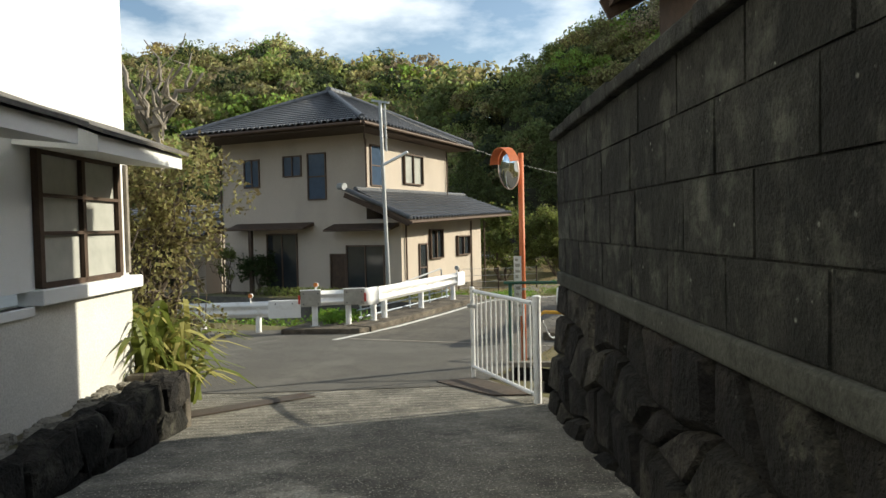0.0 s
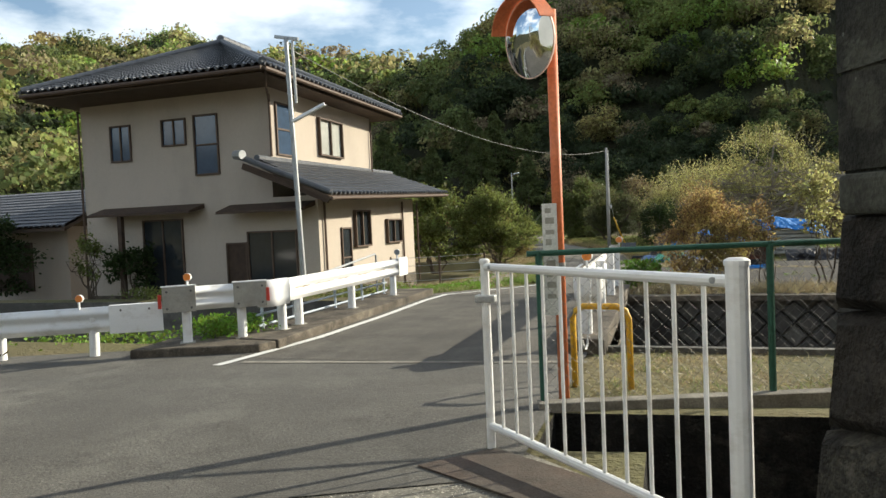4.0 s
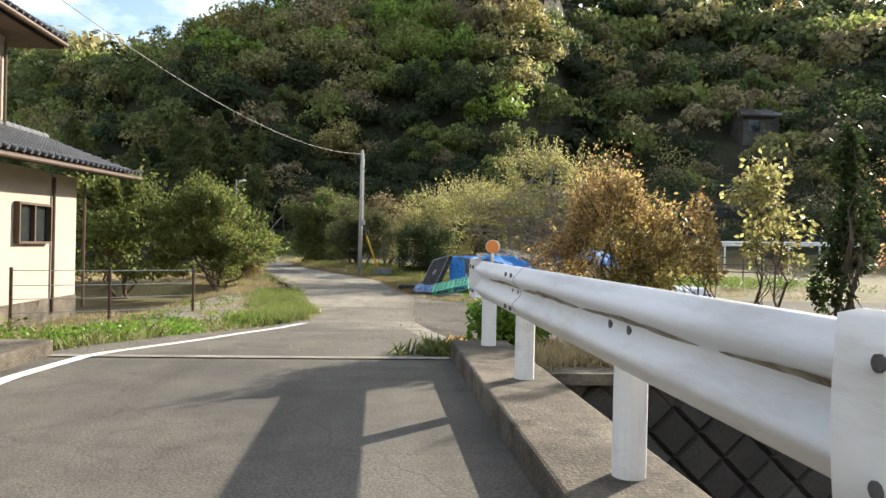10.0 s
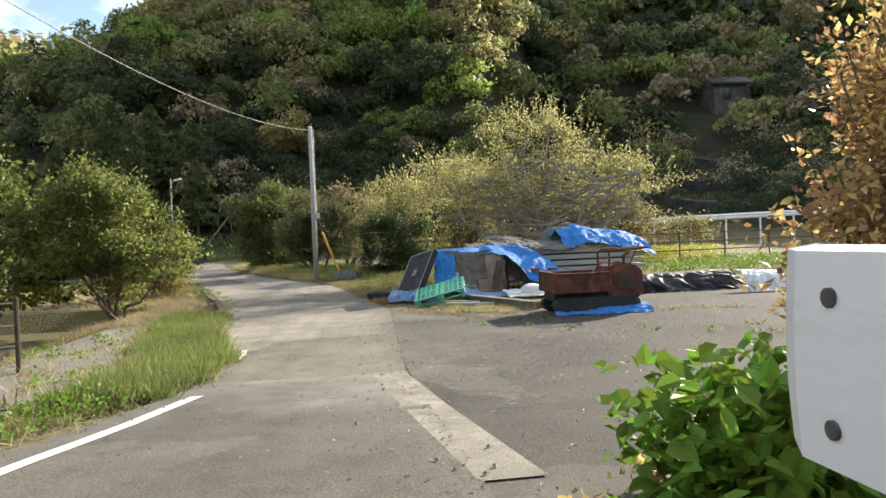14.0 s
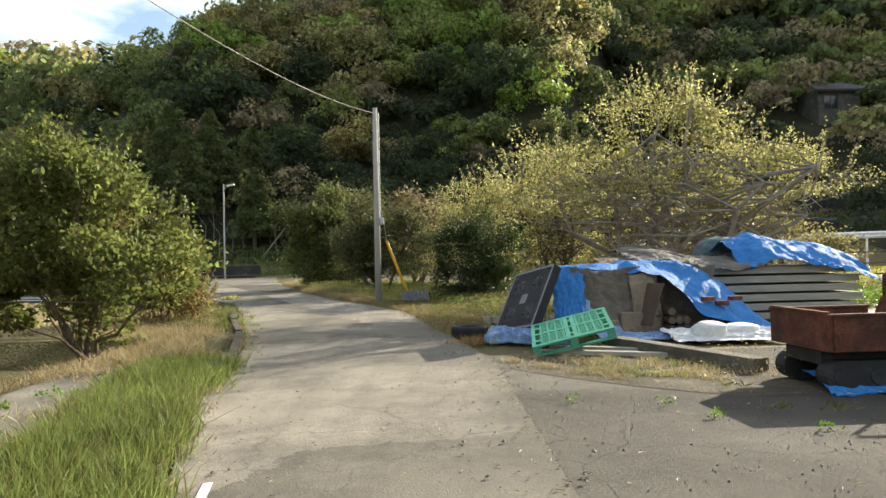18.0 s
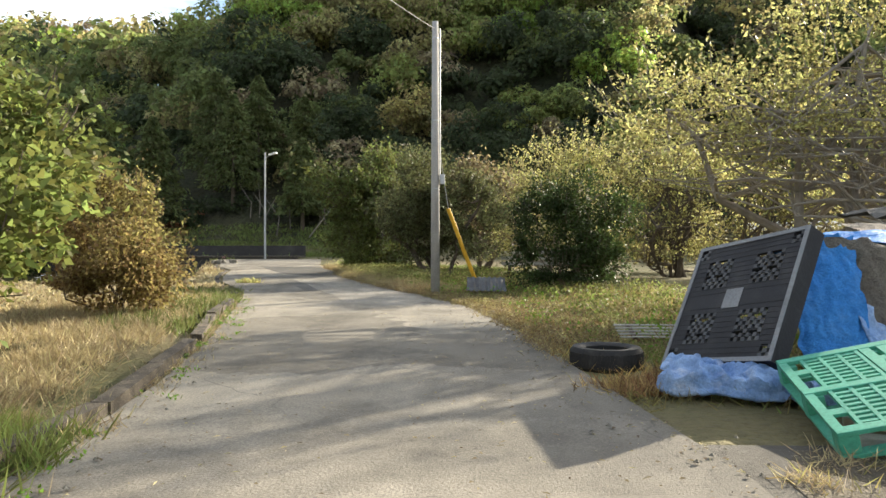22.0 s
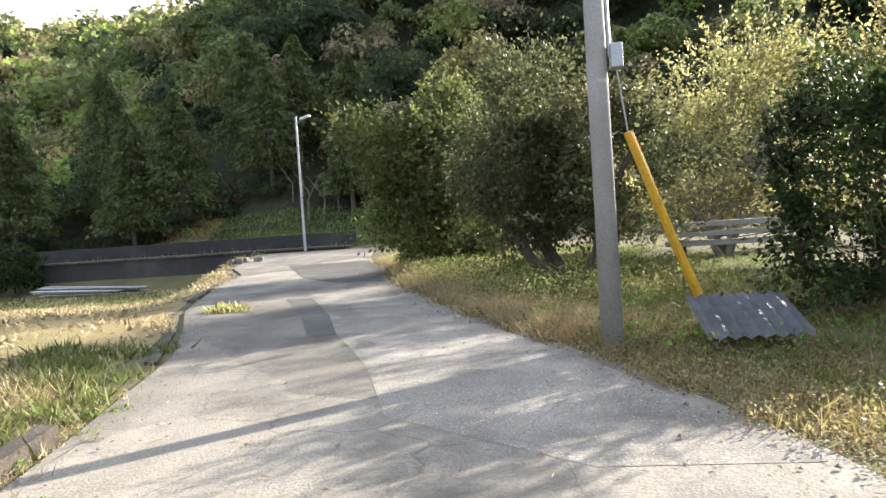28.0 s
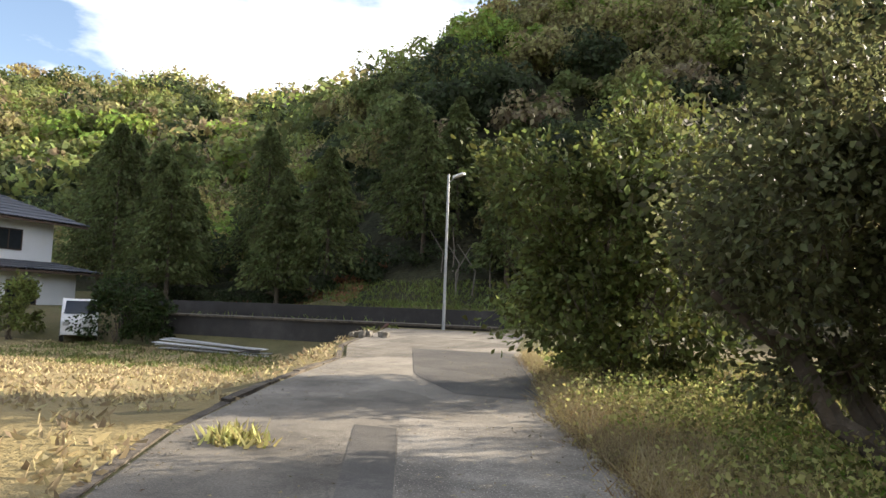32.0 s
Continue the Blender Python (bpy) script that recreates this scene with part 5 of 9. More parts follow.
def lamp_post(name, label, at, height, arm_dir, second=False):
    t = thing(name, label, "street lamp", at)
    part("shaft", Mesh().tube([(0, 0, -0.2), (0, 0, height)], [0.06, 0.045], 12), GREY_STEEL, t)
    d = Vector(arm_dir).normalized()
    part("arm", Mesh().tube([d * 0.05 + Vector((0, 0, height - 0.32)), d * 0.35 + Vector((0, 0, height - 0.2))], 0.02, 8), GREY_STEEL, t)
    m = Matrix.Translation(d * 0.35 + Vector((0, 0, height - 0.18))) @ d.to_track_quat('X', 'Z').to_matrix().to_4x4()
    part("lamp_head", Mesh().box(-0.05, 0.5, -0.08, 0.08, -0.04, 0.05, m), WHITE_STEEL, t, bevel=0.02)
    return t


utility_pole()
lamp_post("street_lamp", "slim grey street lamp standing on the retaining wall", (-15.63, 66.9, -0.95), 5.6, (0.9, -0.5, 0.12))


def near_lamp():
    t = thing("street_lamp", "grey steel street lamp with slanting lamp arm beside the bridge", "street lamp", (-11.35, 20.4, -1.6))
    part("shaft", Mesh().tube([(0, 0, -0.6), (-0.12, -0.15, 6.85)], [0.075, 0.055], 12), GREY_STEEL, t)
    part("lamp_head", Mesh().bar((-0.08, -0.1, 4.75), (0.75, 0.1, 5.15), 0.14, 0.08), WHITE_STEEL, t, bevel=0.02)
    part("crossarm", Mesh().bar((-0.42, -0.15, 6.9), (0.2, -0.1, 6.78), 0.07, 0.07), GREY_STEEL, t)
    part("bracket", Mesh().tube([(0.06, -0.1, 5.2), (0.04, -0.12, 6.75)], 0.035, 8), GREY_STEEL, t)


near_lamp()


def wire(a, b, sag, name="overhead_cable", r=0.009):
    a, b = Vector(a), Vector(b)
    pts = [a.lerp(b, k / 40) - Vector((0, 0, sag * 4 * (k / 40) * (1 - k / 40))) for k in range(41)]
    tagged(part(name, Mesh().tube(pts, r, 5), POLE_CONCRETE), "grey overhead cable strung between two poles", "cable")


wire((-11.45, 20.3, 5.0), (-5.5, 44.1, 4.0), 1.1)


# ---- gate, fence, mirror at the lane's mouth ----
def gate():
    t = thing("gate", "white tubular steel gate with thin upright bars", "gate")
    a, b = Vector((-3.75, 9.15, -1.12)), Vector((-2.32, 7.56, -1.05))
    up = Vector((0, 0, 1))
    part("post", Mesh().tube([a, a + up * 1.31], 0.03, 12), WHITE_STEEL, t)
    part("post", Mesh().tube([b - up * 0.1, b + up * 1.32], 0.045, 14), WHITE_STEEL, t)
    part("top_rail", Mesh().tube([a + up * 1.28, b + up * 1.24], 0.026, 10), WHITE_STEEL, t)
    part("bottom_rail", Mesh().tube([a + up * 0.2, b + up * 0.2], 0.026, 10), WHITE_STEEL, t)
    for k in range(1, 12):
        p = a.lerp(b, k / 12)
        part("bar", Mesh().tube([p + up * 0.2, p + up * 1.26], 0.011, 8), WHITE_STEEL, t)
    for p, r in ((a, 0.036), (b, 0.05)):
        part("post_cap", Mesh().tube([p + up * 1.305, p + up * 1.325, p + up * 1.335], [r, r, r * 0.7], 14), WHITE_STEEL, t)
    for q, z in ((a.lerp(b, 0.05), 1.28), (a.lerp(b, 0.95), 1.245), (a.lerp(b, 0.95), 0.2)):
        part("bolt", disc(Mesh(), q + up * z + Vector((-0.02, -0.025, 0)), (-0.6, -0.8, 0), 0.014, 0.012, 10), GREY_STEEL, t)
    part("latch", Mesh().box(a.x - 0.07, a.x + 0.07, a.y - 0.036, a.y + 0.036, -0.08, -0.03), GREY_STEEL, t, bevel=0.008)


gate()


def drain_plates():
    """Rusty steel covers over the lane's cross drain."""
    for corners, lab in ((((-4.13, 8.71), (-2.97, 7.86), (-2.45, 8.05), (-3.72, 9.12)), "rusty steel cover plate over the drain beside the gate"),
                         (((-6.2, 6.0), (-5.85, 5.9), (-5.2, 7.35), (-5.5, 7.5)), "rusty steel cover strip over the lane's drain")):
        vs = [(x, y, gz(x, y) + h) for h in (0.012, 0.026) for x, y in corners]
        tagged(part("drain_cover", Mesh().add(vs, [(3, 2, 1, 0), (4, 5, 6, 7), (0, 1, 5, 4), (1, 2, 6, 5), (2, 3, 7, 6), (3, 0, 4, 7)]), RUSTY_PLATE), lab, "drain cover")


drain_plates()


def mirror_post():
    t = thing("traffic_mirror", "round convex traffic mirror with orange hood on an orange pole", "traffic mirror", (-3.44, 10.5, -1.15))
    part("pole", Mesh().tube([(0, 0, -0.2), (0, 0, 3.35)], 0.045, 16), ORANGE, t, smooth=True)
    f = Vector((0.05, -0.75, -0.12)).normalized()
    f = (Vector((-1.2, 1.5, 1.0)) - Vector((-3.44, 10.5, 2.0))).normalized()
    f = Vector((f.x - 1.1, f.y, f.z - 0.05)).normalized()
    c = Vector((-0.17, -0.12, 3.10))
    m = Matrix.Translation(c) @ f.to_track_quat('Z', 'Y').to_matrix().to_4x4()
    g = Mesh()
    R, n = 0.31, 28
    g.v.append(tuple(m @ Vector((0, 0, 0.09))))
    for k in range(1, 8):
        r = R * k / 7
        for j in range(n):
            a = 2 * math.pi * j / n
            g.v.append(tuple(m @ Vector((r * math.cos(a), r * math.sin(a), 0.09 * (1 - (k / 7) ** 2)))))
    for j in range(n):
        g.f.append((0, 1 + j, 1 + (j + 1) % n))
        for k in range(6):
            q, j2 = 1 + k * n, (j + 1) % n
            g.f.append((q + j, q + n + j, q + n + j2, q + j2))
    part("mirror_face", g, MIRROR, t, smooth=True)
    part("housing", Mesh().tube([m @ Vector((0, 0, -0.06)), m @ Vector((0, 0, -0.03)), m @ Vector((0, 0, 0.0))], [0.18, 0.305, 0.322], 28), PALE_ORANGE, t, "pale orange rim")
    hood = Mesh()
    for k in range(17):
        a = math.pi * (0.5 + (k / 16 - 0.5) * 0.8)
        for z, rr in ((-0.03, 0.34), (0.13, 0.35)):
            hood.v.append(tuple(m @ Vector((rr * math.cos(a), rr * math.sin(a), z))))
        for z, rr in ((0.13, 0.34), (-0.03, 0.33)):
            hood.v.append(tuple(m @ Vector((rr * math.cos(a), rr * math.sin(a), z))))
    for k in range(16):
        for j in range(4):
            j2 = (j + 1) % 4
            hood.f.append((4 * k + j, 4 * k + j2, 4 * k + 4 + j2, 4 * k + 4 + j))
    part("hood", hood, ORANGE, t)
    plate = part("warning_plate", Mesh().box(-0.125, 0.0, -0.058, -0.05, 0.8, 1.74), WHITE_LINE, t, "weathered white plate with faded upright writing", bevel=0.002)
    for k in range(9):
        part("lettering_bar", Mesh().box(-0.1, -0.1 + (0.075 if k % 3 else 0.05), -0.0605, -0.057, 1.66 - 0.09 * k, 1.70 - 0.09 * k + 0.012 * (k % 2)), PLATE_GREY, plate)
    part("strap", Mesh().tube([(0, 0, 1.2), (0, 0, 1.24)], 0.052, 14), GREY_STEEL, t)


mirror_post()


def green_fence():
    t = thing("mesh_fence", "green steel fence with diamond wire mesh", "fence")
    a, d = Vector((-3.58, 10.3, -1.15)), Vector((0.955, 0.297, 0))
    up = Vector((0, 0, 1))
    for s in (0, 1.9, 3.8, 5.7):
        part("post", Mesh().tube([a + d * s - up * 0.1, a + d * s + up * 1.35], 0.03, 10), GREEN_PAINT, t)
    part("top_rail", Mesh().tube([a + up * 1.33 - d * 0.1, a + d * 5.8 + up * 1.33], 0.025, 10), GREEN_PAINT, t)
    part("bottom_rail", Mesh().tube([a + up * 0.08, a + d * 5.7 + up * 0.08], 0.02, 8), GREEN_PAINT, t)
    g = Mesh()
    n = 56
    for k in range(-14, n):
        for sgn in (1, -1):
            s0 = k * 0.1
            p0, p1 = (s0, 0.1) if sgn > 0 else (s0, 1.3), (s0 + 1.2, 1.3) if sgn > 0 else (s0 + 1.2, 0.1)
            if p0[0] < 0:
                w = -p0[0] / 1.2
                p0 = (0, p0[1] + (p1[1] - p0[1]) * w)
            if p1[0] > 5.7:
                w = (5.7 - p0[0]) / (p1[0] - p0[0])
                p1 = (5.7, p0[1] + (p1[1] - p0[1]) * w)
            if p1[0] - p0[0] > 0.01:
                g.tube([a + d * p0[0] + up * p0[1], a + d * p1[0] + up * p1[1]], 0.0015, 3, caps=False)
    tagged(part("wire_mesh", g, BOLT_STEEL, t, "fine diamond wire mesh"), kind="stuff")
    tagged(part("fence_kerb", Mesh().bar((-3.62, 10.24, -1.16), (1.9, 11.95, -1.16), 0.14, 0.24), PALE_CONCRETE, bevel=0.01), "low concrete kerb under the mesh fence", "kerb", kind="structure")
    y = thing("barrier_hoop", "yellow painted tubular steel barrier hoop", "barrier", (-3.46, 11.4, -1.2))
    pts = [(0, 0, -0.05), (0, 0, 0.68), (0.03, 0.0, 0.76), (0.10, -0.01, 0.8)] + [(0.42, -0.03, 0.8), (0.5, -0.035, 0.76), (0.53, -0.04, 0.68), (0.53, -0.04, -0.05)]
    part("tube", Mesh().tube(pts, 0.03, 12), YELLOW, y, smooth=True)


green_fence()


# ---- stone wall and houses along the lane ----
def lane_m(X, Y, z):
    return Matrix.Translation(lane(X, Y, z)) @ Matrix.Rotation(radians(LANE_TURN), 4, 'Z')


WALL_END, WALL_TOP, LEDGE = 7.55, 2.02, 0.58


def lump(seed, rough=0.2):
    """A rounded irregular stone, about one unit across in each direction."""
    rs = random.Random(seed)
    g = Mesh()
    n, m = 12, 6
    g.v.append((0, 0, -0.5))
    for k in range(1, m):
        a = math.pi * k / m
        for i in range(n):
            b = 2 * math.pi * i / n
            p = Vector((math.sin(a) * math.cos(b), math.sin(a) * math.sin(b), -math.cos(a)))
            q = [math.copysign(abs(c) ** 0.42, c) * 0.5 * (1 + rs.uniform(-rough, rough)) for c in p]
            g.v.append(tuple(q))
    g.v.append((0, 0, 0.5))
    top = len(g.v) - 1
    for i in range(n):
        i2 = (i + 1) % n
        g.f.append((0, 1 + i2, 1 + i))
        for k in range(m - 2):
            q = 1 + k * n
            g.f.append((q + i, q + i2, q + n + i2, q + n + i))
        g.f.append((top, 1 + (m - 2) * n + i, 1 + (m - 2) * n + i2))
    return g


def stone_wall():
    t = thing("wall_stone", "dark old retaining wall of rough boulders below and coursed blocks above", "wall", kind="structure")
    M = lane_m(0, 0, 0)
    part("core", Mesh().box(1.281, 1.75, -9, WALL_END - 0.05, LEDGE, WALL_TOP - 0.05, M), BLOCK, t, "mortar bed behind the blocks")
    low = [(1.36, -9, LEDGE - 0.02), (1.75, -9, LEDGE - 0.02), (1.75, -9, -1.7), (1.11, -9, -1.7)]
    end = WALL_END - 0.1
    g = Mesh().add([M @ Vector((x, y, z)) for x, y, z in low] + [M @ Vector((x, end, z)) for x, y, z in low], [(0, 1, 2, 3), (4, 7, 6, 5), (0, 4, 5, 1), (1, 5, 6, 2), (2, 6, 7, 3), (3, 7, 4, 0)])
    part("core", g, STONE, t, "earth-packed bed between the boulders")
    part("ledge", Mesh().box(1.24, 1.5, -9, WALL_END - 0.06, LEDGE - 0.14, LEDGE + 0.0, M), LEDGE_STONE, t, "mossy pale ledge course", bevel=0.02)
    for k in range(14):
        y1 = WALL_END + 0.03 - k * 0.85
        part("coping_slab", Mesh().box(1.2, 1.85, y1 - 0.838, y1, WALL_TOP - 0.05 + 0.01 * (k % 2), WALL_TOP + 0.05 + 0.012 * (k % 3), M), BLOCK, t, bevel=0.015)
    rs = random.Random(3)
    meshes = []
    for k in range(6):
        g = Mesh()
        g.v = [(sx * 0.5 + rs.uniform(-0.012, 0.012), sy * 0.5 * (1 - 0.03 * (sx < 0)), sz * 0.5 * (1 - 0.03 * (sx < 0))) for sz in (-1, 1) for sy in (-1, 1) for sx in (-1, 1)]
        g.f = [(0, 2, 3, 1), (4, 5, 7, 6), (0, 1, 5, 4), (2, 6, 7, 3), (0, 4, 6, 2), (1, 3, 7, 5)]
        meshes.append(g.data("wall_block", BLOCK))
    z, course = LEDGE + 0.005, 0
    heights = (0.34, 0.37, 0.35, 0.33)
    for hgt in heights:
        y = WALL_END - 0.02 - (0.0 if course % 2 else 0.4)
        if not course % 2:
            piece("wall_block", rs.choice(meshes), t, M @ Matrix.Translation((1.42, WALL_END - 0.215, z + hgt / 2)) @ Matrix.Diagonal((0.3, 0.37, hgt - 0.004, 1)))
        while y > -4:
            w = rs.uniform(0.62, 0.95)
            piece("wall_block", rs.choice(meshes), t, M @ Matrix.Translation((1.42 + rs.uniform(-0.003, 0.003), y - w / 2, z + hgt / 2)) @ Matrix.Diagonal((0.3, w - 0.0015, hgt - 0.0015, 1)))
            y -= w
        z += hgt
        course += 1
    # fitted stones: neighbours share their corners, each with a dressed, slightly bulging face
    ys = [WALL_END + 0.03 - 0.52 * k for k in range(23)]
    zs = [LEDGE - 0.13, LEDGE - 0.5, LEDGE - 0.86, LEDGE - 1.22, LEDGE - 1.58, LEDGE - 1.95]
    knot = {}
    for r, z in enumerate(zs):
        for k, y in enumerate(ys):
            end = k == 0
            knot[r, k] = (y - (0.26 if r % 2 and not end else 0.0) + (0 if end else rs.uniform(-0.12, 0.12)), z + (rs.uniform(-0.1, 0.1) if 0 < r < len(zs) - 1 else 0.0))
    for r in range(len(zs) - 1):
        for k in range(len(ys) - 1):
            mid_t = ((knot[r, k][0] + knot[r, k + 1][0]) / 2 + rs.uniform(-0.06, 0.06), (knot[r, k][1] + knot[r, k + 1][1]) / 2 + 0.03)
            ring = [knot[r, k], mid_t, knot[r, k + 1], knot[r + 1, k + 1], knot[r + 1, k]]
            cy, cz = sum(p[0] for p in ring) / 5, sum(p[1] for p in ring) / 5
            proud = rs.uniform(0.0, 0.05)
            g = Mesh()
            for shrink, out in ((0.985, -0.14), (0.95, 0.0 + proud * 0.5), (0.74, 0.05 + proud)):
                for py, pz in ring:
                    y, z = cy + (py - cy) * shrink, cz + (pz - cz) * shrink
                    jog = rs.uniform(-0.012, 0.012)
                    g.v.append(tuple(M @ Vector((1.36 - 0.12 * (LEDGE - z) - out + jog, y + jog, z))))
            g.v.append(tuple(M @ Vector((1.36 - 0.12 * (LEDGE - cz) - 0.065 - proud, cy, cz))))
            for a in (0, 5):
                g.f += [(a + i, a + (i + 1) % 5, a + 5 + (i + 1) % 5, a + 5 + i) for i in range(5)]
            g.f += [(10 + i, 10 + (i + 1) % 5, 15) for i in range(5)]
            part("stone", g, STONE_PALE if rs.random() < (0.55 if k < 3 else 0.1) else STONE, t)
    return t


def white_house():
    h = thing("house", "white plastered house with projecting window eaves beside the lane", "house")
    M = lane_m(0, 0, 0)
    X, E = -3.35, 7.52
    part("wall", Mesh().box(X - 0.25, X, -9, E, 0.62, 7.5, M), PLASTER, h)
    part("wall", Mesh().box(X - 8, X - 0.25, E - 0.25, E, -1.2, 7.5, M), PLASTER, h)
    part("plinth", Mesh().box(X - 0.2, X + 0.02, -9, E + 0.02, -1.3, 0.5, M), RENDER_GREY, h, "grey-white rendered base", bevel=0.01)
    part("sill", Mesh().box(X - 0.1, X + 0.12, 5.7, E + 0.08, 0.5, 0.63, M), PLASTER, h, bevel=0.012)
    part("string_course", Mesh().box(X - 0.1, X + 0.05, -9, 5.7, 0.42, 0.5, M), PLASTER, h, bevel=0.01)
    for y0, y1, zo in ((2.6, 5.25, 0.02), (5.55, 7.32, 0.0)):
        g = Mesh()
        pts = [(X, y0, 2.12 + zo), (X + 0.68, y0, 1.86 + zo), (X + 0.68, y1, 1.86 + zo), (X, y1, 2.12 + zo)]
        low = [(X, y0, 1.8 + zo), (X + 0.68, y0, 1.73 + zo), (X + 0.68, y1, 1.73 + zo), (X, y1, 1.8 + zo)]
        g.add([M @ Vector(p) for p in pts + low], [(0, 1, 2, 3), (4, 7, 6, 5), (0, 4, 5, 1), (1, 5, 6, 2), (2, 6, 7, 3), (3, 7, 4, 0)])
        part("window_eave", g, PLASTER, h, "white boxed eave")
        g = Mesh()
        pts = [(X, y0 - 0.05, 2.18 + zo), (X + 0.74, y0 - 0.05, 1.9 + zo), (X + 0.74, y1 + 0.05, 1.9 + zo), (X, y1 + 0.05, 2.18 + zo)]
        g.add([M @ Vector(p) for p in pts] + [M @ (Vector(p) - Vector((0, 0, 0.035))) for p in pts], [(0, 1, 2, 3), (4, 7, 6, 5), (0, 4, 5, 1), (1, 5, 6, 2), (2, 6, 7, 3), (3, 7, 4, 0)])
        part("eave_cover", g, GREY_TARP, h, "dark metal eave cover")
    for y0, y1, g_ in ((2.9, 4.9, GLASS), (5.85, 7.2, FROST)):
        w = part("window", Mesh().box(X - 0.02, X + 0.015, y0, y1, 0.66, 1.78, M), g_, h)
        ym = (y0 + y1) / 2
        for a, b, c, d in ((y0 - 0.06, y0, 0.64, 1.82), (y1, y1 + 0.06, 0.64, 1.82), (ym - 0.03, ym + 0.03, 0.64, 1.82), (y0, y1, 1.76, 1.82), (y0, y1, 0.63, 0.68), (y0, y1, 1.08, 1.11), (y0, y1, 1.4, 1.43)):
            part("window_frame", Mesh().box(X, X + 0.06, a, b, c, d, M), DARK_WOOD, w)
    for y in (7.28, 7.45):
        part("corner_post", Mesh().box(X, X + 0.035, y, y + 0.05, 0.66, 1.8, M), PALE_BARK, h, "peeling timber strip")
    return h


def dark_roof_house():
    h = thing("house", "dark house roof rising above the stone wall", "house")
    M = lane_m(0, 0, 0)
    part("wall", Mesh().box(2.6, 8, -9, 8.2, -1, 3.95, M), DARK_WOOD, h)
    tile_roof(h, "roof", M @ Vector((2.05, 8.35, 3.75)), M @ Vector((2.05, -10, 3.75)), M @ Vector((6, -10, 5.8)), M @ Vector((6, 8.35, 5.8)))
    part("eave_strut", Mesh().bar(M @ Vector((2.6, 6.32, 2.5)), M @ Vector((2.25, 6.5, 3.6)), 0.05, 0.07), PALE_BARK, h, "pale timber strut")
    part("barge_board", Mesh().bar(M @ Vector((2.0, 8.37, 3.6)), M @ Vector((6, 8.37, 5.65)), 0.06, 0.25), DARK_WOOD, h)
    return h


stone_wall()
white_house()
dark_roof_house()


def planter():
    t = thing("planter_wall", "low mossy stone and concrete planter wall beside the lane", "wall", kind="structure")
    M = lane_m(0, 0, 0)
    part("end_face", Mesh().box(-3.3, -2.68, 7.24, 7.4, -1.4, -0.4, M), CONCRETE, t, bevel=0.03)
    part("bed", Mesh().box(-3.38, -2.86, -9, 7.26, -1.4, -0.48, M), DIRT, t)
    rs = random.Random(11)
    stones = [lump(40 + k, 0.2).data("stone", STONE) for k in range(6)]
    for row in range(3):
        y = 7.25
        while y > 0:
            w = rs.uniform(0.35, 0.8)
            piece("stone", rs.choice(stones), t, M @ Matrix.Translation((-2.8 + rs.uniform(-0.03, 0.03), y - w / 2, -0.52 - row * 0.3)) @ Matrix.Rotation(rs.uniform(-0.2, 0.2), 4, 'X') @ Matrix.Diagonal((0.32, w * 1.05, 0.36, 1)))
            y -= w
    pebbles = [lump(60 + k, 0.2).data("pebble", GRAVEL) for k in range(5)]
    for k in range(150):
        sc = rs.uniform(0.05, 0.13)
        piece("pebble", rs.choice(pebbles), t, M @ Matrix.Translation((rs.uniform(-3.3, -2.9), rs.uniform(1.5, 7.1), -0.46)) @ Matrix.Rotation(rs.uniform(0, 6), 4, 'Z') @ Matrix.Diagonal((sc, sc * 1.3, sc * 0.8, 1)))


planter()


def canal_wall():
    t = thing("wall_canal", "dark canal wall of diamond-set blocks with a pale coping", "wall", kind="structure")
    part("coping", Mesh().box(-3.28, 30, 18.6, 18.95, -1.24, -1.14), CONCRETE, t)
    me = Mesh().add([(-0.5, 0, 0), (0, 0, -0.5), (0.5, 0, 0), (0, 0, 0.5), (-0.42, -0.06, 0), (0, -0.06, -0.42), (0.42, -0.06, 0), (0, -0.06, 0.42)],
                    [(4, 5, 6, 7), (0, 1, 5, 4), (1, 2, 6, 5), (2, 3, 7, 6), (3, 0, 4, 7)]).data("block", CANAL_BLOCK)
    for i in range(26):
        for j in range(11):
            x, z = -3.1 + i * 0.46 + (0.23 if j % 2 else 0), -1.45 - j * 0.23
            if z > -3.3:
                piece("block", me, t, Matrix.Translation((x, 18.76, z)) @ Matrix.Diagonal((0.45, 1, 0.45, 1)))
    part("near_bank", Mesh().box(-3.28, 30, 13.2, 13.32, -3.4, -1.13), CANAL_WALL, t)


canal_wall()


# ---- plants ----
def limb(g, a, b, r0, r1, wob=0.15, n=5):
    a, b = Vector(a), Vector(b)
    pts, rad = [], []
    for k in range(n + 1):
        w = k / n
        j = Vector(rng.normal(0, 1, 3)) * wob * (b - a).length * math.sin(math.pi * w) * 0.35
        pts.append(a.lerp(b, w) + j)
        rad.append(r0 + (r1 - r0) * w)
    g.tube(pts, rad, 6)
    return pts


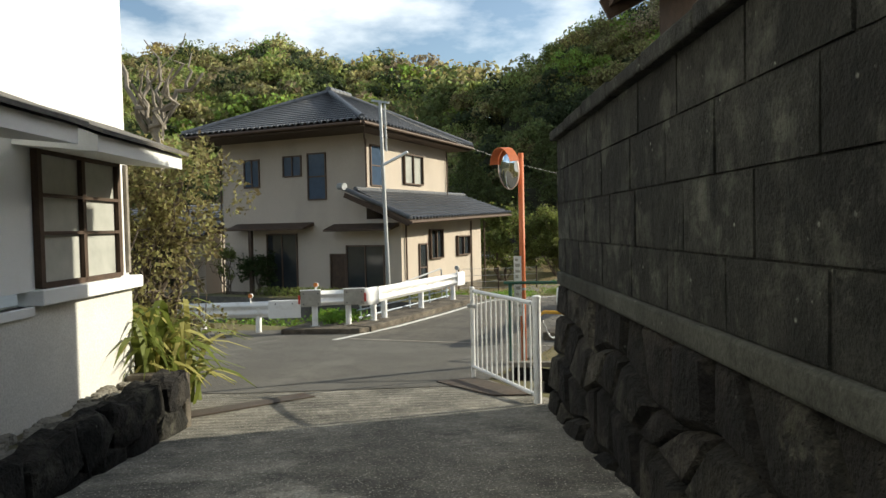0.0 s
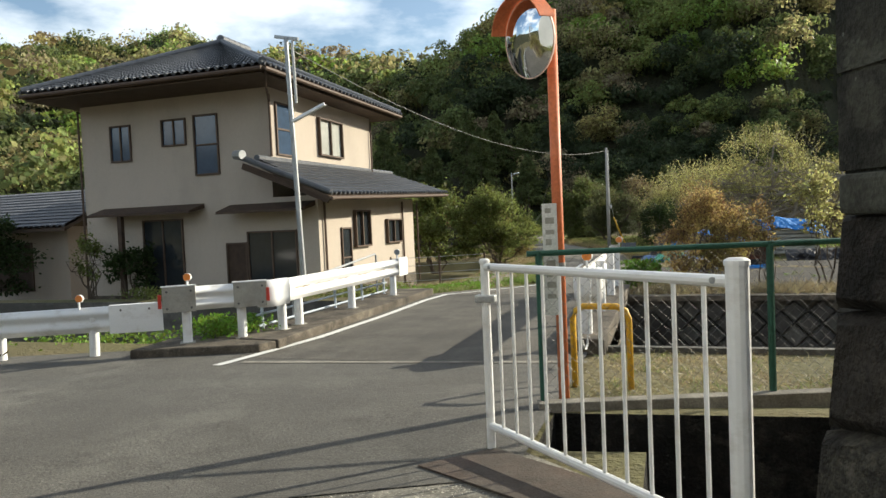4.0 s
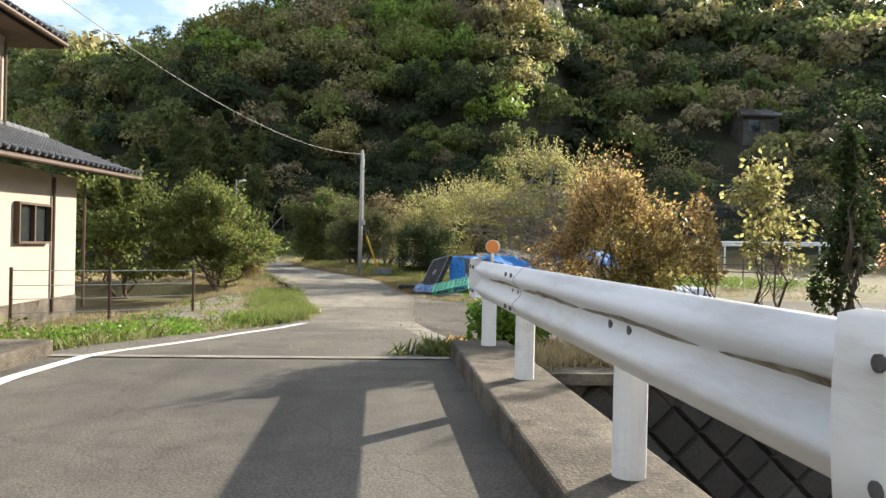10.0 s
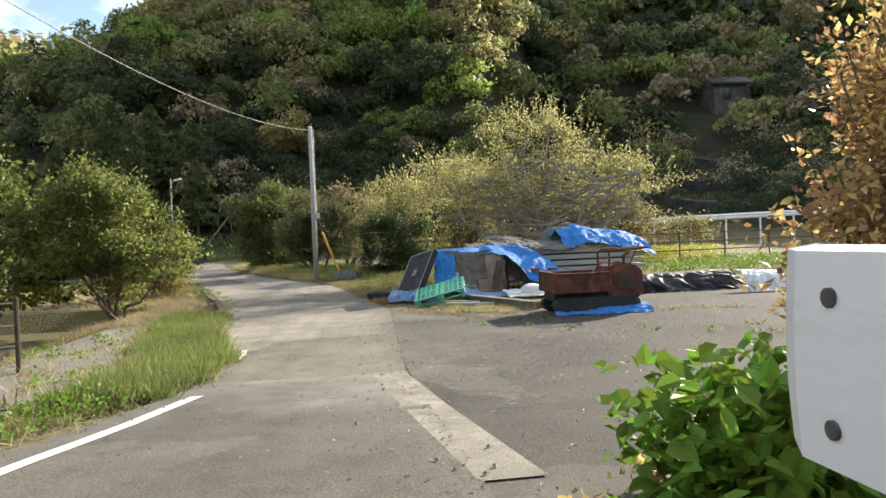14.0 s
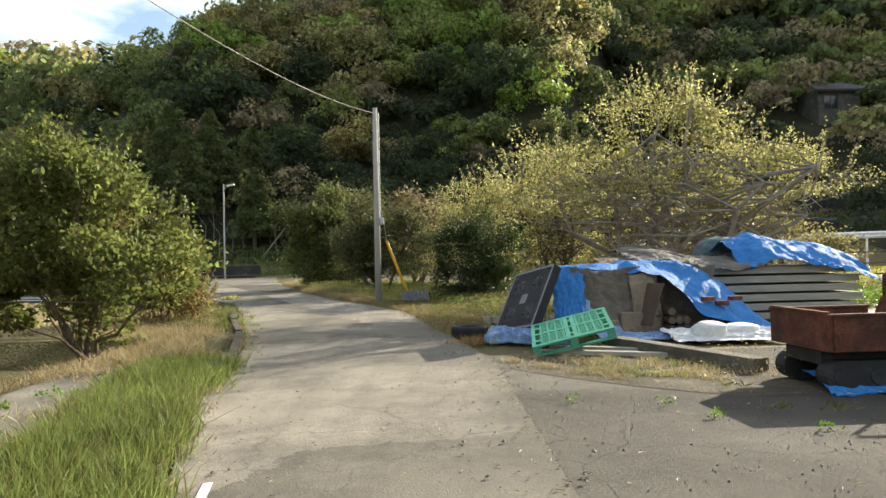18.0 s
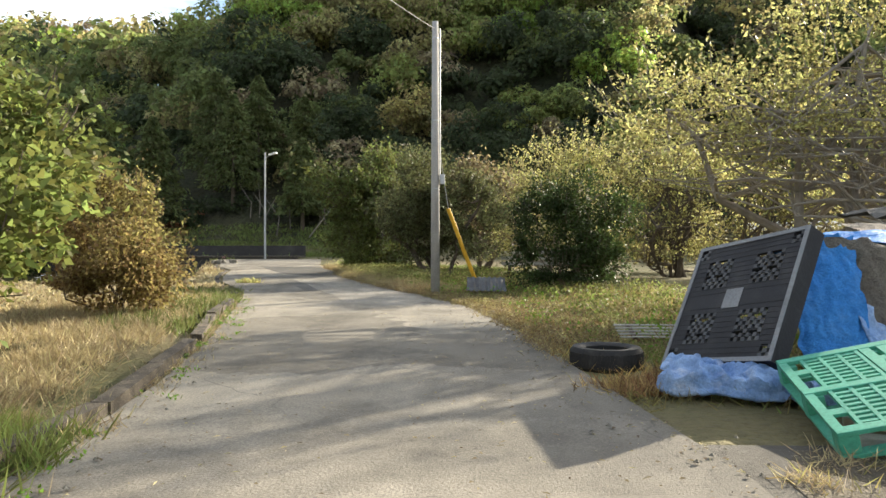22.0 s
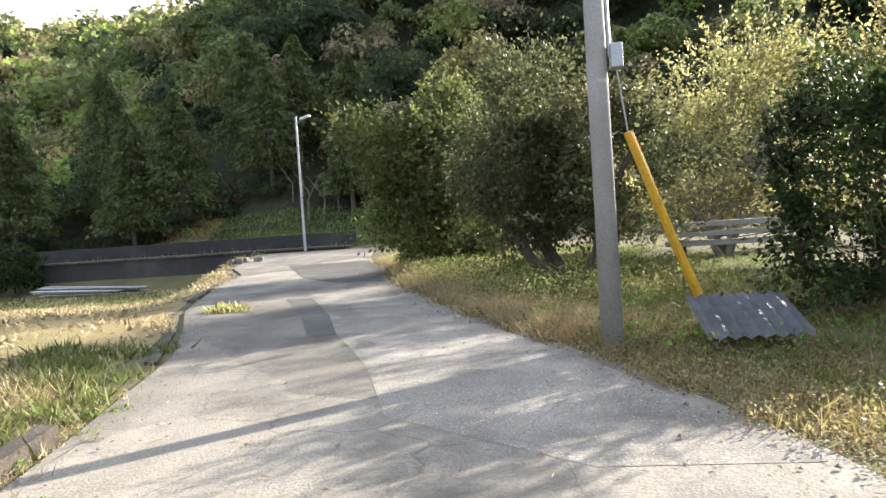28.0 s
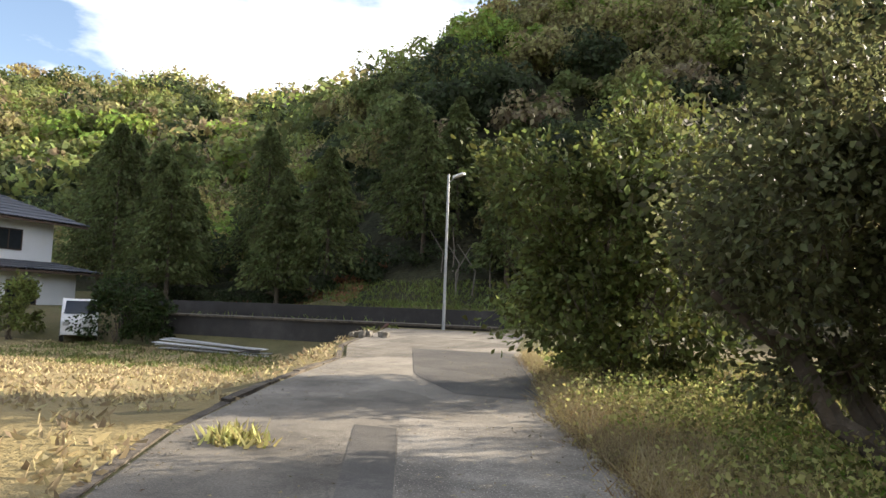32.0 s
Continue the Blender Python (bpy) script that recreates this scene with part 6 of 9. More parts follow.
def tree(name, label, base, blobs, count, size, material, trunk_r=0.08, stems=4, bark=None, clumps=14, category="tree", spread=0.36, twigs=24, shoots=0, shoot_len=0.6):
    """blobs: rows of centre offset and radii that make up the crown."""
    base = Vector(base)
    t = thing(name, label, category, base)
    g = Mesh()
    total = sum(b[3] * b[4] * b[5] for b in blobs)
    for k in range(stems):
        b = blobs[k % len(blobs)]
        tip = Vector((b[0], b[1], b[2])) + Vector(rng.normal(0, 0.35, 3)) * b[3]
        a = Vector((rng.normal(0, 0.12), rng.normal(0, 0.12), -0.1))
        pts = limb(g, a, tip, trunk_r * rng.uniform(0.7, 1.1), trunk_r * 0.3)
        for i in range(twigs // stems):
            p = pts[rng.integers(2, len(pts))]
            bb = blobs[rng.integers(0, len(blobs))]
            u = rng.normal(0, 1, 3)
            u /= np.linalg.norm(u)
            e = Vector((bb[0], bb[1], bb[2])) + Vector(u * np.array(bb[3:6]) * 0.85)
            limb(g, p, e, trunk_r * 0.25, 0.006, 0.2, 4)
    arr = [crown(b[:3], b[3:6], int(count * b[3] * b[4] * b[5] / total), size, clumps, spread=spread) for b in blobs]
    # young shoots that stand out of the crown, leafy to the tip
    for k in range(shoots):
        b = np.array(blobs[rng.integers(0, len(blobs))])
        u = rng.normal(0, 1, 3)
        u /= np.linalg.norm(u)
        u[2] = abs(u[2]) * 0.9 + 0.1
        p0 = b[:3] + u * b[3:6] * 0.85
        way = u * 0.6 + (0, 0, 0.8) + rng.normal(0, 0.2, 3)
        ln = shoot_len * rng.uniform(0.5, 1.2)
        p1 = p0 + way / np.linalg.norm(way) * ln
        g.tube([tuple(p0), tuple((p0 + p1) / 2 + rng.normal(0, 0.04, 3) * ln), tuple(p1)], [0.008, 0.006, 0.003], 4)
        nl = max(5, int(ln / size * 1.6))
        c = p0 + (p1 - p0) * rng.uniform(0.1, 1.05, (nl, 1)) + rng.normal(0, size * 0.35, (nl, 3))
        arr.append(leaves(c, np.tile(way * 0.6, (nl, 1)), size * 1.1))
    part("trunk", g, bark or BARK, t)
    ob = quads("crown", np.concatenate(arr), material)
    ob.parent = t
    return t


def blades(name, pts, height, material, label, width=0.012, lean=0.5, category="grass"):
    """Upright blades at the given ground places."""
    p = np.asarray(pts, float)
    n = len(p)
    h = height * rng.uniform(0.4, 1.2, (n, 1))
    d = rng.normal(0, lean, (n, 3))
    d[:, 2] = 1
    d /= np.linalg.norm(d, axis=1, keepdims=True)
    s = np.cross(d, rng.normal(0, 1, (n, 3)))
    s /= np.linalg.norm(s, axis=1, keepdims=True) + 1e-6
    w = width * 1.7 * rng.uniform(0.6, 1.5, (n, 1))
    bendv = rng.normal(0, 0.25, (n, 3)) * h
    bendv[:, 2] = -np.abs(bendv[:, 2]) * 0.4
    q = np.stack([p - s * w, p + s * w, p + (d * h + bendv) * 0.55 + s * w * 1.1, p + d * h + bendv], 1)
    ob = quads(name, q, material)
    return tagged(ob, label, category, kind="stuff")


left_edge = lambda y: interp(y, *zip(*ROAD_LEFT))
right_edge = lambda y: interp(y, *zip(*ROAD_RIGHT))


def greenery():
    # left of the road beyond the house
    tree("tree", "leafy green citrus tree beside the road", (-9.6, 35.3, -1.8), [(0.1, 0, 1.95, 1.45, 1.4, 1.3), (-0.9, 0.5, 2.0, 1.3, 1.2, 1.2), (0.6, -0.5, 1.1, 1.2, 1.0, 0.8), (-0.8, 0, 0.9, 1.3, 1.2, 0.8)], 30000, 0.095, LEAF_MID, 0.05, 7, shoots=90, shoot_len=0.5)
    tree("tree", "leafy green citrus tree behind the house", (-12.9, 35.8, -1.9), [(0, 0, 2.5, 1.7, 1.6, 1.5), (-1.2, 0.6, 2.0, 1.5, 1.4, 1.2), (0.3, -0.3, 1.0, 1.6, 1.4, 0.9)], 12000, 0.16, LEAF_MID, 0.06, 6)
    tree("shrub", "russet-leaved shrub at the field's edge", (-10.35, 40.3, -1.8), [(0, 0, 1.25, 1.2, 1.05, 1.35), (0.3, 0, 0.7, 1.1, 0.9, 0.7), (-0.2, 0.2, 1.7, 0.9, 0.8, 0.9)], 24000, 0.065, LEAF_TURNING, 0.03, 8, category="shrub", shoots=110, shoot_len=0.35)
    tree("shrub", "dark leafy shrub beside the beige house's door", (-18.3, 22.0, -1.4), [(0, 0, 0.6, 0.8, 0.5, 0.7), (0.5, 0, 1.0, 0.5, 0.4, 0.5)], 3500, 0.1, LEAF_DARK, 0.03, 6, category="shrub")
    tree("shrub", "straggling shrub before the beige house", (-19.6, 21.9, -1.4), [(0, 0, 1.0, 0.7, 0.5, 0.8)], 1100, 0.09, LEAF_MID, 0.03, 6, category="shrub", clumps=22, spread=0.25)
    tree("tree", "dense dark garden tree before the outbuilding", (-26.2, 23.6, -1.7), [(0, 0, 1.4, 1.7, 1.2, 1.3), (0.6, 0, 2.1, 1.2, 1.0, 0.9), (-0.3, 0, 0.6, 1.6, 1.2, 0.7)], 7000, 0.14, LEAF_DARK, 0.07, 6)
    # right of the road beside the canal
    tree("shrub", "tall russet-leaved shrub beside the canal", (-1.6, 21.2, -1.3), [(-0.1, 0, 1.1, 0.85, 0.7, 0.9), (0.0, 0, 1.55, 0.6, 0.5, 0.5), (-0.15, 0, 0.5, 0.78, 0.65, 0.5), (0.5, 0, 0.9, 0.6, 0.55, 0.65)], 24000, 0.048, LEAF_RUST, 0.03, 9, category="shrub", shoots=140, shoot_len=0.3)
    tree("shrub", "thin russet sapling beside the canal", (-0.55, 21.3, -1.3), [(0, 0, 1.15, 0.35, 0.35, 0.7)], 900, 0.07, LEAF_RUST, 0.02, 4, category="shrub")
    tree("tree", "yellow-leaved sapling beside the canal", (0.75, 22, -1.3), [(0, 0, 1.9, 0.55, 0.5, 0.6), (0.1, 0, 1.2, 0.45, 0.4, 0.5)], 1500, 0.09, LEAF_YELLOW, 0.025, 4)
    tree("tree", "slim dark conifer beside the yard", (1.92, 22, -1.3), [(0, 0, 0.9, 0.36, 0.36, 0.8), (0, 0, 1.9, 0.3, 0.3, 0.9), (0, 0, 2.9, 0.18, 0.18, 0.7)], 4200, 0.08, LEAF_DARK, 0.05, 3)
    tree("shrub", "half-bare reddish thicket beside the yard", (3.6, 22.4, -1.3), [(0, 0, 1.5, 0.9, 0.7, 1.3), (1.1, 0.2, 1.2, 0.9, 0.7, 1.0)], 1600, 0.07, LEAF_RUST, 0.025, 12, category="shrub", clumps=30, spread=0.25, twigs=80)
    # behind the heap
    tree("tree", "spreading persimmon tree with sparse yellow leaves", (1.6, 42.0, -1.5), [(0.9, 0, 4.2, 2.3, 1.5, 1.5), (-2.4, 0.2, 3.0, 1.7, 1.4, 1.2), (3.6, 0, 3.0, 2.2, 1.6, 1.2), (0.4, -0.6, 2.6, 3.0, 1.2, 0.9)], 20000, 0.078, LEAF_YELLOW, 0.13, 8, bark=PALE_BARK, clumps=90, spread=0.17, twigs=170, shoots=170, shoot_len=0.85)
    tree("shrub", "dense dark evergreen shrub beside the road", (-2.75, 45.2, -1.5), [(0, 0, 1.25, 1.25, 1.1, 1.3), (0.9, 0.3, 1.0, 1.0, 1.0, 1.0), (0.2, -0.2, 0.5, 1.4, 1.1, 0.55)], 24000, 0.07, LEAF_DARK, 0.04, 8, category="shrub", shoots=150, shoot_len=0.4)
    tree("tree", "olive-leaved tree with twisted low trunk", (-5.5, 48.9, -1.45), [(-0.2, 0, 2.1, 1.5, 1.5, 1.25), (0.7, -0.2, 1.8, 1.2, 1.3, 1.1), (-0.7, 0.4, 1.25, 1.25, 1.1, 0.9), (0.2, 0.2, 0.85, 1.5, 1.2, 0.65)], 38000, 0.075, LEAF_EVERGREEN, 0.11, 4, twigs=14, shoots=150, shoot_len=0.4)
    tree("tree", "glossy yellow-green citrus tree beside the road", (-8.1, 53.6, -1.35), [(0, 0, 2.0, 1.7, 1.5, 1.6), (0.5, 0.3, 2.9, 1.4, 1.3, 1.4), (-0.4, 0, 1.5, 1.4, 1.3, 1.4), (0.3, -0.3, 0.9, 1.3, 1.1, 0.8), (0, 0, 0.45, 1.3, 1.2, 0.5)], 26000, 0.12, LEAF_CITRUS, 0.09, 7, shoots=140, shoot_len=0.6)
    tree("tree", "pale-leaved orchard tree behind the shrub", (-2.2, 53.0, -1.4), [(0, 0, 2.0, 2.2, 1.8, 1.4), (-0.5, 0, 1.0, 1.6, 1.3, 0.9), (0.9, 0, 3.3, 2.0, 1.6, 1.3)], 13000, 0.085, LEAF_YELLOW, 0.08, 6, bark=PALE_BARK, clumps=60, spread=0.2, twigs=120, shoots=130, shoot_len=0.8)
    tree("tree", "pale-leaved orchard tree beyond the yard", (3.5, 52, -1.4), [(0, 0, 2.5, 2.6, 1.8, 1.5), (3, 0, 2.3, 2.2, 1.6, 1.3)], 5000, 0.14, LEAF_YELLOW, 0.08, 6, clumps=36, spread=0.25, twigs=60)
    tree("tree", "russet-topped tree beyond the pole", (-4.2, 57, -1.3), [(0, 0, 2.7, 1.6, 1.5, 1.4), (1.8, 0.5, 2.2, 1.5, 1.4, 1.2), (0.5, 0, 1.2, 1.7, 1.4, 1.0)], 5500, 0.16, LEAF_PALE, 0.08, 6)
    tree("tree", "sparse orchard tree with pale yellow leaves", (1.6, 51.3, -1.45), [(0, 0, 2.0, 2.0, 1.6, 1.3), (-0.6, 0, 1.0, 1.6, 1.3, 0.8), (-0.3, 0, 3.4, 2.1, 1.6, 1.4)], 12000, 0.085, LEAF_YELLOW, 0.09, 7, clumps=50, spread=0.2, twigs=120, shoots=120, shoot_len=0.7)
    tree("tree", "sparse orchard tree with olive leaves", (6.5, 48.0, -1.45), [(0, 0, 2.2, 2.4, 1.6, 1.3), (1.5, 0, 1.3, 2.0, 1.4, 0.9)], 6000, 0.12, LEAF_OLIVE, 0.09, 7, clumps=40, spread=0.24, twigs=80)
    tree("hedge", "dense olive hedge beyond the orchard", (4.0, 55.0, -1.4), [(-5, 0, 0.7, 3.0, 0.8, 0.9), (0, 0, 0.8, 3.0, 0.8, 1.0), (5, 0.3, 0.8, 3.0, 0.8, 1.0), (10, 0.5, 0.9, 3.0, 0.8, 1.0)], 14000, 0.13, LEAF_OLIVE, 0.03, 16, clumps=30, category="hedge")
    # behind the white house
    p = lane(-4.4, 10.2, -1.1)
    tree("tree", "half-bare tree with yellowing leaves behind the white house", p, [(0.1, 0, 1.7, 1.0, 1.1, 1.1), (0.5, 0.4, 2.5, 0.9, 0.9, 0.9), (-0.6, 0.2, 2.4, 1.0, 1.0, 1.0), (0.3, 0, 0.75, 0.9, 0.9, 0.6)], 9000, 0.085, LEAF_OLIVE, 0.08, 6, clumps=26, spread=0.3, twigs=60)
    g = Mesh()
    top = p + Vector((-0.4, 0.8, 4.0))
    limb(g, p + Vector((-0.5, 0.6, 0)), top, 0.13, 0.08, 0.1)
    for k in range(7):
        a = top + Vector((rng.normal(0, 0.12), rng.normal(0, 0.12), rng.uniform(-0.4, 0.1)))
        b = a + Vector((rng.normal(0, 0.5), rng.normal(0, 0.4), rng.uniform(0.4, 1.3)))
        limb(g, a, b, 0.05, 0.02, 0.2)
        limb(g, a.lerp(b, 0.6), b + Vector((rng.normal(0, 0.4), rng.normal(0, 0.3), rng.uniform(0.1, 0.6))), 0.03, 0.008, 0.25)
    t = thing("tree", "bare pollarded tree with stubby branches", "tree", p)
    ob = part("trunk", g, PALE_BARK, t)
    ob.matrix_parent_inverse = Matrix.Translation(-p)
    q = lane(-3.3, 8.0, -0.5)
    pl = thing("potted_lily", "clump of long arching yellow-green leaves", "plant", q)
    for k in range(190):
        a = rng.uniform(0, 6.28)
        ln, rise, w = rng.uniform(0.5, 0.95), rng.uniform(0.6, 1.5), rng.uniform(0.032, 0.062)
        b0 = Vector((rng.normal(0, 0.22), rng.normal(0, 0.22), rng.uniform(-0.45, 0.2)))
        d, s_ = Vector((math.cos(a), math.sin(a), 0)), Vector((-math.sin(a), math.cos(a), 0))
        lf = Mesh()
        for i in range(6):
            v = i / 5
            c = b0 + d * ln * v * (0.35 + 0.65 * v) + Vector((0, 0, rise * (v * 1.5 - v * v * 1.25)))
            ww = w * (0.55 + 1.2 * v - 1.72 * v ** 2.2)
            lf.v += [tuple(c - s_ * ww), tuple(c + s_ * ww + Vector((0, 0, 0.006)))]
        lf.f = [(2 * i, 2 * i + 1, 2 * i + 3, 2 * i + 2) for i in range(5)]
        part("leaf", lf, LILY_LEAF if k % 5 < 3 else LILY_PALE, pl)


greenery()


def cone_crown(base, height, radius, count, size):
    """A conifer's crown: drooping leaf clumps in uneven tiers."""
    w = rng.uniform(0.08, 1.0, count) ** 0.8
    tier = np.floor(w * 14) / 14
    a = rng.uniform(0, 2 * np.pi, count)
    lob = 1 + 0.3 * np.sin(a * 3 + tier * 17) + 0.22 * np.sin(tier * 41 + a) + rng.normal(0, 0.16, count)
    r = radius * (1.02 - w) ** 0.75 * lob * rng.uniform(0.55, 1.0, count) ** 0.5 + 0.05
    p = np.stack([r * np.cos(a), r * np.sin(a), w * height - 0.1 * r], 1)
    out = np.stack([np.cos(a), np.sin(a), -0.5 + 0 * a], 1)
    return leaves(np.asarray(base) + p, out * 1.4, size, 0.5, 0.4, 0.6)


def forest():
    """Crowns over the hillsides, one object for each kind of foliage."""
    kinds = [("golden_wood", WOOD_GOLD), ("deep_green_wood", WOOD_DEEP), ("olive_wood", WOOD_OLIVE), ("evergreen_wood", WOOD_DARK), ("broadleaf_wood", WOOD_GREEN), ("bare_brown_wood", WOOD_BROWN), ("bright_wood", WOOD_BRIGHT), ("conifer_wood", LEAF_CEDAR)]
    arrs = {k: [] for k, _ in kinds}
    # bands: azimuths, distances, spacing, leaves, leaf size
    bands = ((-17, 26, 42, 62, 3.6, 1150, 0.33), (-17, 28, 62, 92, 5.0, 1150, 0.46), (-17, 30, 92, 125, 6.5, 560, 0.85), (-70, -17, 48, 77, 4.0, 420, 0.34), (-70, -15, 76, 120, 6.0, 420, 0.8), (-70, -15, 120, 200, 9.0, 320, 1.4),
             (24, 85, 60, 110, 5.0, 420, 0.6), (24, 85, 110, 330, 9.5, 300, 1.35), (-110, -70, 80, 190, 9.0, 60, 1.6))
    for a0, a1, r0, r1, sp, nl, size in bands:
        n = int(math.radians(a1 - a0) * (r1 ** 2 - r0 ** 2) / 2 / sp ** 2 * (2.1 if r1 < 93 else 1.7) * (0.6 if r1 == 77 else 1.0))
        k_ = np.arange(n)
        rs_ = np.sqrt(r0 ** 2 + (r1 ** 2 - r0 ** 2) * ((0.5 + k_ * 0.7548777) % 1.0)) + rng.normal(0, sp * 0.14, n)
        as_ = np.radians(a0 + (a1 - a0) * ((0.5 + k_ * 0.5698403) % 1.0)) + rng.normal(0, sp * 0.14, n) / rs_
        for rr, aa in zip(rs_, as_):
            x, y = -5 - rr * math.sin(aa), 30 + rr * math.cos(aa)
            z = float(hill(x, y))
            if z < 0.7:
                continue
            z += gz(x, y)
            deg = math.degrees(aa)
            if (-37 < deg < -32.2 and rr < 91) or (x < -6 and y < 78) or (x < -18 and y < 86):
                continue
            patch = noise.noise(Vector((x * 0.045, y * 0.045, 2.0)))
            pr = np.array((0.08, 0.22, 0.22, 0.14, 0.18, 0.08, 0.06, 0.02))
            if patch > 0.15:
                pr = np.array((0.20, 0.05, 0.26, 0.02, 0.14, 0.14, 0.17, 0.02))
            elif patch < -0.15:
                pr = np.array((0.03, 0.34, 0.12, 0.30, 0.12, 0.06, 0.0, 0.03))
            # hill-foot crowns come from dark kinds that stand in for the shade there
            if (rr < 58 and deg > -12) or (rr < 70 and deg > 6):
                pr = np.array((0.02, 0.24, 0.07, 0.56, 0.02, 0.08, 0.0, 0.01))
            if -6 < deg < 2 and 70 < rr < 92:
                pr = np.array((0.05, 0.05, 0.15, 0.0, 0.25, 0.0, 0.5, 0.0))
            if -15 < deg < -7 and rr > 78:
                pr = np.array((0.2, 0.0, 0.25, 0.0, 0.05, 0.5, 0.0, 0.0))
            # the right slope's shade is put into its darker leaf colours
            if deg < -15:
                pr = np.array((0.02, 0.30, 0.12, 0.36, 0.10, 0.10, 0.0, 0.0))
            if sp > 6:
                pr[7] = 0.0
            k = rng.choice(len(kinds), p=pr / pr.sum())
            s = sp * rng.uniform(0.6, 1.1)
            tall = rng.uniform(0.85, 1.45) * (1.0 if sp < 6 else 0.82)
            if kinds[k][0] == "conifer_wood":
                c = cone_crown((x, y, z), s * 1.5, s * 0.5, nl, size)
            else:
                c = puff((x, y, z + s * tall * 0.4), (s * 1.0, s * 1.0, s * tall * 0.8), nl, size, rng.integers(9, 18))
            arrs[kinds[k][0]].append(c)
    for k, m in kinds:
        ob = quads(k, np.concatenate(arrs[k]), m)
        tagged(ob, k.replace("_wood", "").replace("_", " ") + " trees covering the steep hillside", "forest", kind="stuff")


def cedars():
    rs = random.Random(5)
    for k in range(15):
        x, y = -48 + k * 2.3 + rs.uniform(-0.9, 0.9), 78 + rs.uniform(-2, 6)
        hgt = rs.uniform(7.5, 12.5) * (0.75 if x > -22 else 1.0)
        z = gz(x, y) + float(hill(x, y))
        t = thing("cedar", "tall dark cedar at the foot of the hill", "tree", (x, y, z - 0.1), "cedars at the foot of the hill")
        part("trunk", Mesh().tube([(0, 0, -0.2), (0, 0, hgt * 0.9)], [0.16, 0.04], 7), BARK, t)
        ob = quads("crown", cone_crown((0, 0, hgt * 0.08), hgt * 0.95, hgt * 0.26, 6500, 0.3), LEAF_CEDAR)
        ob.parent = t


def bamboo():
    rs = random.Random(8)
    for k in range(16):
        x, y = -20 + k * 0.62 + rs.uniform(-0.3, 0.3), 77.0 + rs.uniform(-1, 2.0)
        z = gz(x, y) + float(hill(x, y))
        hgt = rs.uniform(2.2, 4.2)
        t = thing("sapling", "thin pale bare trunk at the wood's edge", "tree", (x, y, z - 0.1), "bare trunks at the wood's edge")
        part("trunk", Mesh().tube([(0, 0, -0.2), (rs.uniform(-0.2, 0.2), 0, hgt * 0.5), (rs.uniform(-0.9, 0.9), 0, hgt)], [0.05, 0.04, 0.02], 6), SAPLING_BARK, t)
    g = Mesh().tube([(-14.6, 73, 0.2), (-12.4, 71.5, 2.6)], 0.05, 6)
    tagged(part("fallen_pole", g, PALE_BARK), "pale pole leaning among the trees", "pole")


def thicket():
    """Dark undergrowth along the foot of the hill and shrubs before the far house."""
    arr = []
    for k in range(70):
        x, y = rng.uniform(-40, -6), rng.uniform(77.5, 80.5)
        r = rng.uniform(0.7, 1.5)
        arr.append(puff((x, y, gz(x, y) + float(hill(x, y)) + r * 0.4), (r * 1.2, r, r * 0.9), 260, 0.2, 7))
    tagged(quads("thicket", np.concatenate(arr), WOOD_DARK), "dark green undergrowth along the foot of the hill", "undergrowth", kind="stuff")
    for x, y, r, m_ in ((-30.0, 66.2, 1.4, LEAF_DARK), (-35.2, 65.5, 1.2, LEAF_MID), (-37.5, 64.0, 1.2, LEAF_DARK), (-28.6, 66.4, 1.0, LEAF_DARK)):
        tree("shrub", "dark green garden shrub before the far house", (x, y, gz(x, y)), [(0, 0, r * 0.8, r, r, r * 0.9), (0.4, 0, r * 1.5, r * 0.6, r * 0.6, r * 0.7)], 2600, 0.17, m_, 0.04, 5, category="shrub")


thicket()
cedars()
bamboo()
forest()


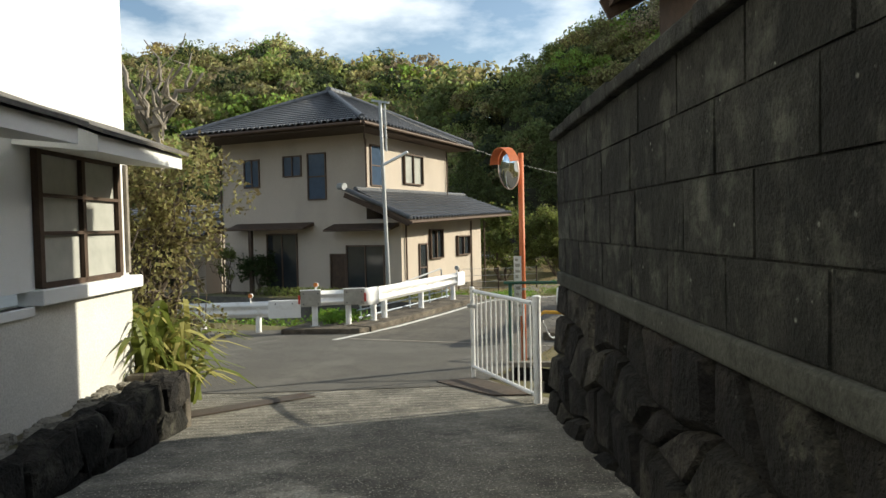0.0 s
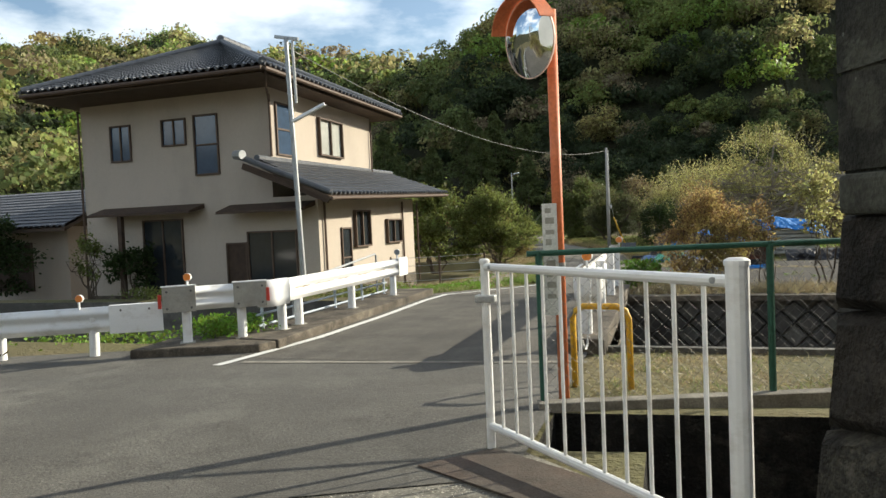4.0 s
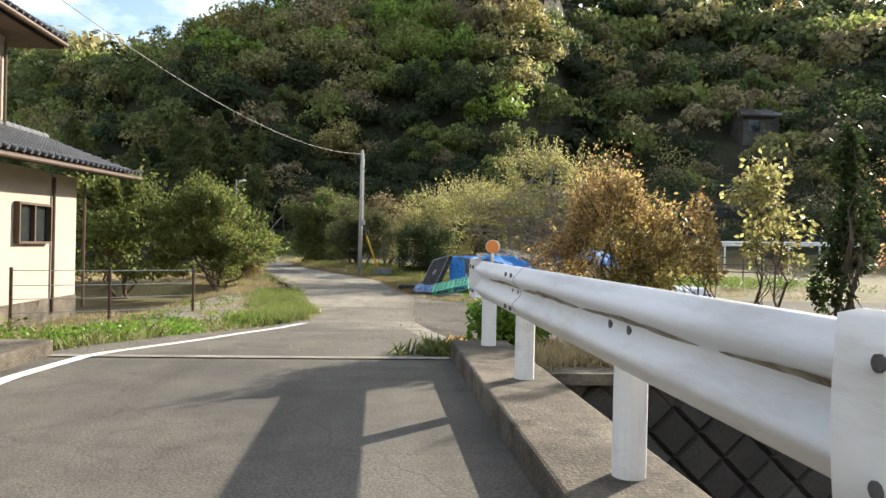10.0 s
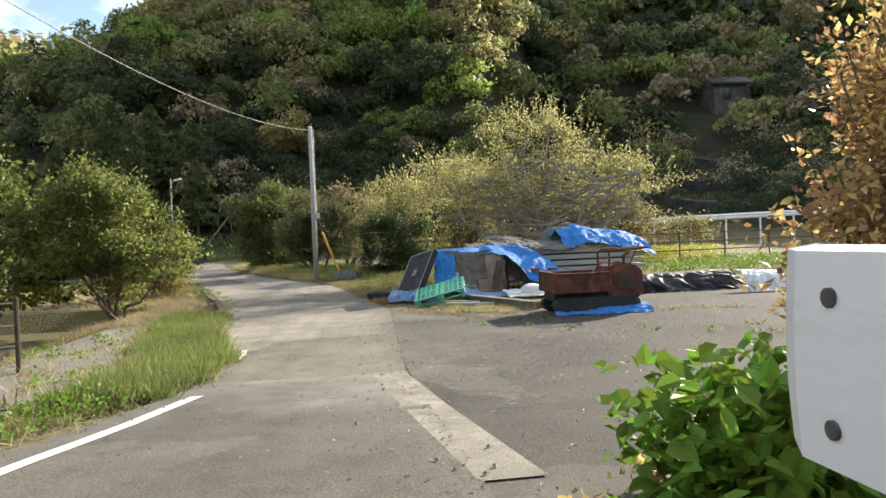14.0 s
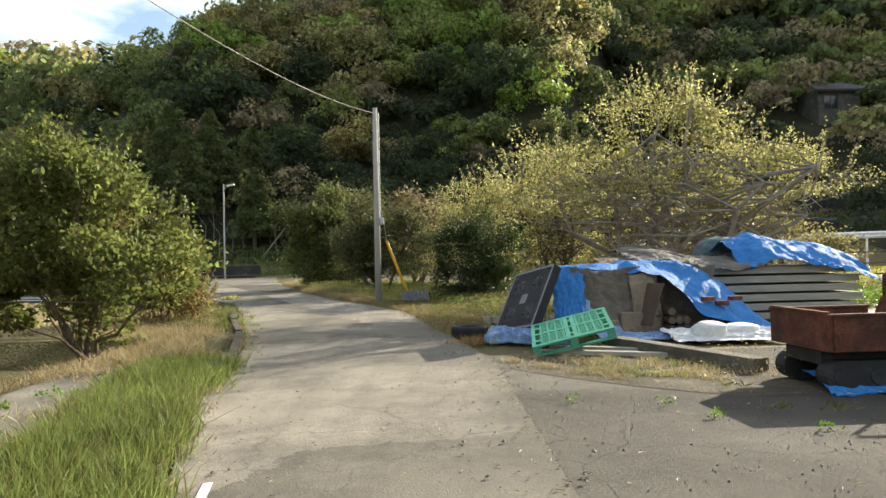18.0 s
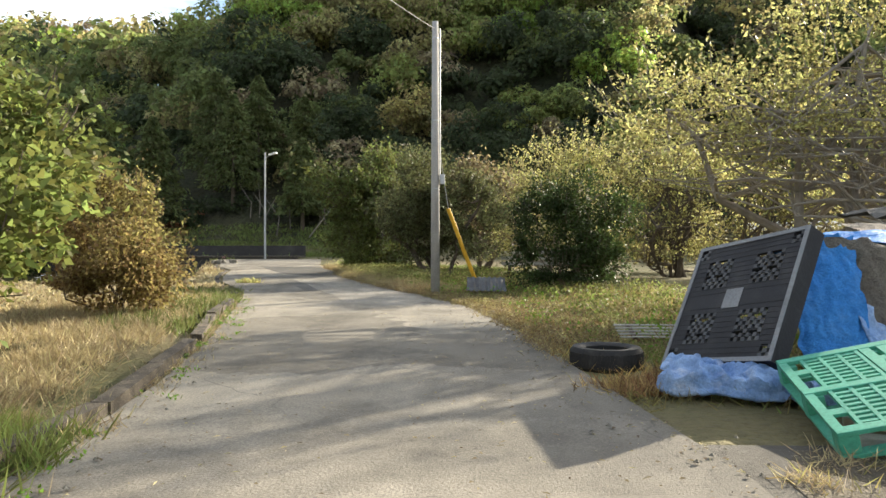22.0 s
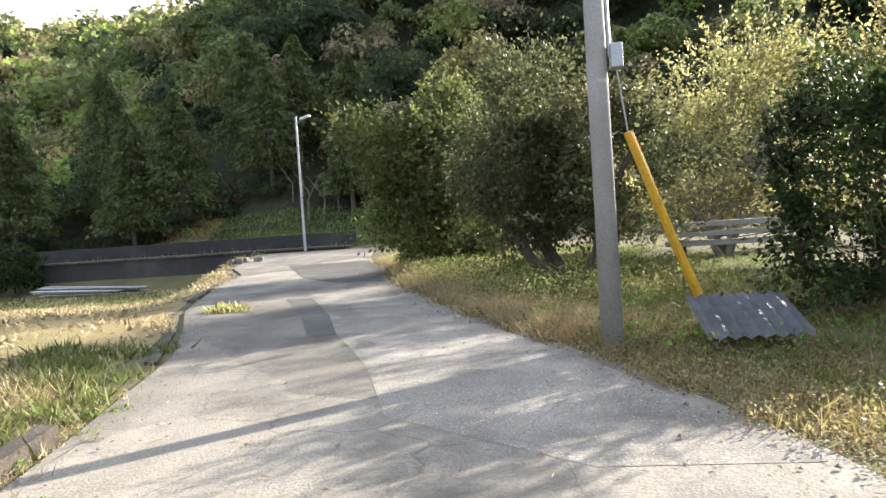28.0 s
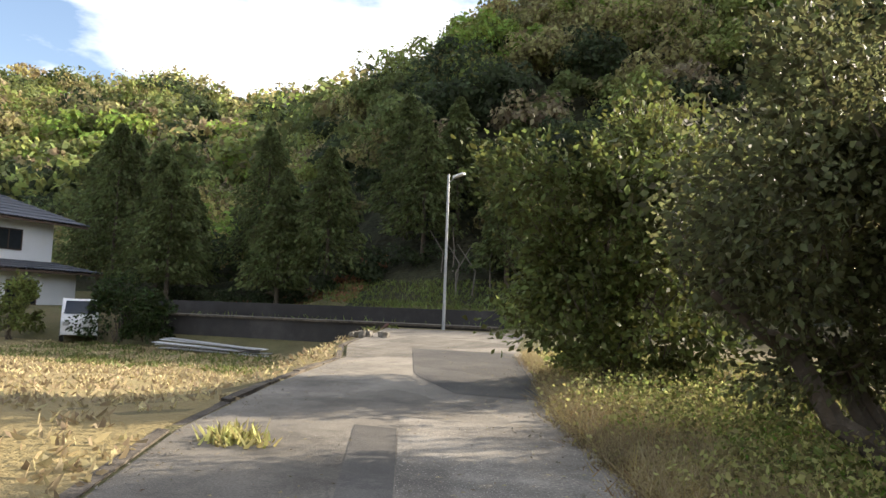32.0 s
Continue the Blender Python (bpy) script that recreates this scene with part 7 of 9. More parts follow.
# ---- the heap beside the road ----
def pallet(name, label, m, material, holes):
    t = new(name)
    t.matrix_world = m
    tagged(t, label, "pallet")
    L, T = 1.1, 0.14
    if holes:
        n = 33
        g, lattice = Mesh(), {}
        c = L / n
        for i in range(n):
            for j in range(n):
                u, v = abs(i - 16), abs(j - 16)
                grille = (3.2 < u < 11.6 and 3.2 < v < 11.6) or (12.6 < u < 15.6 and 12.6 < v < 15.6)
                open_cell = (i + j) % 2 == 1 or (i % 4 == 1 and j % 4 == 3)
                if not (grille and open_cell):
                    (lattice.setdefault((i > 16, j > 16, u > 12), Mesh()) if grille else g).box(i * c - L / 2, (i + 1) * c - L / 2, j * c - L / 2, (j + 1) * c - L / 2, T - 0.025, T + 0.003 * grille)
        part("deck", g, material, t)
        for key in sorted(lattice):
            part("lattice", lattice[key], SHEET_METAL, t, "scuffed grey lattice")
        for k in range(24):
            if not 10 < k < 13:
                v = -0.52 + k * 0.0452
                part("deck_rib", Mesh().box(-0.51, 0.51, v - 0.004, v + 0.004, T, T + 0.0025), material, t)
        part("pad", Mesh().box(-0.085, 0.085, -0.085, 0.085, T, T + 0.004), GREY_PAD, t, "pale grey square pad")
        h = L / 2
        for x0, x1, y0, y1 in ((-h, h, -h, -h + 0.035), (-h, h, h - 0.035, h), (-h, -h + 0.035, -h + 0.035, h - 0.035), (h - 0.035, h, -h + 0.035, h - 0.035)):
            part("edge", Mesh().box(x0, x1, y0, y1, 0, T - 0.026), material, t)
            part("rim", Mesh().box(x0, x1, y0, y1, T + 0.001, T + 0.009), GREY_PAD, t, "scuffed grey rim")
        for q in (-0.27, 0.0, 0.27):
            part("rib", Mesh().box(-h + 0.036, h - 0.036, q - 0.01, q + 0.01, 0.0, T - 0.026), material, t)
    else:
        for u in (-0.5, 0.0, 0.5):
            for v in (-0.5, 0.0, 0.5):
                part("block", Mesh().box(u - 0.05, u + 0.05, v - 0.05, v + 0.05, 0.022, T - 0.022), material, t, bevel=0.006)
            part("runner", Mesh().box(u - 0.05, u + 0.05, -0.55, 0.55, 0.0, 0.02), material, t, bevel=0.004)
        for v in (-0.52, 0.0, 0.52):
            part("deck_board", Mesh().box(-0.55, 0.55, v - 0.035, v + 0.035, T - 0.022, T + 0.004), material, t, bevel=0.004)
            part("bottom_board", Mesh().box(-0.55, 0.55, v - 0.035, v + 0.035, -0.006, 0.018), material, t)
        for u in (-0.525, 0.525):
            part("edge_bar", Mesh().box(u - 0.025, u + 0.025, -0.55, 0.55, T - 0.024, T + 0.001), material, t)
        for u in (-0.05, 0.05):
            part("centre_board", Mesh().box(u - 0.03, u + 0.03, -0.485, 0.485, T - 0.022, T + 0.002), material, t)
        for v in (-0.3, 0.3):
            for u0, u1 in ((-0.5, -0.42), (-0.02, 0.02), (0.42, 0.5)):
                part("bridge_bar", Mesh().box(u0, u1, v - 0.035, v + 0.035, T - 0.02, T - 0.001), material, t)
        for s in (-1, 1):
            for u in (0.1, 0.205, 0.31, 0.415):
                part("cross_rib", Mesh().box(s * u - 0.011, s * u + 0.011, -0.485, 0.485, T - 0.02, T), material, t)
            for k in range(18):
                v = -0.455 + k * 0.0535
                if abs(v) > 0.05:
                    part("slat", Mesh().box(min(s * 0.1, s * 0.415), max(s * 0.1, s * 0.415), v - 0.012, v + 0.012, T - 0.018, T - 0.002), material, t)
    return t


def frame_from(o, ux, uy):
    ux, uy = Vector(ux).normalized(), Vector(uy).normalized()
    uz = ux.cross(uy).normalized()
    uy = uz.cross(ux)
    m = Matrix((ux, uy, uz)).transposed().to_4x4()
    m.translation = o
    return m


# black pallet leaning on the heap, green pallet in front of it
def pallet_pose(centre, ux, uy, lift):
    m = frame_from(centre, ux, uy)
    return m @ Matrix.Translation((0, 0, -lift))


pallet("pallet", "black plastic pallet leaning against the covered heap", pallet_pose((-2.832, 35.219, -0.904), (0.41, -0.898, 0.163), (0.411, 0.341, 0.845), 0.14), BLACK_PLASTIC, True)
pallet("pallet", "turquoise-green plastic pallet lying tilted on planks", pallet_pose((-2.452, 33.702, -1.213), (0.951, -0.196, 0.237), (0.159, 0.973, 0.169), 0.14), GREEN_PLASTIC, False)


def drape(name, label, ridge_a, ridge_b, foot_a, foot_b, material, folds, amp, n=64, m=36, belly=0.12, seed=0.0):
    """A sheet hanging from a ridge line to a foot line in uneven folds."""
    ra, rb, fa, fb = (Vector(p) for p in (ridge_a, ridge_b, foot_a, foot_b))
    g = Mesh()
    out = ((fa + fb) / 2 - (ra + rb) / 2)
    out.z = 0
    out.normalize()
    for s in (0, 1):
        for i in range(n + 1):
            u = i / n
            for j in range(m + 1):
                v = j / m
                p = ra.lerp(rb, u).lerp(fa.lerp(fb, u), v)
                w1 = noise.noise(Vector((u * 3 + seed, v * 2.2, 1.7)))
                f = (1 - 2 * abs(noise.noise(Vector((u * folds * 1.5 + w1 * 1.4 + seed, v * 1.3 + u * 1.6, 0))))) * amp * (0.5 + v)
                f += (0.5 - abs(noise.noise(Vector((u * folds * 4 + seed + w1, v * 5 - u * 3, 3.1))))) * amp * 0.9
                p = p + out * (f + belly * math.sin(math.pi * v)) + Vector((0, 0, belly * 1.3 * math.sin(math.pi * min(1, v * 1.2)) + noise.noise(Vector((u * 13, v * 11, seed))) * 0.03 - 0.008 * s))
                g.v.append(tuple(p))
    k = (n + 1) * (m + 1)
    for i in range(n):
        for j in range(m):
            q = i * (m + 1) + j
            g.f.append((q, q + 1, q + m + 2, q + m + 1))
            g.f.append((k + q, k + q + m + 1, k + q + m + 2, k + q + 1))
    sheet = part(name, g, material, smooth=True)
    for i in range(4, n, 12):
        p = Vector(g.v[i * (m + 1) + m - 1])
        ring = Mesh()
        ring.tube([p + Vector((0.018 * math.cos(a), 0.018 * math.sin(a), 0.006)) for a in np.linspace(0, 6.0, 9)], 0.005, 5)
        part("eyelet", ring, GREY_STEEL, sheet, "small metal eyelet")
    return tagged(sheet, label, "tarp")


def sheet(name, label, shape, material, amp, freq, seed, n=56, m=40, thick=0.006, rope=False):
    """A creased sheet over a given shape: ridged folds at three scales, the finest as small crumples."""
    g = Mesh()
    for s in (0, 1):
        for i in range(n + 1):
            for j in range(m + 1):
                p = Vector(shape(i / n, j / m))
                q = p * freq + Vector((seed, seed * 0.7, 0))
                warp = noise.noise(q * 0.7) * 1.3
                d = (0.45 - abs(noise.noise(Vector((q.x * 1.1 + q.y * 0.8 + warp, q.y * 0.35, q.z * 0.5))))) * 1.4
                d += (0.4 - abs(noise.noise(Vector((q.x * 1.9 - q.y * 1.3, q.z * 1.7 + warp, q.y))))) * 0.7
                d += noise.noise(q * 4.3) * 0.28
                lift = max(0.0, d + 0.25) * amp * (0.55 if p.z > -1.5 else 0.2)
                g.v.append((p.x + noise.noise(q * 1.7) * amp * 0.4, p.y - lift * 0.6 + thick * 0.5 * s, p.z + lift - thick * s))
    k = (n + 1) * (m + 1)
    for i in range(n):
        for j in range(m):
            q = i * (m + 1) + j
            g.f.append((q, q + 1, q + m + 2, q + m + 1))
            g.f.append((k + q, k + q + m + 1, k + q + m + 2, k + q + 1))
    ob = part(name, g, material, smooth=True)
    if rope:
        for i in range(3, n, 9):
            p = Vector(g.v[i * (m + 1) + m - 1])
            ring = Mesh().tube([p + Vector((0.018 * math.cos(a), 0.018 * math.sin(a), 0.008)) for a in np.linspace(0, 6.0, 9)], 0.005, 5)
            part("eyelet", ring, GREY_STEEL, ob, "small metal eyelet")
    return tagged(ob, label, "tarp" if name == "tarp" else "sheet")


def bundle(name, label, c, r, material, seed):
    """A slumped stuffed bag or bundle with creases."""
    g = Mesh()
    n, m = 30, 16
    for k in range(m + 1):
        a = math.pi * k / m
        for i in range(n):
            b = 2 * math.pi * i / n
            p = Vector((math.sin(a) * math.cos(b), math.sin(a) * math.sin(b), -math.cos(a)))
            q = Vector([math.copysign(abs(w) ** 0.7, w) for w in p])
            d = 1 + 0.16 * noise.noise(p * 2.1 + Vector((seed, 0, 0))) + 0.1 * (0.4 - abs(noise.noise(p * 4.2 + Vector((0, seed, 0)))))
            g.v.append((c[0] + r[0] * q.x * d, c[1] + r[1] * q.y * d, c[2] + r[2] * q.z * (1 + 0.1 * noise.noise(p * 1.5 + Vector((0, 0, seed))))))
    g.f = [(k * n + i, k * n + (i + 1) % n, (k + 1) * n + (i + 1) % n, (k + 1) * n + i) for k in range(m) for i in range(n)]
    return tagged(part(name, g, material, smooth=True), label, "bundle")


def heap():
    zg = -1.57
    sheet("cloth", "grey-brown cloth hanging in folds over the rubbish", lambda u, v: (-2.0 + 1.15 * u, 35.5 - 0.3 * v - 0.12 * math.sin(u * 3.1), -0.52 - 1.02 * v), CLOTH_GREY, 0.16, 2.6, 41.0)
    sheet("cardboard_sheet", "buckled tan cardboard leaning in the heap", lambda u, v: (-1.1 + 0.5 * u + 0.04 * v, 35.28 - 0.22 * v + 0.1 * u * u, -0.56 - 0.98 * v), CARDBOARD, 0.06, 2.2, 44.0)
    sheet("cloth", "dark cloth sagging at the back of the heap", lambda u, v: (-0.8 + 1.3 * u, 35.75 - 0.2 * v, -0.5 - 1.05 * v), GREY_TARP, 0.14, 3.0, 47.0)
    t = thing("board_stack", "stack of long pale weathered boards beside the road", "board stack")
    for k in range(6):
        part("board", Mesh().box(-0.3 + rng.uniform(-0.15, 0.15), 3.5 + rng.uniform(-0.1, 0.1), 36.3, 37.9, zg + 0.12 + k * 0.165, zg + 0.245 + k * 0.165), PLANK, t, bevel=0.01)
    for x in (0.2, 1.6, 3.0):
        part("bearer", Mesh().box(x, x + 0.1, 36.32, 37.9, zg - 0.02, zg + 0.12), DARK_WOOD, t)
    top_x, top_z = (-2.2, -1.0, -0.1, 0.4, 0.85, 1.25), (-0.46, -0.38, -0.4, -0.55, -0.95, -1.4)
    edge_x, edge_y = (-2.2, -1.2, -0.6, -0.3, 0.0, 0.6, 1.3), (35.6, 35.36, 35.22, 35.1, 34.86, 34.72, 34.7)

    def over_heap(u, v):
        x = -2.2 + 3.45 * u
        y = 36.55 + (interp(x, edge_x, edge_y) - 36.55) * v
        z = interp(x, top_x, top_z) - max(0.0, 35.75 - y) * interp(x, (-2.2, -0.6, -0.1, 0.5, 1.3), (0.3, 0.4, 0.95, 0.8, 0.1)) - max(0.0, y - 36.1) * 0.35
        return x, y, max(z, -1.545)
    sheet("tarp", "wrinkled bright blue tarp pulled over the heap", over_heap, BLUE_TARP, 0.09, 1.9, 2.0, rope=True)

    def over_boards(u, v):
        x, y = 1.3 + 2.5 * u, 37.9 - 1.75 * v
        z = interp(u, (0, 0.2, 0.45, 0.8, 1), (-0.1, 0.06, -0.04, -0.2, -0.4)) - 1.0 * max(0.0, v - 0.45) ** 1.3 - 0.9 * max(0.0, 0.4 - v) ** 1.4
        return x, y, z
    sheet("tarp", "crumpled blue tarp heaped on top of the boards", over_boards, BLUE_TARP, 0.14, 2.2, 5.0)
    sheet("tarp", "stiff dark grey tarp lying crumpled over the boards", lambda u, v: (-0.75 + 2.5 * u, 37.7 - 1.55 * v, -0.2 + 0.07 * math.sin(u * 7) - 0.24 * v ** 2 - 0.12 * u), GREY_TARP, 0.15, 2.4, 9.0)
    sheet("cloth", "tan cloth folded along the top of the heap", lambda u, v: (-1.3 + 1.1 * u, 36.6 - 0.5 * v, -0.3 - 0.12 * v), CLOTH_GREY, 0.05, 3.0, 14.0)
    sheet("tarp", "torn blue tarp hanging behind the black pallet", lambda u, v: (-2.3 + 0.5 * u - 0.05 * v, 35.55 - 0.45 * v - 0.1 * u, -0.45 - 1.0 * v), BLUE_TARP, 0.09, 5.0, 3.0)
    sheet("tarp", "slack blue tarp fold beside the cloth bundle", lambda u, v: (-1.95 + 0.55 * u + 0.1 * v, 35.4 - 0.45 * v, -0.72 - 0.35 * u - 0.7 * v + 0.25 * u * v), FADED_TARP, 0.08, 4.0, 23.0)
    def bunched(u, v):
        a = math.pi * (1.1 * v - 0.05)
        r = 0.085 + 0.04 * math.sin(u * 5.0 + 0.6) * (1 - u) + 0.014 * math.sin(u * 17)
        w = -2.2 * r * math.cos(a)
        return -3.42 + 1.2 * u - 0.46 * w, 34.98 - 0.62 * u - 0.89 * w, -1.56 + 1.35 * r * max(0.0, math.sin(a))
    sheet("tarp", "bunched faded blue tarp on the ground beneath the pallets", bunched, FADED_TARP, 0.2, 5.0, 2.0, n=84, m=44)
    sheet("tarp", "flat strip of blue tarp on the ground before the heap", lambda u, v: (-1.75 + 1.15 * u, 34.95 - 0.05 * u - 0.5 * v, -1.47 - 0.05 * v), FADED_TARP, 0.06, 5.0, 31.0)
    sheet("plastic_sheet", "crumpled white plastic sheet on the ground", lambda u, v: (-0.8 + 1.75 * u, 34.75 - 0.1 * u - 0.7 * v, -1.42 - 0.1 * v), WHITE_SHEET, 0.09, 5.0, 6.0)
    bundle("tarp_bundle", "rolled grey-green tarp humped on the boards", (1.75, 37.9, -0.22), (0.6, 0.32, 0.3), TEAL_TARP, 19.0)
    bundle("plastic_bag", "bunched white plastic bag on the sheet", (-0.18, 34.35, -1.42), (0.24, 0.2, 0.16), WHITE_SHEET, 11.0)
    bundle("plastic_bag", "bunched white plastic bag on the sheet", (0.35, 34.5, -1.44), (0.3, 0.2, 0.13), WHITE_SHEET, 12.0)
    for a, b, w, hh, m_, lab in (((-0.85, 31.55, zg + 0.1), (-1.75, 34.0, zg + 0.1), 0.22, 0.14, BEAM_WOOD, "long weathered beam lying on the ground"), ((-2.9, 33.5, zg + 0.05), (-1.3, 32.8, zg + 0.05), 0.12, 0.06, PLANK, "grey board under the green pallet"),
                                ((-2.7, 33.9, zg + 0.05), (-1.2, 33.2, zg + 0.05), 0.12, 0.06, PLANK, "grey board under the green pallet"), ((-1.0, 35.1, -1.35), (-0.75, 35.2, -0.7), 0.6, 0.03, SOFFIT, "plywood sheet leaning on the heap")):
        tagged(part("plank", Mesh().bar(a, b, w, hh), m_, bevel=0.008), lab, "plank")
    for k in range(7):
        tagged(part("firewood", Mesh().tube([(-0.55 + 0.12 * (k % 3), 34.85, -1.42 + 0.14 * (k // 3)), (-0.5 + 0.12 * (k % 3), 35.5, -1.42 + 0.14 * (k // 3))], 0.06, 8), BARK), "split firewood log stacked under the tarp", "firewood", "firewood under the tarp")
    y = thing("tyre", "worn black car tyre lying in the grass", "tyre", (-3.65, 35.95, zg))
    g = Mesh()
    n, k = 32, 10
    prof = [(0.19, 0.02), (0.22, 0.0), (0.29, 0.0), (0.31, 0.03), (0.315, 0.09), (0.31, 0.16), (0.29, 0.19), (0.22, 0.19), (0.19, 0.17), (0.2, 0.09)]
    for i in range(n):
        a = 2 * math.pi * i / n
        for r, z in prof:
            g.v.append((r * math.cos(a), r * math.sin(a), z))
    rings = {"tread": (3, 4, 5), "sidewall": (6, 7), "bead": (8, 9, 0), "lower_sidewall": (1, 2)}
    for nm, js in rings.items():
        q = Mesh()
        q.v = list(g.v)
        for i in range(n):
            for j in js:
                i2, j2 = (i + 1) % n, (j + 1) % k
                q.f.append((i * k + j, i2 * k + j, i2 * k + j2, i * k + j2))
        used = sorted({v for f in q.f for v in f})
        at = {v: i for i, v in enumerate(used)}
        q.v, q.f = [q.v[v] for v in used], [tuple(at[v] for v in f) for f in q.f]
        part(nm, q, RUBBER, y, smooth=True)
    for i in range(0, n * 2):
        a = math.pi * i / n
        part("tread_block", Mesh().bar((0.312 * math.cos(a), 0.312 * math.sin(a), 0.05), (0.312 * math.cos(a + 0.05), 0.312 * math.sin(a + 0.05), 0.15), 0.016, 0.012, (math.cos(a), math.sin(a), 0)), RUBBER, y)
    # rusty cart
    c = thing("cart", "rusty iron carrier with shallow box body", "cart", (-0.35, 30.75, -1.55))
    part("box_floor", Mesh().box(-0.5, 0.45, -0.46, 0.46, 0.38, 0.41), RUST, c)
    for x0, x1, y0, y1, z1 in ((-0.55, 0.5, -0.5, -0.47, 0.7), (-0.55, 0.5, 0.47, 0.5, 0.7), (-0.55, -0.52, -0.47, 0.47, 0.72)):
        panel = part("side_panel", Mesh().box(x0, x1, y0, y1, 0.38, z1), RUST, c, bevel=0.006)
        part("rim", Mesh().box(x0 - 0.012, x1 + 0.012, y0 - 0.012, y1 + 0.012, z1, z1 + 0.03), RUST, panel, bevel=0.006)
        if x1 - x0 > 0.5:
            for xr in (-0.5, 0.0, 0.44):
                part("rib", Mesh().box(xr, xr + 0.04, y0 - 0.012, y1 + 0.012, 0.38, z1), RUST, panel)
    g = Mesh()
    prof = [(0.5, 0.3), (0.5, 0.66), (0.56, 0.8), (0.68, 0.84), (1.0, 0.8), (1.12, 0.7), (1.15, 0.3)]
    g.v = [(x, y, z) for y in (-0.34, 0.34) for x, z in prof]
    n = len(prof)
    g.f = [tuple(range(n)), tuple(reversed(range(n, 2 * n)))] + [(i, (i + 1) % n, n + (i + 1) % n, n + i) for i in range(n)]
    hood = part("engine_hood", g, RUST, c, bevel=0.02)
    part("louvre_plate", Mesh().box(0.66, 0.98, -0.352, -0.342, 0.42, 0.66), DARK_WOOD, hood, "dark slotted plate")
    part("filler_cap", Mesh().tube([(0.8, 0, 0.82), (0.8, 0, 0.88)], 0.06, 12), RUST, hood)
    part("exhaust", Mesh().tube([(1.02, 0.2, 0.75), (1.02, 0.2, 0.98), (1.12, 0.2, 1.02)], 0.03, 8), RUST, hood)
    part("chassis", Mesh().box(-0.5, 1.1, -0.3, 0.3, 0.24, 0.37), BLACK_PLASTIC, c)
    for y in (-0.36, 0.36):
        g = Mesh()
        loop = [(-0.4 + 0.14 * math.cos(a_), 0.15 + 0.14 * math.sin(a_)) for a_ in np.linspace(math.pi / 2, 1.5 * math.pi, 9)] + [(0.9 + 0.14 * math.cos(a_), 0.15 + 0.14 * math.sin(a_)) for a_ in np.linspace(-math.pi / 2, math.pi / 2, 9)]
        n = len(loop)
        g.v = [(x, y + w, z) for w in (-0.09, 0.09) for x, z in loop]
        g.f = [tuple(reversed(range(n))), tuple(range(n, 2 * n))] + [(i, n + i, n + (i + 1) % n, (i + 1) % n) for i in range(n)]
        tr = part("track", g, RUBBER, c, "black rubber crawler track")
        for x in (-0.4, -0.05, 0.3, 0.6, 0.9):
            part("roller", Mesh().tube([(x, y - 0.1, 0.15), (x, y + 0.1, 0.15)], 0.08, 12), RUBBER, tr)
    part("handlebar", Mesh().tube([(0.55, -0.28, 0.7), (0.55, -0.28, 1.05), (0.62, -0.28, 1.1), (1.3, -0.28, 1.12), (1.36, 0, 1.12), (1.3, 0.28, 1.12), (0.62, 0.28, 1.1), (0.55, 0.28, 1.05), (0.55, 0.28, 0.7)], 0.02, 8), RUST, c)
    part("lever", Mesh().tube([(1.0, -0.1, 0.8), (1.2, -0.1, 1.2)], 0.012, 6), RUST, c)
    drape("tarp", "blue tarp lying crumpled under the rusty carrier", (-0.8, 30.9, -1.42), (0.9, 30.6, -1.42), (-0.9, 30.2, -1.535), (0.8, 30.0, -1.535), BLUE_TARP, 3.0, 0.05, seed=12.0, belly=0.03)
    for k, (x, w, hh) in enumerate(((-1.75, 0.42, 0.3), (-1.3, 0.36, 0.42), (-0.95, 0.3, 0.34))):
        box = tagged(part("cardboard_box", Mesh().box(x, x + w, 35.05, 35.45, zg, zg + hh), CARDBOARD, bevel=0.02), "crushed brown cardboard box under the tarp", "box")
    for k in range(3):
        tagged(part("brick", Mesh().box(0.0 + 0.22 * k, 0.2 + 0.22 * k, 34.95, 35.05, -1.0 - 0.07 * (k % 2), -0.93 - 0.07 * (k % 2)), RUST, bevel=0.006), "reddish timber offcut on the pile", "offcut")


heap()


# ---- retaining wall, ramp and far house beyond the field ----
def far_wall():
    t = thing("wall_retaining", "dark weathered concrete retaining wall beyond the field", "wall", kind="structure")
    a, b = Vector((-30, 67.2, 0)), Vector((-13.2, 67.2, 0))
    part("lower_face", Mesh().box(-31, -14, 67.2, 67.6, -3.0, -0.98), FAR_WALL, t)
    part("lower_cap", Mesh().box(-31, -13.9, 67.1, 68.6, -1.0, -0.92), CONCRETE, t)
    part("upper_face", Mesh().box(-31, -14, 69.0, 69.4, -1.4, -0.35), FAR_WALL, t)


far_wall()


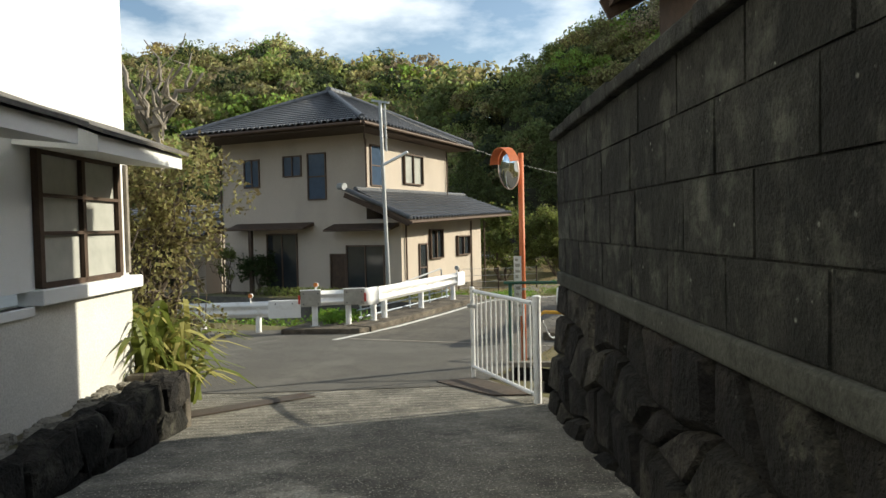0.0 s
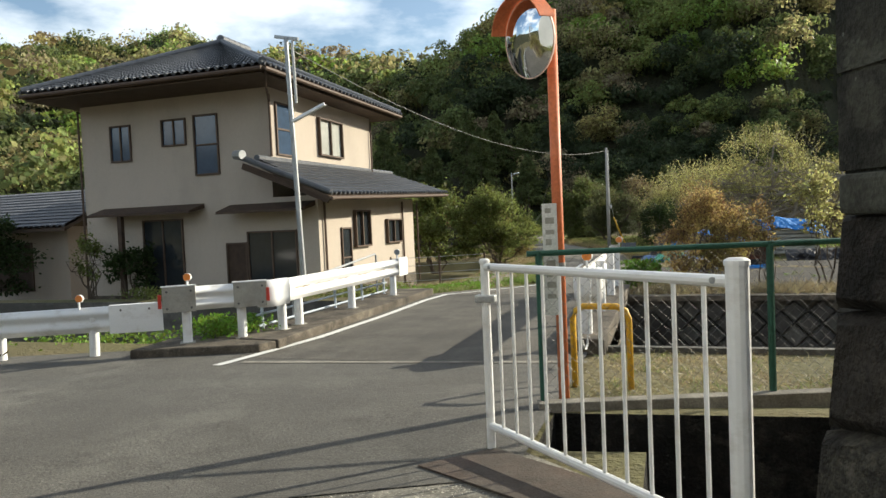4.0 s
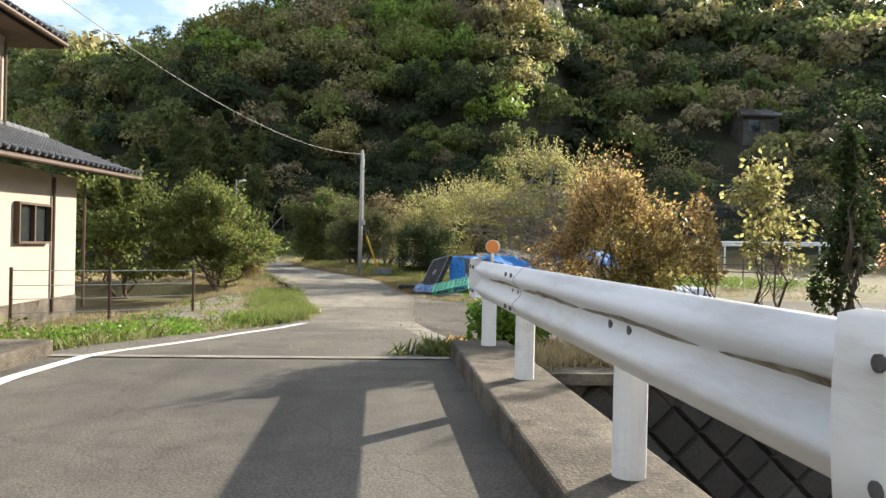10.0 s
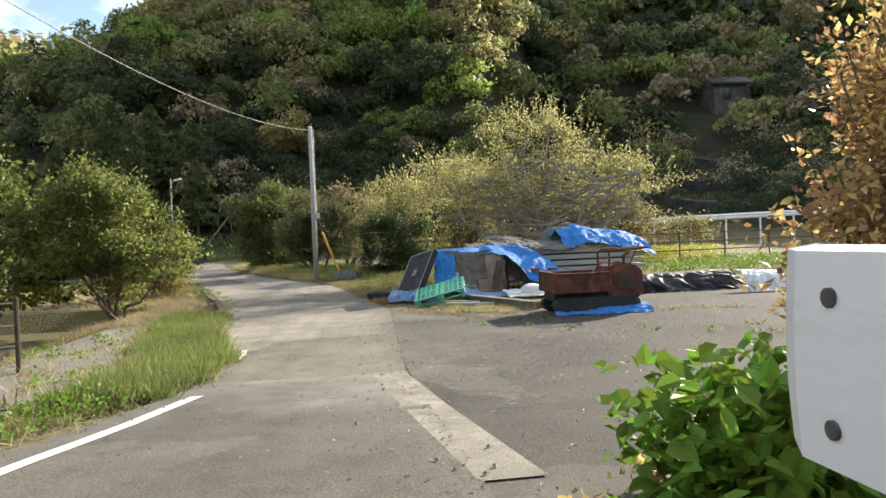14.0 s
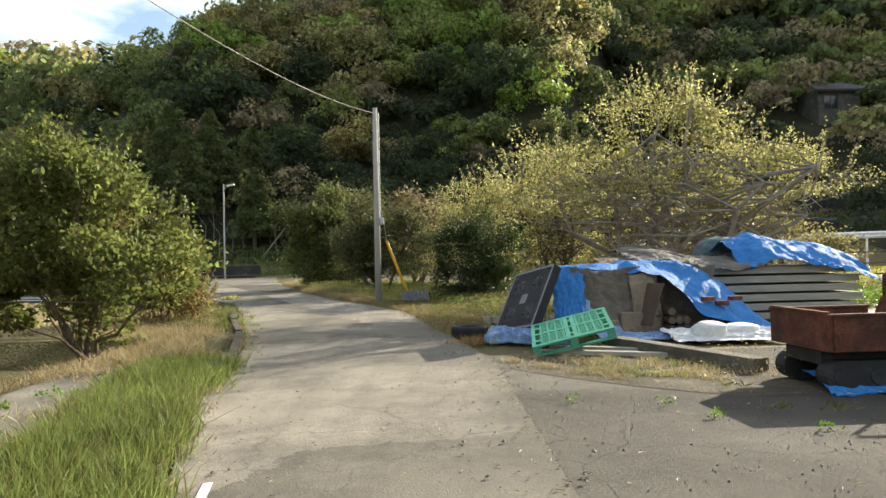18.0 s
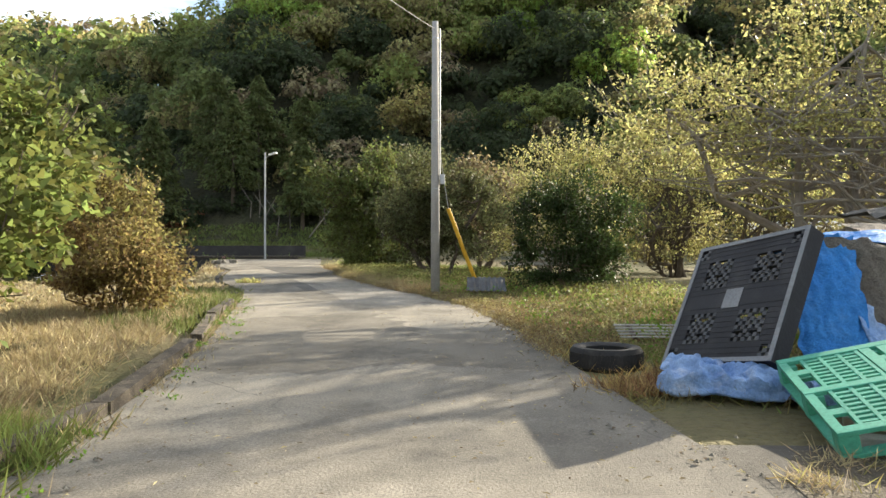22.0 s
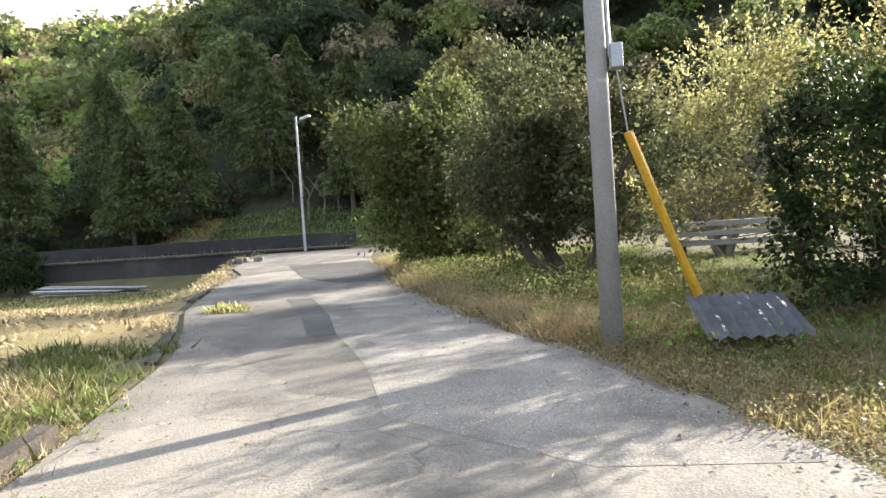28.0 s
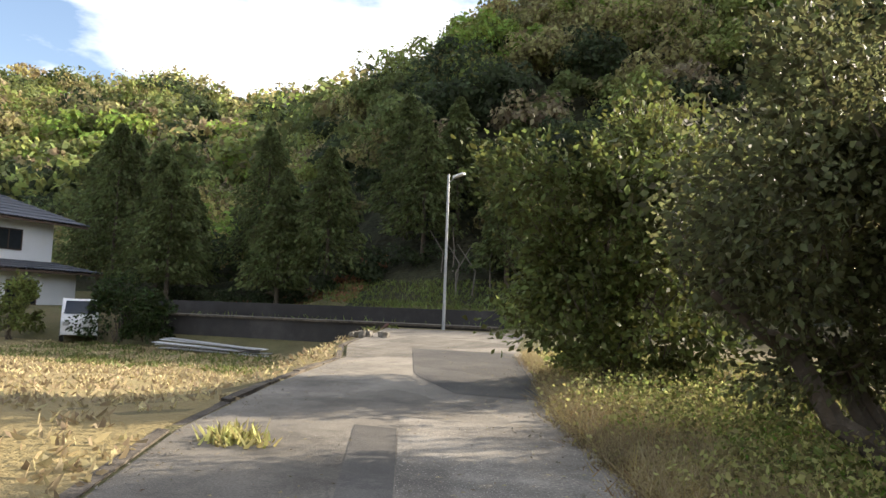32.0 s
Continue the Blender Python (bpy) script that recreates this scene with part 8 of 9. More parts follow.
def far_house():
    h = thing("house", "two-storey house with grey-blue tiled roofs beyond the field", "house")
    x0, x1, y0, y1 = -51, -42.2, 66, 75
    part("wall", Mesh().box(x0, x1, y0, y1, -3.2, 1.2), PLASTER, h)
    part("wall", Mesh().box(x0, x1 - 1.2, y0 + 0.8, y1 - 0.8, 1.2, 4.0), PLASTER, h)
    for (ex, zz, rise, ov) in ((x1, 1.0, 1.2, 1.0), (x1 - 1.2, 3.9, 1.9, 0.9)):
        c = [(x0 - ov, y0 - ov, zz), (ex + ov, y0 - ov, zz), (ex + ov, y1 + ov, zz), (x0 - ov, y1 + ov, zz)]
        xm = (x0 + ex) / 2
        A, B = (xm, y0 + 2.6, zz + rise), (xm, y1 - 2.6, zz + rise)
        tile_roof(h, "roof", c[0], c[1], A, A, courses=8)
        tile_roof(h, "roof", c[1], c[2], B, A, courses=8)
        tile_roof(h, "roof", c[3], c[0], A, B, courses=8)
    for yy in (67.5, 70.5):
        window_unit(h, "window", yy, yy + 1.8, -1.2, 0.4, x1, 'x', GLASS, panes=2)
        window_unit(h, "window", yy, yy + 1.6, 2.2, 3.3, x1 - 1.2, 'x', GLASS, panes=2)


far_house()


# ---- grass, weeds and small things ----
def verge(x_of, y0, y1, d0, d1, n):
    """Places beside an edge line; d0 and d1 are distances out from it."""
    ys = rng.uniform(y0, y1, n)
    ds = rng.uniform(0, 1, n) ** 1.3 * (d1 - d0) + d0
    return [(x_of(y) + d, y, gz(x_of(y) + d, y) - 0.02) for y, d in zip(ys, ds)]


def tufts(pts, per, spread):
    p = np.repeat(np.asarray(pts), per, 0)
    p[:, :2] += rng.normal(0, spread, (len(p), 2))
    return p


def weeds(name, label, pts, per, size, height, material, category="weeds"):
    """Low leafy weeds: clusters of leaves above the ground."""
    p = np.repeat(np.asarray(pts), per, 0)
    off = rng.normal(0, 1, p.shape) * (height * 0.55, height * 0.55, 0)
    off[:, 2] = rng.uniform(0.02, 1, len(p)) * height
    tagged(quads(name, leaves(p + off, np.stack([off[:, 0], off[:, 1], 0 * off[:, 0] + 0.4], 1), size, 0.6), material), label, category, kind="stuff")


def plants():
    L = lambda y: left_edge(y)
    R = lambda y: right_edge(y)
    blades("grass", tufts(verge(L, 25.2, 33.5, -1.0, 0.0, 440), 80, 0.09), 0.25, GRASS_LIGHT, "tall green grass along the road edge", 0.0028, 0.45)
    blades("dry_grass", tufts(verge(L, 25.2, 34, -1.2, 0.1, 420), 18, 0.09), 0.18, STRAW, "dry stems among the green grass", 0.0025, 0.7)
    blades("dry_grass", tufts(verge(L, 32.5, 43.5, -3.2, -0.62, 800), 44, 0.12), 0.2, STRAW, "dry straw-coloured grass bank", 0.0025, 0.7)
    blades("grass", tufts(verge(L, 19.8, 26, -2.6, -0.1, 110), 18, 0.1), 0.16, GRASS_BLADE, "short green grass beside the road", 0.007)
    weeds("weeds", "low leafy green weeds along the road edge", verge(L, 19.8, 25.5, -1.3, -0.12, 75), 40, 0.05, 0.2, WEED_GREEN)
    weeds("weeds", "leafy weeds on the canal bank by the house", [(x, y, gz(x, y)) for x, y in zip(rng.uniform(-16, -9, 160), rng.uniform(18.9, 22.2, 160))], 40, 0.07, 0.3, LEAF_MID)
    weeds("weeds", "leafy weeds growing in the canal", [(x, 14.2 + 0.37 * min(0, x + 7.9) * 0.2, -1.9) for x in rng.uniform(-13, -8.9, 60)], 60, 0.08, 0.75, LEAF_BRIGHT)
    blades("dry_grass", tufts(verge(L, 30.5, 43, -0.25, 0.12, 150), 34, 0.07), 0.1, STRAW, "dry tufts at the foot of the kerb", 0.0022, 0.8)
    weeds("weeds", "small green weeds at the foot of the kerb", verge(L, 30.5, 43, -0.2, 0.3, 60), 30, 0.03, 0.07, WEED_GREEN)
    weeds("weeds", "sparse low weeds on the gravel", verge(L, 24.5, 33, -3.4, -1.0, 70), 26, 0.05, 0.12, WEED_GREEN)
    weeds("crop", "yellow flowering crop beyond the yard fence", [(rng.uniform(6.5, 12), rng.uniform(46.2, 47.5), -1.5) for _ in range(60)], 60, 0.09, 0.7, CROP, "crop")
    weeds("weeds", "green crop rows beyond the yard fence", [(rng.uniform(3, 15), rng.uniform(38.5, 46), -1.53) for _ in range(260)], 40, 0.08, 0.3, LEAF_BRIGHT)
    weeds("weeds", "thin weeds beside the rusty carrier", [(-1.0 + rng.normal(0, 0.12), 31.25 + rng.normal(0, 0.1), -1.56) for _ in range(9)], 22, 0.026, 0.36, LEAF_OLIVE)
    # right side, beyond the heap
    blades("dry_grass", tufts(verge(R, 34.5, 60, 0.0, 5.0, 1200), 28, 0.12), 0.17, LEAF_TURNING, "dry grass under the orchard trees", 0.0022, 0.8)
    blades("grass", tufts(verge(R, 34.5, 60, 0.8, 7.0, 1500), 30, 0.12), 0.14, GRASS_LIGHT, "green grass under the orchard trees", 0.0028, 0.7)
    weeds("weeds", "low leafy weeds along the verge", verge(R, 36.2, 58, 0.25, 3.6, 520), 40, 0.032, 0.17, LEAF_OLIVE)
    weeds("weeds", "bright leafy weeds among the grass", verge(R, 36.5, 52, 0.35, 3.0, 75), 46, 0.042, 0.24, WEED_GREEN)
    weeds("weeds", "dry brown weeds at the foot of the trees", verge(R, 36.5, 58, -0.08, 1.5, 1100), 46, 0.026, 0.13, LEAF_PALE)
    blades("dry_grass", tufts([(x, y, gz(x, y)) for x, y in zip(rng.uniform(-3.8, 13, 300), rng.uniform(34.5, 47, 300)) if x > -1.5 or y > 36.3], 30, 0.2), 0.2, STRAW, "dry grass around the heap", 0.0025, 0.8)
    blades("dry_grass", tufts([(-3.55 + rng.normal(0, 0.16), 34.9 + rng.normal(0, 0.1), -1.57) for _ in range(26)], 60, 0.06), 0.17, LEAF_RUST, "russet dry grass clump beside the tarp", 0.0025, 0.8)
    # tall weeds that hide the foot of the roadside trees
    blades("dry_grass", tufts(verge(R, 44.5, 58, 0.1, 1.1, 420), 80, 0.1), 0.28, STRAW, "tall golden dry grass along the verge", 0.0014, 0.6)
    blades("dry_grass", tufts(verge(R, 44.5, 57, 0.1, 0.9, 130), 46, 0.1), 0.28, LEAF_RUST, "russet dry grass along the verge", 0.0014, 0.6)
    weeds("weeds", "yellowing leafy weeds under the roadside trees", verge(R, 46, 57, 0.3, 2.2, 180), 60, 0.045, 0.4, LEAF_YELLOW)
    weeds("weeds", "leafy green weeds under the roadside trees", verge(R, 46, 56, 0.7, 2.8, 110), 60, 0.05, 0.42, LEAF_MID)
    weeds("weeds", "green weeds behind the corner guardrail", [(rng.uniform(-9.3, -8.35), rng.uniform(13.0, 13.9), -1.06) for _ in range(34)], 46, 0.06, 0.26, WEED_GREEN)
    heap_front = [(rng.uniform(-3.4, -0.9), rng.uniform(31.2, 33.4)) for _ in range(70)]
    heap_front = [(x, y, gz(x, y) + 0.005) for x, y in heap_front if x > -3.4 + max(0.0, 32.4 - y) * 0.9]
    blades("dry_grass", tufts(heap_front[::2], 90, 0.08), 0.13, STRAW, "golden grass clumps in the dirt before the heap", 0.0014, 0.9)
    blades("dry_grass", tufts(heap_front[1::3], 70, 0.1), 0.1, LEAF_TURNING, "russet grass in the dirt before the heap", 0.0014, 1.1)
    blades("grass", tufts(heap_front[::3], 50, 0.08), 0.12, GRASS_LIGHT, "green grass in the dirt before the heap", 0.0016, 0.8)
    # yard: tufts in the cracks
    blades("grass", tufts([(-3.0 + 0.35 * k + rng.normal(0, 0.15), 32.4 - 0.16 * k + rng.normal(0, 0.2), gz(0, 32) + 0.005) for k in range(16)], 90, 0.11), 0.12, STRAW, "dry tufts in the yard's cracks", 0.0022, 0.9)
    blades("grass", tufts([(rng.uniform(-3.4, 6), rng.uniform(21, 32), -1.5) for _ in range(30)], 14, 0.07), 0.08, GRASS_BLADE, "small grass tufts in the asphalt", 0.005, 0.9)
    blades("dry_grass", tufts([(x, y, gz(x, y)) for x, y in zip(rng.uniform(-12, -6.2, 300), rng.uniform(20.5, 31, 300)) if x < left_edge(y) - 0.15], 20, 0.12), 0.18, STRAW, "thin dry grass beside the road", 0.0025, 0.8)
    weeds("weeds", "weeds growing in the yard's cracks", [(-3.2 + 0.5 * k + rng.normal(0, 0.15), 30.2 - 0.42 * k + rng.normal(0, 0.12), gz(0, 28) + 0.01) for k in range(18)], 26, 0.035, 0.07, WEED_GREEN)
    near_bank = [(rng.uniform(-3.2, 1.5), rng.uniform(10.7, 13.1)) for _ in range(170)]
    near_bank = [(x, y, gz(x, y) - 0.02) for x, y in near_bank if y > 10.75 + (x + 3.2) * 0.33]
    blades("dry_grass", tufts(near_bank, 46, 0.12), 0.08, STRAW, "short dry grass behind the mesh fence", 0.0016, 1.1)
    blades("grass", tufts(near_bank[::3], 40, 0.1), 0.09, GRASS_LIGHT, "sparse green grass behind the mesh fence", 0.0016, 0.9)
    # canal's far bank
    blades("dry_grass", tufts([(x, y, gz(x, y)) for x, y in zip(rng.uniform(-3.1, 14, 520), rng.uniform(18.95, 20.0, 520))], 40, 0.1), 0.3, STRAW, "dry grass on the canal bank", 0.003, 0.6)
    blades("grass", tufts([(-3.95 + rng.normal(0, 0.13), 20.05 + rng.normal(0, 0.1), -1.22) for _ in range(14)], 30, 0.06), 0.22, GRASS_BLADE, "green grass clump at the kerb's end", 0.007)
    weeds("weeds", "dry creeping weeds at the kerb's end", [(rng.uniform(-3.7, -2.4), rng.uniform(20.0, 21.6), -1.26) for _ in range(50)], 40, 0.05, 0.1, LEAF_RUST)
    blades("stubble", tufts([(x, y, gz(x, y) - 0.012) for x, y in zip(rng.uniform(-34, -9.6, 4000), rng.uniform(38, 66, 4000)) if x < interp(y, *zip(*FIELD_EDGE)) - 0.05], 9, 0.12), 0.12, STRAW, "short dry stubble of the field", 0.012, 0.8, "stubble")
    blades("grass", tufts([(x, y, gz(x, y) - 0.012) for x, y in zip(rng.uniform(-32, -17, 160), rng.uniform(57, 66, 160))], 26, 0.25), 0.2, GRASS_BLADE, "green grass strip in the field", 0.014, 0.7)
    blades("grass", tufts(verge(L, 38, 45, -1.6, -0.15, 170), 24, 0.1), 0.2, GRASS_BLADE, "green grass beside the kerb", 0.006)
    blades("grass", tufts([(-10.55 + rng.normal(0, 0.12), 47.8 + rng.normal(0, 0.12), gz(-10.5, 47.8) + 0.01) for _ in range(9)], 22, 0.07), 0.16, LEAF_YELLOW, "yellow grass tuft on the road", 0.008)
    blades("grass", tufts([(x, y, gz(x, y) + float(hill(x, y)) - 0.05) for x, y in zip(rng.uniform(-36, -8, 1300), rng.uniform(69.5, 78, 1300))], 26, 0.5), 0.35, GRASS_LIGHT, "green grass bank above the wall", 0.012, 0.5)
    weeds("leaf_litter", "red-brown fallen leaves and dead fern under the cedars", [(x, y, gz(x, y) + float(hill(x, y))) for x, y in zip(rng.uniform(-37, -24, 420), rng.uniform(75.5, 81, 420))], 30, 0.14, 0.25, DEAD_LEAF, "litter")
    # broad-leaved weed by the rail's end
    t = thing("shrub", "bright green broad-leaved shrub at the rail's end", "shrub", (-3.12, 20.75, -1.27))
    g = Mesh()
    for k in range(12):
        limb(g, (rng.uniform(-0.08, 0.08), rng.uniform(-0.08, 0.08), 0), (rng.uniform(-0.3, 0.3), rng.uniform(-0.3, 0.3), rng.uniform(0.25, 0.5)), 0.01, 0.005)
    part("stem", g, BARK, t)
    c_ = rng.normal(0, 1, (2300, 3)) * (0.21, 0.23, 0.15) + (0.03, 0, 0.36)
    c_[:, :2] = np.clip(c_[:, :2], -0.42, 0.42)
    c_[:, 2] = np.clip(c_[:, 2], 0.03, 0.7)
    ob = quads("foliage", broad_leaves(c_, (c_ - (0, 0, 0.1)) * 1.2, 0.085), WEED_GREEN)
    ob.parent = t


def litter():
    """Fallen leaves and grit along the edges of the road and yard."""
    pts = []
    for k in range(5200):
        y = rng.uniform(20, 60)
        a, b = left_edge(y), right_edge(y)
        w = rng.uniform(0, 1) ** 2.4 * (b - a) * 0.45
        x = a + w if rng.uniform() < 0.4 else b - w
        pts.append((x, y, gz(x, y) + 0.024))
    for k in range(1500):
        x, y = rng.uniform(-3.8, 7), rng.uniform(20.5, 33)
        pts.append((x, y, gz(x, y) + 0.02))
    p = np.asarray(pts)
    up = np.stack([rng.normal(0, 1, len(p)), rng.normal(0, 1, len(p)), rng.normal(0, 0.12, len(p))], 1)
    half = len(p) // 2
    for nm, sl, m_, lab, sz in (("fallen_leaf", slice(0, half), LEAF_PALE, "scattered brown fallen leaves along the road edges", 0.035), ("twig_litter", slice(half, None), STRAW, "scattered straw and twigs along the road edges", 0.045)):
        q = p[sl]
        d = up[sl] / np.linalg.norm(up[sl], axis=1, keepdims=True)
        s_ = np.cross(d, (0, 0, 1.0))
        ln = (sz * rng.uniform(0.4, 1.3, len(q)))[:, None]
        wd = ln * (0.5 if nm == "fallen_leaf" else 0.12)
        tagged(quads(nm, np.stack([q - d * ln * 0.5, q + s_ * wd * 0.5 + (0, 0, 0.006), q + d * ln * 0.5, q - s_ * wd * 0.5 + (0, 0, 0.002)], 1), m_), lab, "litter", kind="stuff")
    g = Mesh()
    for k in range(420):
        y = rng.uniform(20, 58)
        x = (left_edge(y) + rng.uniform(0, 0.5) ** 1.5) if k % 2 else (right_edge(y) - rng.uniform(-0.3, 0.6))
        r = rng.uniform(0.006, 0.022)
        c = Vector((x, y, gz(x, y) + 0.018 + r * 0.4))
        g.add([c + Vector(v) * r for v in ((1, 0, 0), (0, 1, 0), (-1, 0.2, 0), (0.1, -1, 0), (0, 0, 0.9))], [(0, 1, 4), (1, 2, 4), (2, 3, 4), (3, 0, 4)])
    tagged(part("grit", g, GRAVEL), "loose grit along the road edges", "grit", kind="stuff")
    g = Mesh()
    for k in range(2600):
        if k % 2:
            x, y = rng.normal(0.2, 1.7), rng.normal(28.3, 1.3)
        else:
            x, y = rng.uniform(-3.6, 8), rng.uniform(21.5, 33.2)
        if x < -3.6 or y > 33.3:
            continue
        r = rng.uniform(0.003, 0.011)
        c = Vector((x, y, gz(x, y) + 0.01 + r * 0.1))
        g.add([c + Vector(v) * r for v in ((1, 0, 0), (0, 1, 0), (-1, 0.2, 0), (0.1, -1, 0), (0, 0, 0.9))], [(0, 1, 4), (1, 2, 4), (2, 3, 4), (3, 0, 4)])
    tagged(part("grit", g, YARD_GRIT), "broken asphalt crumbs on the yard", "grit", kind="stuff")


def verge_things():
    t = thing("slatted_panel", "weathered grey slatted panel lying in the grass", "panel", (-3.1, 37.2, -1.54))
    for k in range(5):
        part("slat", Mesh().box(-0.15, 1.5, -0.05 + 0.085 * k, 0.01 + 0.085 * k, 0.08 + 0.022 * k, 0.095 + 0.022 * k), PLANK, t)
    for x in (0.0, 0.7, 1.35):
        part("batten", Mesh().bar((x, -0.06, 0.07), (x, 0.36, 0.175), 0.04, 0.03), DARK_WOOD, t)
    spots = [(rng.uniform(-3.6, -0.5) - max(0.0, (y - 44)) * 0.42, y) for y in rng.uniform(36.4, 52, 80)]
    weeds("weeds", "tall leafy green weeds in the verge", [(x, y, gz(x, y)) for x, y in spots if x > right_edge(y) + 0.35], 80, 0.05, 0.3, LEAF_MID)
    blades("dry_stalk", tufts([(x + rng.normal(0, 0.5), y, gz(x, y)) for x, y in spots if x > right_edge(y) + 0.7], 14, 0.12), 0.42, LEAF_PALE, "tall dry brown stalks in the verge", 0.0025, 0.35)


litter()
verge_things()
strip("gravel_track", [(23.8, -10.2), (33.5, -10.4)], [(23.8, -7.9), (27, -7.3), (33.5, -8.3)], 0.004, GRAVEL, "pale gravel strip between field and grass", category="gravel")
plants()


def yard_fence():
    t = thing("pipe_fence", "rusty pipe fence beyond the yard", "fence")
    for k in range(7):
        x = 3.2 + k * 2.0
        part("post", Mesh().tube([(x, 45.5, -1.6), (x, 45.5, -0.2)], 0.03, 8), RUST, t)
    for z in (-0.3, -0.65, -1.0):
        part("rail", Mesh().tube([(3.0, 45.5, z), (15.4, 45.5, z)], 0.022, 8), RUST, t)
    r = thing("guardrail", "pale guardrail along the upper road", "guardrail")
    part("beam", sweep([(6, 57, 0.5), (30, 60, 0.9)], W_PROFILE, 1), WHITE_STEEL, r)
    for k in range(10):
        part("post", Mesh().tube([(6.5 + k * 2.5, 57.1 + k * 0.31, -1.5), (6.5 + k * 2.5, 57.1 + k * 0.31, 0.4 + k * 0.04)], 0.06, 8), WHITE_STEEL, r)
    f = thing("wire_fence", "weathered wooden fence posts with wire by the field", "fence")
    pts = [(-8.45, 27.6), (-9.75, 26.6), (-11.2, 25.9)]
    for x, y in pts:
        part("post", Mesh().tube([(x, y, -2.1), (x, y, -0.62)], 0.03, 8), DARK_WOOD, f)
    for z in (-0.68, -0.95, -1.2, -1.45):
        part("wire", Mesh().tube([(*pts[0], z), (*pts[1], z), (*pts[2], z)], 0.008, 5), GREY_STEEL, f)
    drape("plastic_sheet", "black plastic sheeting crumpled beyond the yard", (1.9, 34.9, -1.2), (4.6, 34.7, -1.15), (1.8, 33.9, -1.56), (4.8, 33.6, -1.56), BLACK_PLASTIC, 6.0, 0.16, seed=15.0, belly=0.1)
    drape("plastic_sheet", "crumpled white plastic sheet beyond the yard", (4.3, 33.4, -1.1), (5.1, 33.3, -1.15), (4.2, 32.7, -1.56), (5.3, 32.6, -1.56), WHITE_SHEET, 4.0, 0.1, seed=17.0, belly=0.1)
    c = thing("corrugated_sheet", "corrugated grey sheet lying in the grass", "sheet", (-4.7, 43.85, -1.42))
    g = Mesh()
    for i in range(29):
        for j in (0, 1):
            g.v.append((-0.15 + 0.028 * i, j * 0.75 - 0.25, 0.06 + 0.016 * math.sin(i * 1.57) + 0.24 * j))
    g.f = [(2 * i, 2 * i + 2, 2 * i + 3, 2 * i + 1) for i in range(28)]
    part("sheet", g, SHEET_METAL, c)
    b = thing("bench", "pale stack of timber under the orchard trees", "timber stack", (-3.6, 50.5, -1.45))
    for k in range(3):
        part("plank", Mesh().box(-0.2, 2.2, -0.2, 0.2, 0.45 + 0.16 * k, 0.53 + 0.16 * k), PLANK, b)
    for x in (0.0, 1.9):
        part("leg", Mesh().box(x, x + 0.08, -0.15, 0.15, -0.1, 0.45), DARK_WOOD, b)
    p = thing("sheet_pile", "pile of pale sheets and boards at the foot of the wall", "sheet pile", (-24.2, 65.4, gz(-24.2, 65.4)))
    for k in range(9):
        part("sheet", Mesh().bar((-2.6 + rng.uniform(-0.3, 0.3), rng.uniform(-0.3, 0.3), 0.05 + 0.05 * k), (1.8 + rng.uniform(-0.6, 0.6), rng.uniform(-0.3, 0.3), 0.0 + 0.03 * k), 0.5, 0.02), WHITE_SHEET if k % 2 else GREY_STEEL, p)


yard_fence()


def outbuilding():
    h = thing("house", "small tiled outbuilding beside the beige house", "house")
    x0, x1, y0, y1 = -33, -24.2, 25.5, 31
    part("wall", Mesh().box(x0, x1, y0, y1, -2.4, 0.9), STUCCO, h)
    tile_roof(h, "roof", (x0 - 0.8, y0 - 0.9, 0.85), (x1 + 0.8, y0 - 0.9, 0.85), (x1 + 0.8, 28.2, 2.4), (x0 - 0.8, 28.2, 2.4))
    tile_roof(h, "roof", (x1 + 0.8, y1 + 0.9, 0.85), (x0 - 0.8, y1 + 0.9, 0.85), (x0 - 0.8, 28.2, 2.4), (x1 + 0.8, 28.2, 2.4))
    window_unit(h, "door", -28, -26, -1.5, 0.3, y0, 'y', DARK_WOOD, panes=2)
    k = thing("house", "small hillside house with grey-blue roof, pale walls darkened as if shaded", "house")
    cx, cy = 45.6, 103.4
    z = gz(cx, cy) + float(hill(cx, cy)) + 0.3
    # pale walls get the dark canal wall colour in place of the slope's shade
    part("wall", Mesh().box(cx - 2.5, cx + 2.5, cy - 2, cy + 2, z - 1.6, z + 2.6), CANAL_WALL, k)
    tile_roof(k, "roof", (cx - 3.4, cy - 2.8, z + 2.3), (cx + 3.4, cy - 2.8, z + 2.3), (cx + 2.4, cy, z + 3.6), (cx - 2.4, cy, z + 3.6), courses=6)
    window_unit(k, "window", cx - 1.8, cx - 0.2, z + 0.3, z + 1.8, cy - 2, 'y', GLASS, panes=2)


outbuilding()


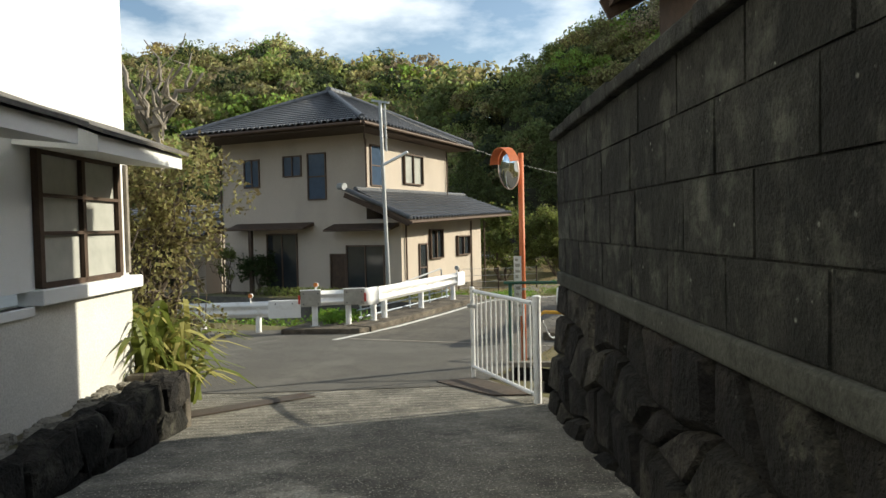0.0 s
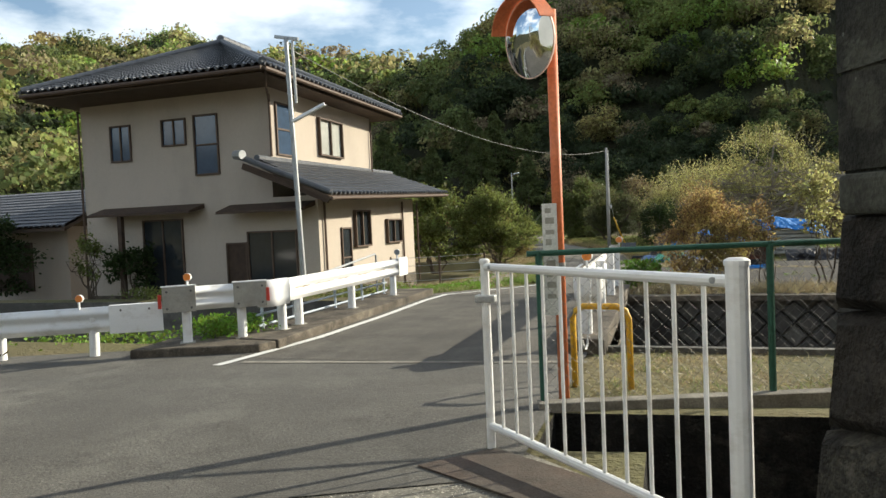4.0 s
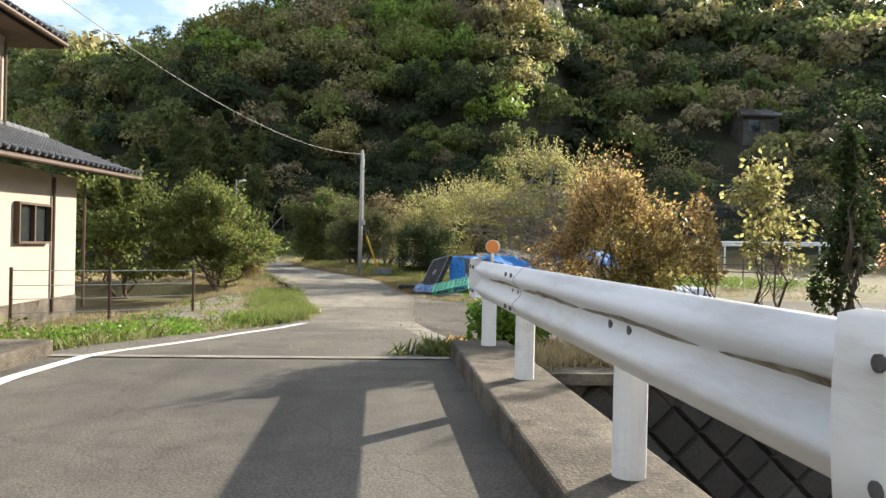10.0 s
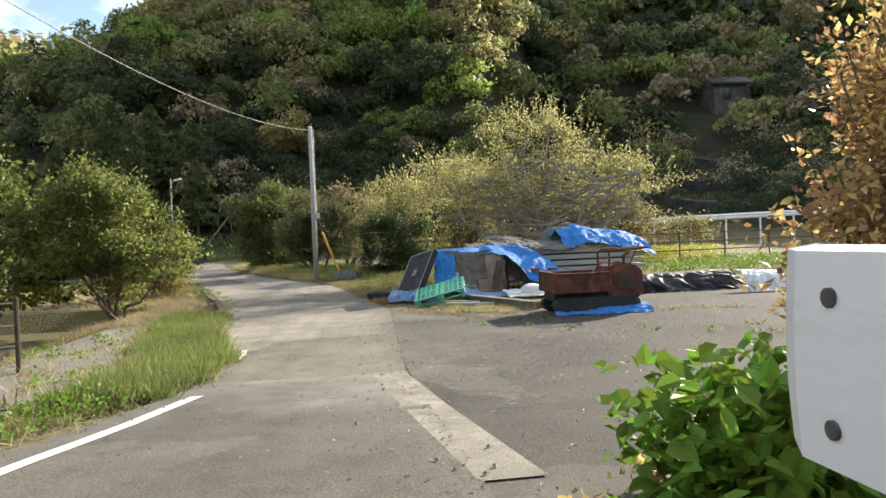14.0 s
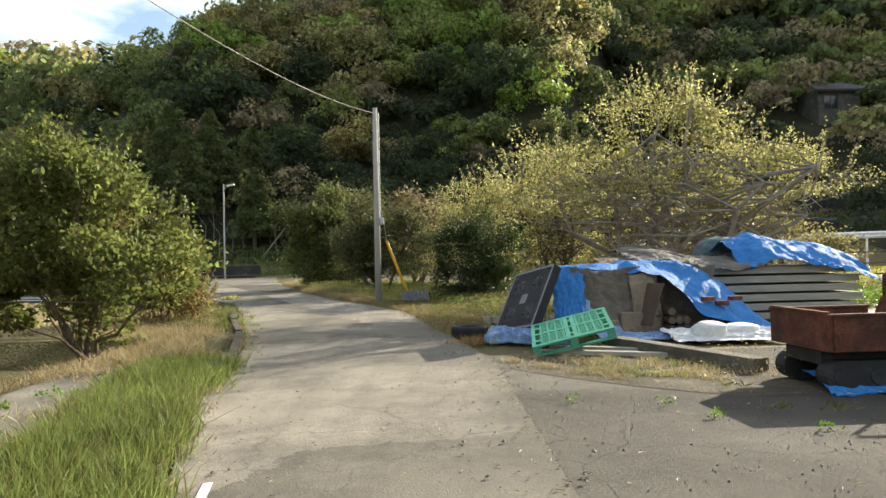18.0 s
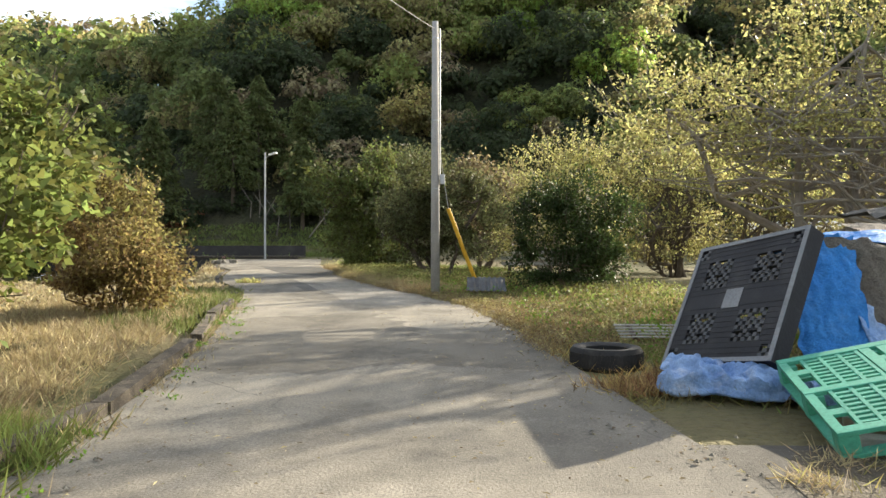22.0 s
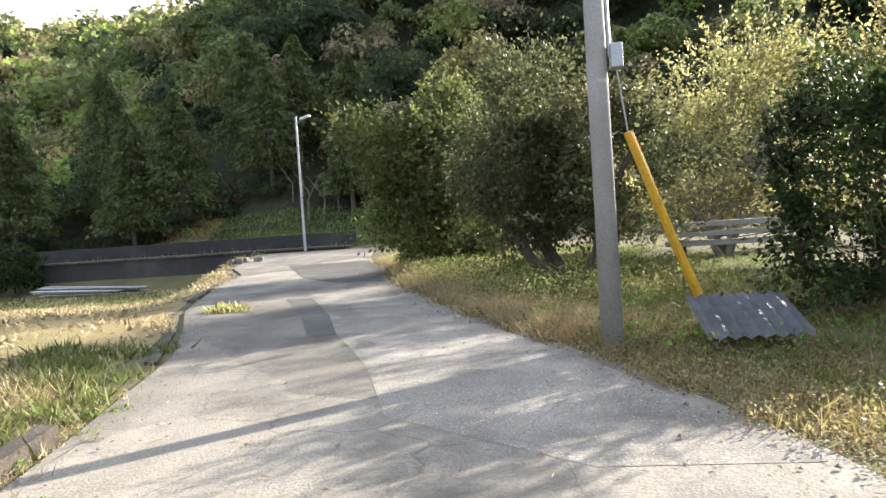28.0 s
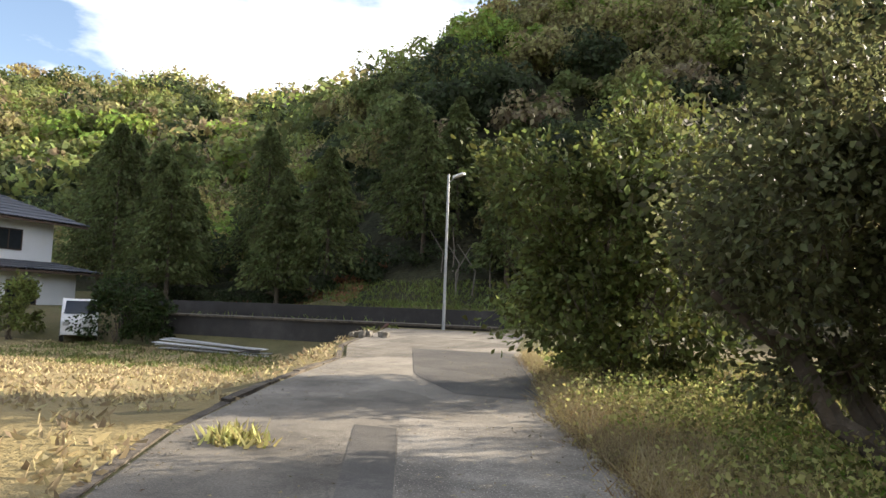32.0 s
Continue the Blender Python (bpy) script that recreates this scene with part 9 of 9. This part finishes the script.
def terraces():
    """Stone-faced field terraces on the shaded slope beyond the orchard."""
    for r, hgt in ((57, 1.0), (64, 1.3), (71, 1.2)):
        g = Mesh()
        n = 34
        for k in range(n + 1):
            a = math.radians(-18.5 - 36 * k / n)
            for dr, dz in ((0, -1.0), (0, hgt), (0.5, hgt + 0.05), (0.5, -1.0)):
                rr = r + dr + 0.8 * math.sin(k * 0.7)
                x, y = -5 - rr * math.sin(a), 30 + rr * math.cos(a)
                g.v.append((x, y, gz(x, y) + float(hill(x, y)) + dz))
        g.f = [(4 * k + j, 4 * k + (j + 1) % 4, 4 * k + 4 + (j + 1) % 4, 4 * k + 4 + j) for k in range(n) for j in range(4)]
        tagged(part("wall_terrace", g, LEDGE_STONE), "low dark stone terrace wall on the slope", "wall", kind="structure")
        pts = []
        for k in range(260):
            a, rr = math.radians(rng.uniform(-54, -18.5)), r + rng.uniform(0.5, 6)
            x, y = -5 - rr * math.sin(a), 30 + rr * math.cos(a)
            pts.append((x, y, gz(x, y) + float(hill(x, y)) - 0.02))
        weeds("weeds", "grass and weeds on a terrace of the slope", pts, 34, 0.16, 0.5, LEAF_OLIVE)


terraces()


def far_things():
    """Small things beyond the field."""
    tagged(part("ramp_edging", Mesh().bar((-17.9, 67.0, -0.98), (-16.9, 61.2, -2.2), 0.12, 0.1), RUST, bevel=0.01), "red-brown edging along the ramp to the wall", "edging")
    lumps_ = [lump(70 + k, 0.2) for k in range(3)]
    for k in range(7):
        g = Mesh()
        src = lumps_[k % 3]
        c = Vector((-15.9 + rng.uniform(-0.5, 0.5), 61.3 + rng.uniform(-0.4, 0.4), gz(-15.9, 61.3) + 0.08))
        r = rng.uniform(0.12, 0.26)
        g.v = [tuple(c + Vector(v) * r) for v in src.v]
        g.f = list(src.f)
        tagged(part("rubble_block", g, PALE_CONCRETE), "broken pale concrete lump at the road edge", "rubble", "rubble at the road edge")
    x, y = -32.6, 66.6
    z = gz(x, y)
    v = thing("van", "small white van parked beside the far house", "van", (x, y, z))
    v.matrix_world = Matrix.Translation((x, y, z)) @ Matrix.Rotation(radians(137), 4, 'Z')
    g = Mesh()
    prof = [(-1.6, 0.3), (-1.62, 0.9), (-1.45, 1.15), (-1.05, 1.78), (1.5, 1.82), (1.62, 1.6), (1.64, 0.3)]
    g.v = [(px, py, pz) for py in (-0.7, 0.7) for px, pz in prof]
    n = len(prof)
    g.f = [tuple(range(n)), tuple(reversed(range(n, 2 * n)))] + [(i, (i + 1) % n, n + (i + 1) % n, n + i) for i in range(n)]
    body = part("body", g, WHITE_STEEL, v, bevel=0.05)
    for a, b in ((-0.95, -0.1), (0.0, 0.7), (0.8, 1.45)):
        part("window", Mesh().box(a, b, -0.712, -0.69, 1.12, 1.62), GLASS, body)
    part("windscreen", Mesh().add([(-1.47, -0.6, 1.2), (-1.47, 0.6, 1.2), (-1.1, 0.55, 1.74), (-1.1, -0.55, 1.74)], [(0, 1, 2, 3)]), GLASS, body)
    for px in (-1.1, 1.05):
        for py in (-0.64, 0.64):
            w = part("wheel", Mesh().tube([(px, py - 0.08, 0.28), (px, py + 0.08, 0.28)], 0.28, 18), RUBBER, v)
            part("rim", Mesh().tube([(px, py - 0.09, 0.28), (px, py + 0.09, 0.28)], 0.16, 14), GREY_STEEL, w)
    for py in (-0.5, 0.5):
        part("headlight", Mesh().box(-1.64, -1.6, py - 0.12, py + 0.12, 0.7, 0.86), FROST, v)


far_things()
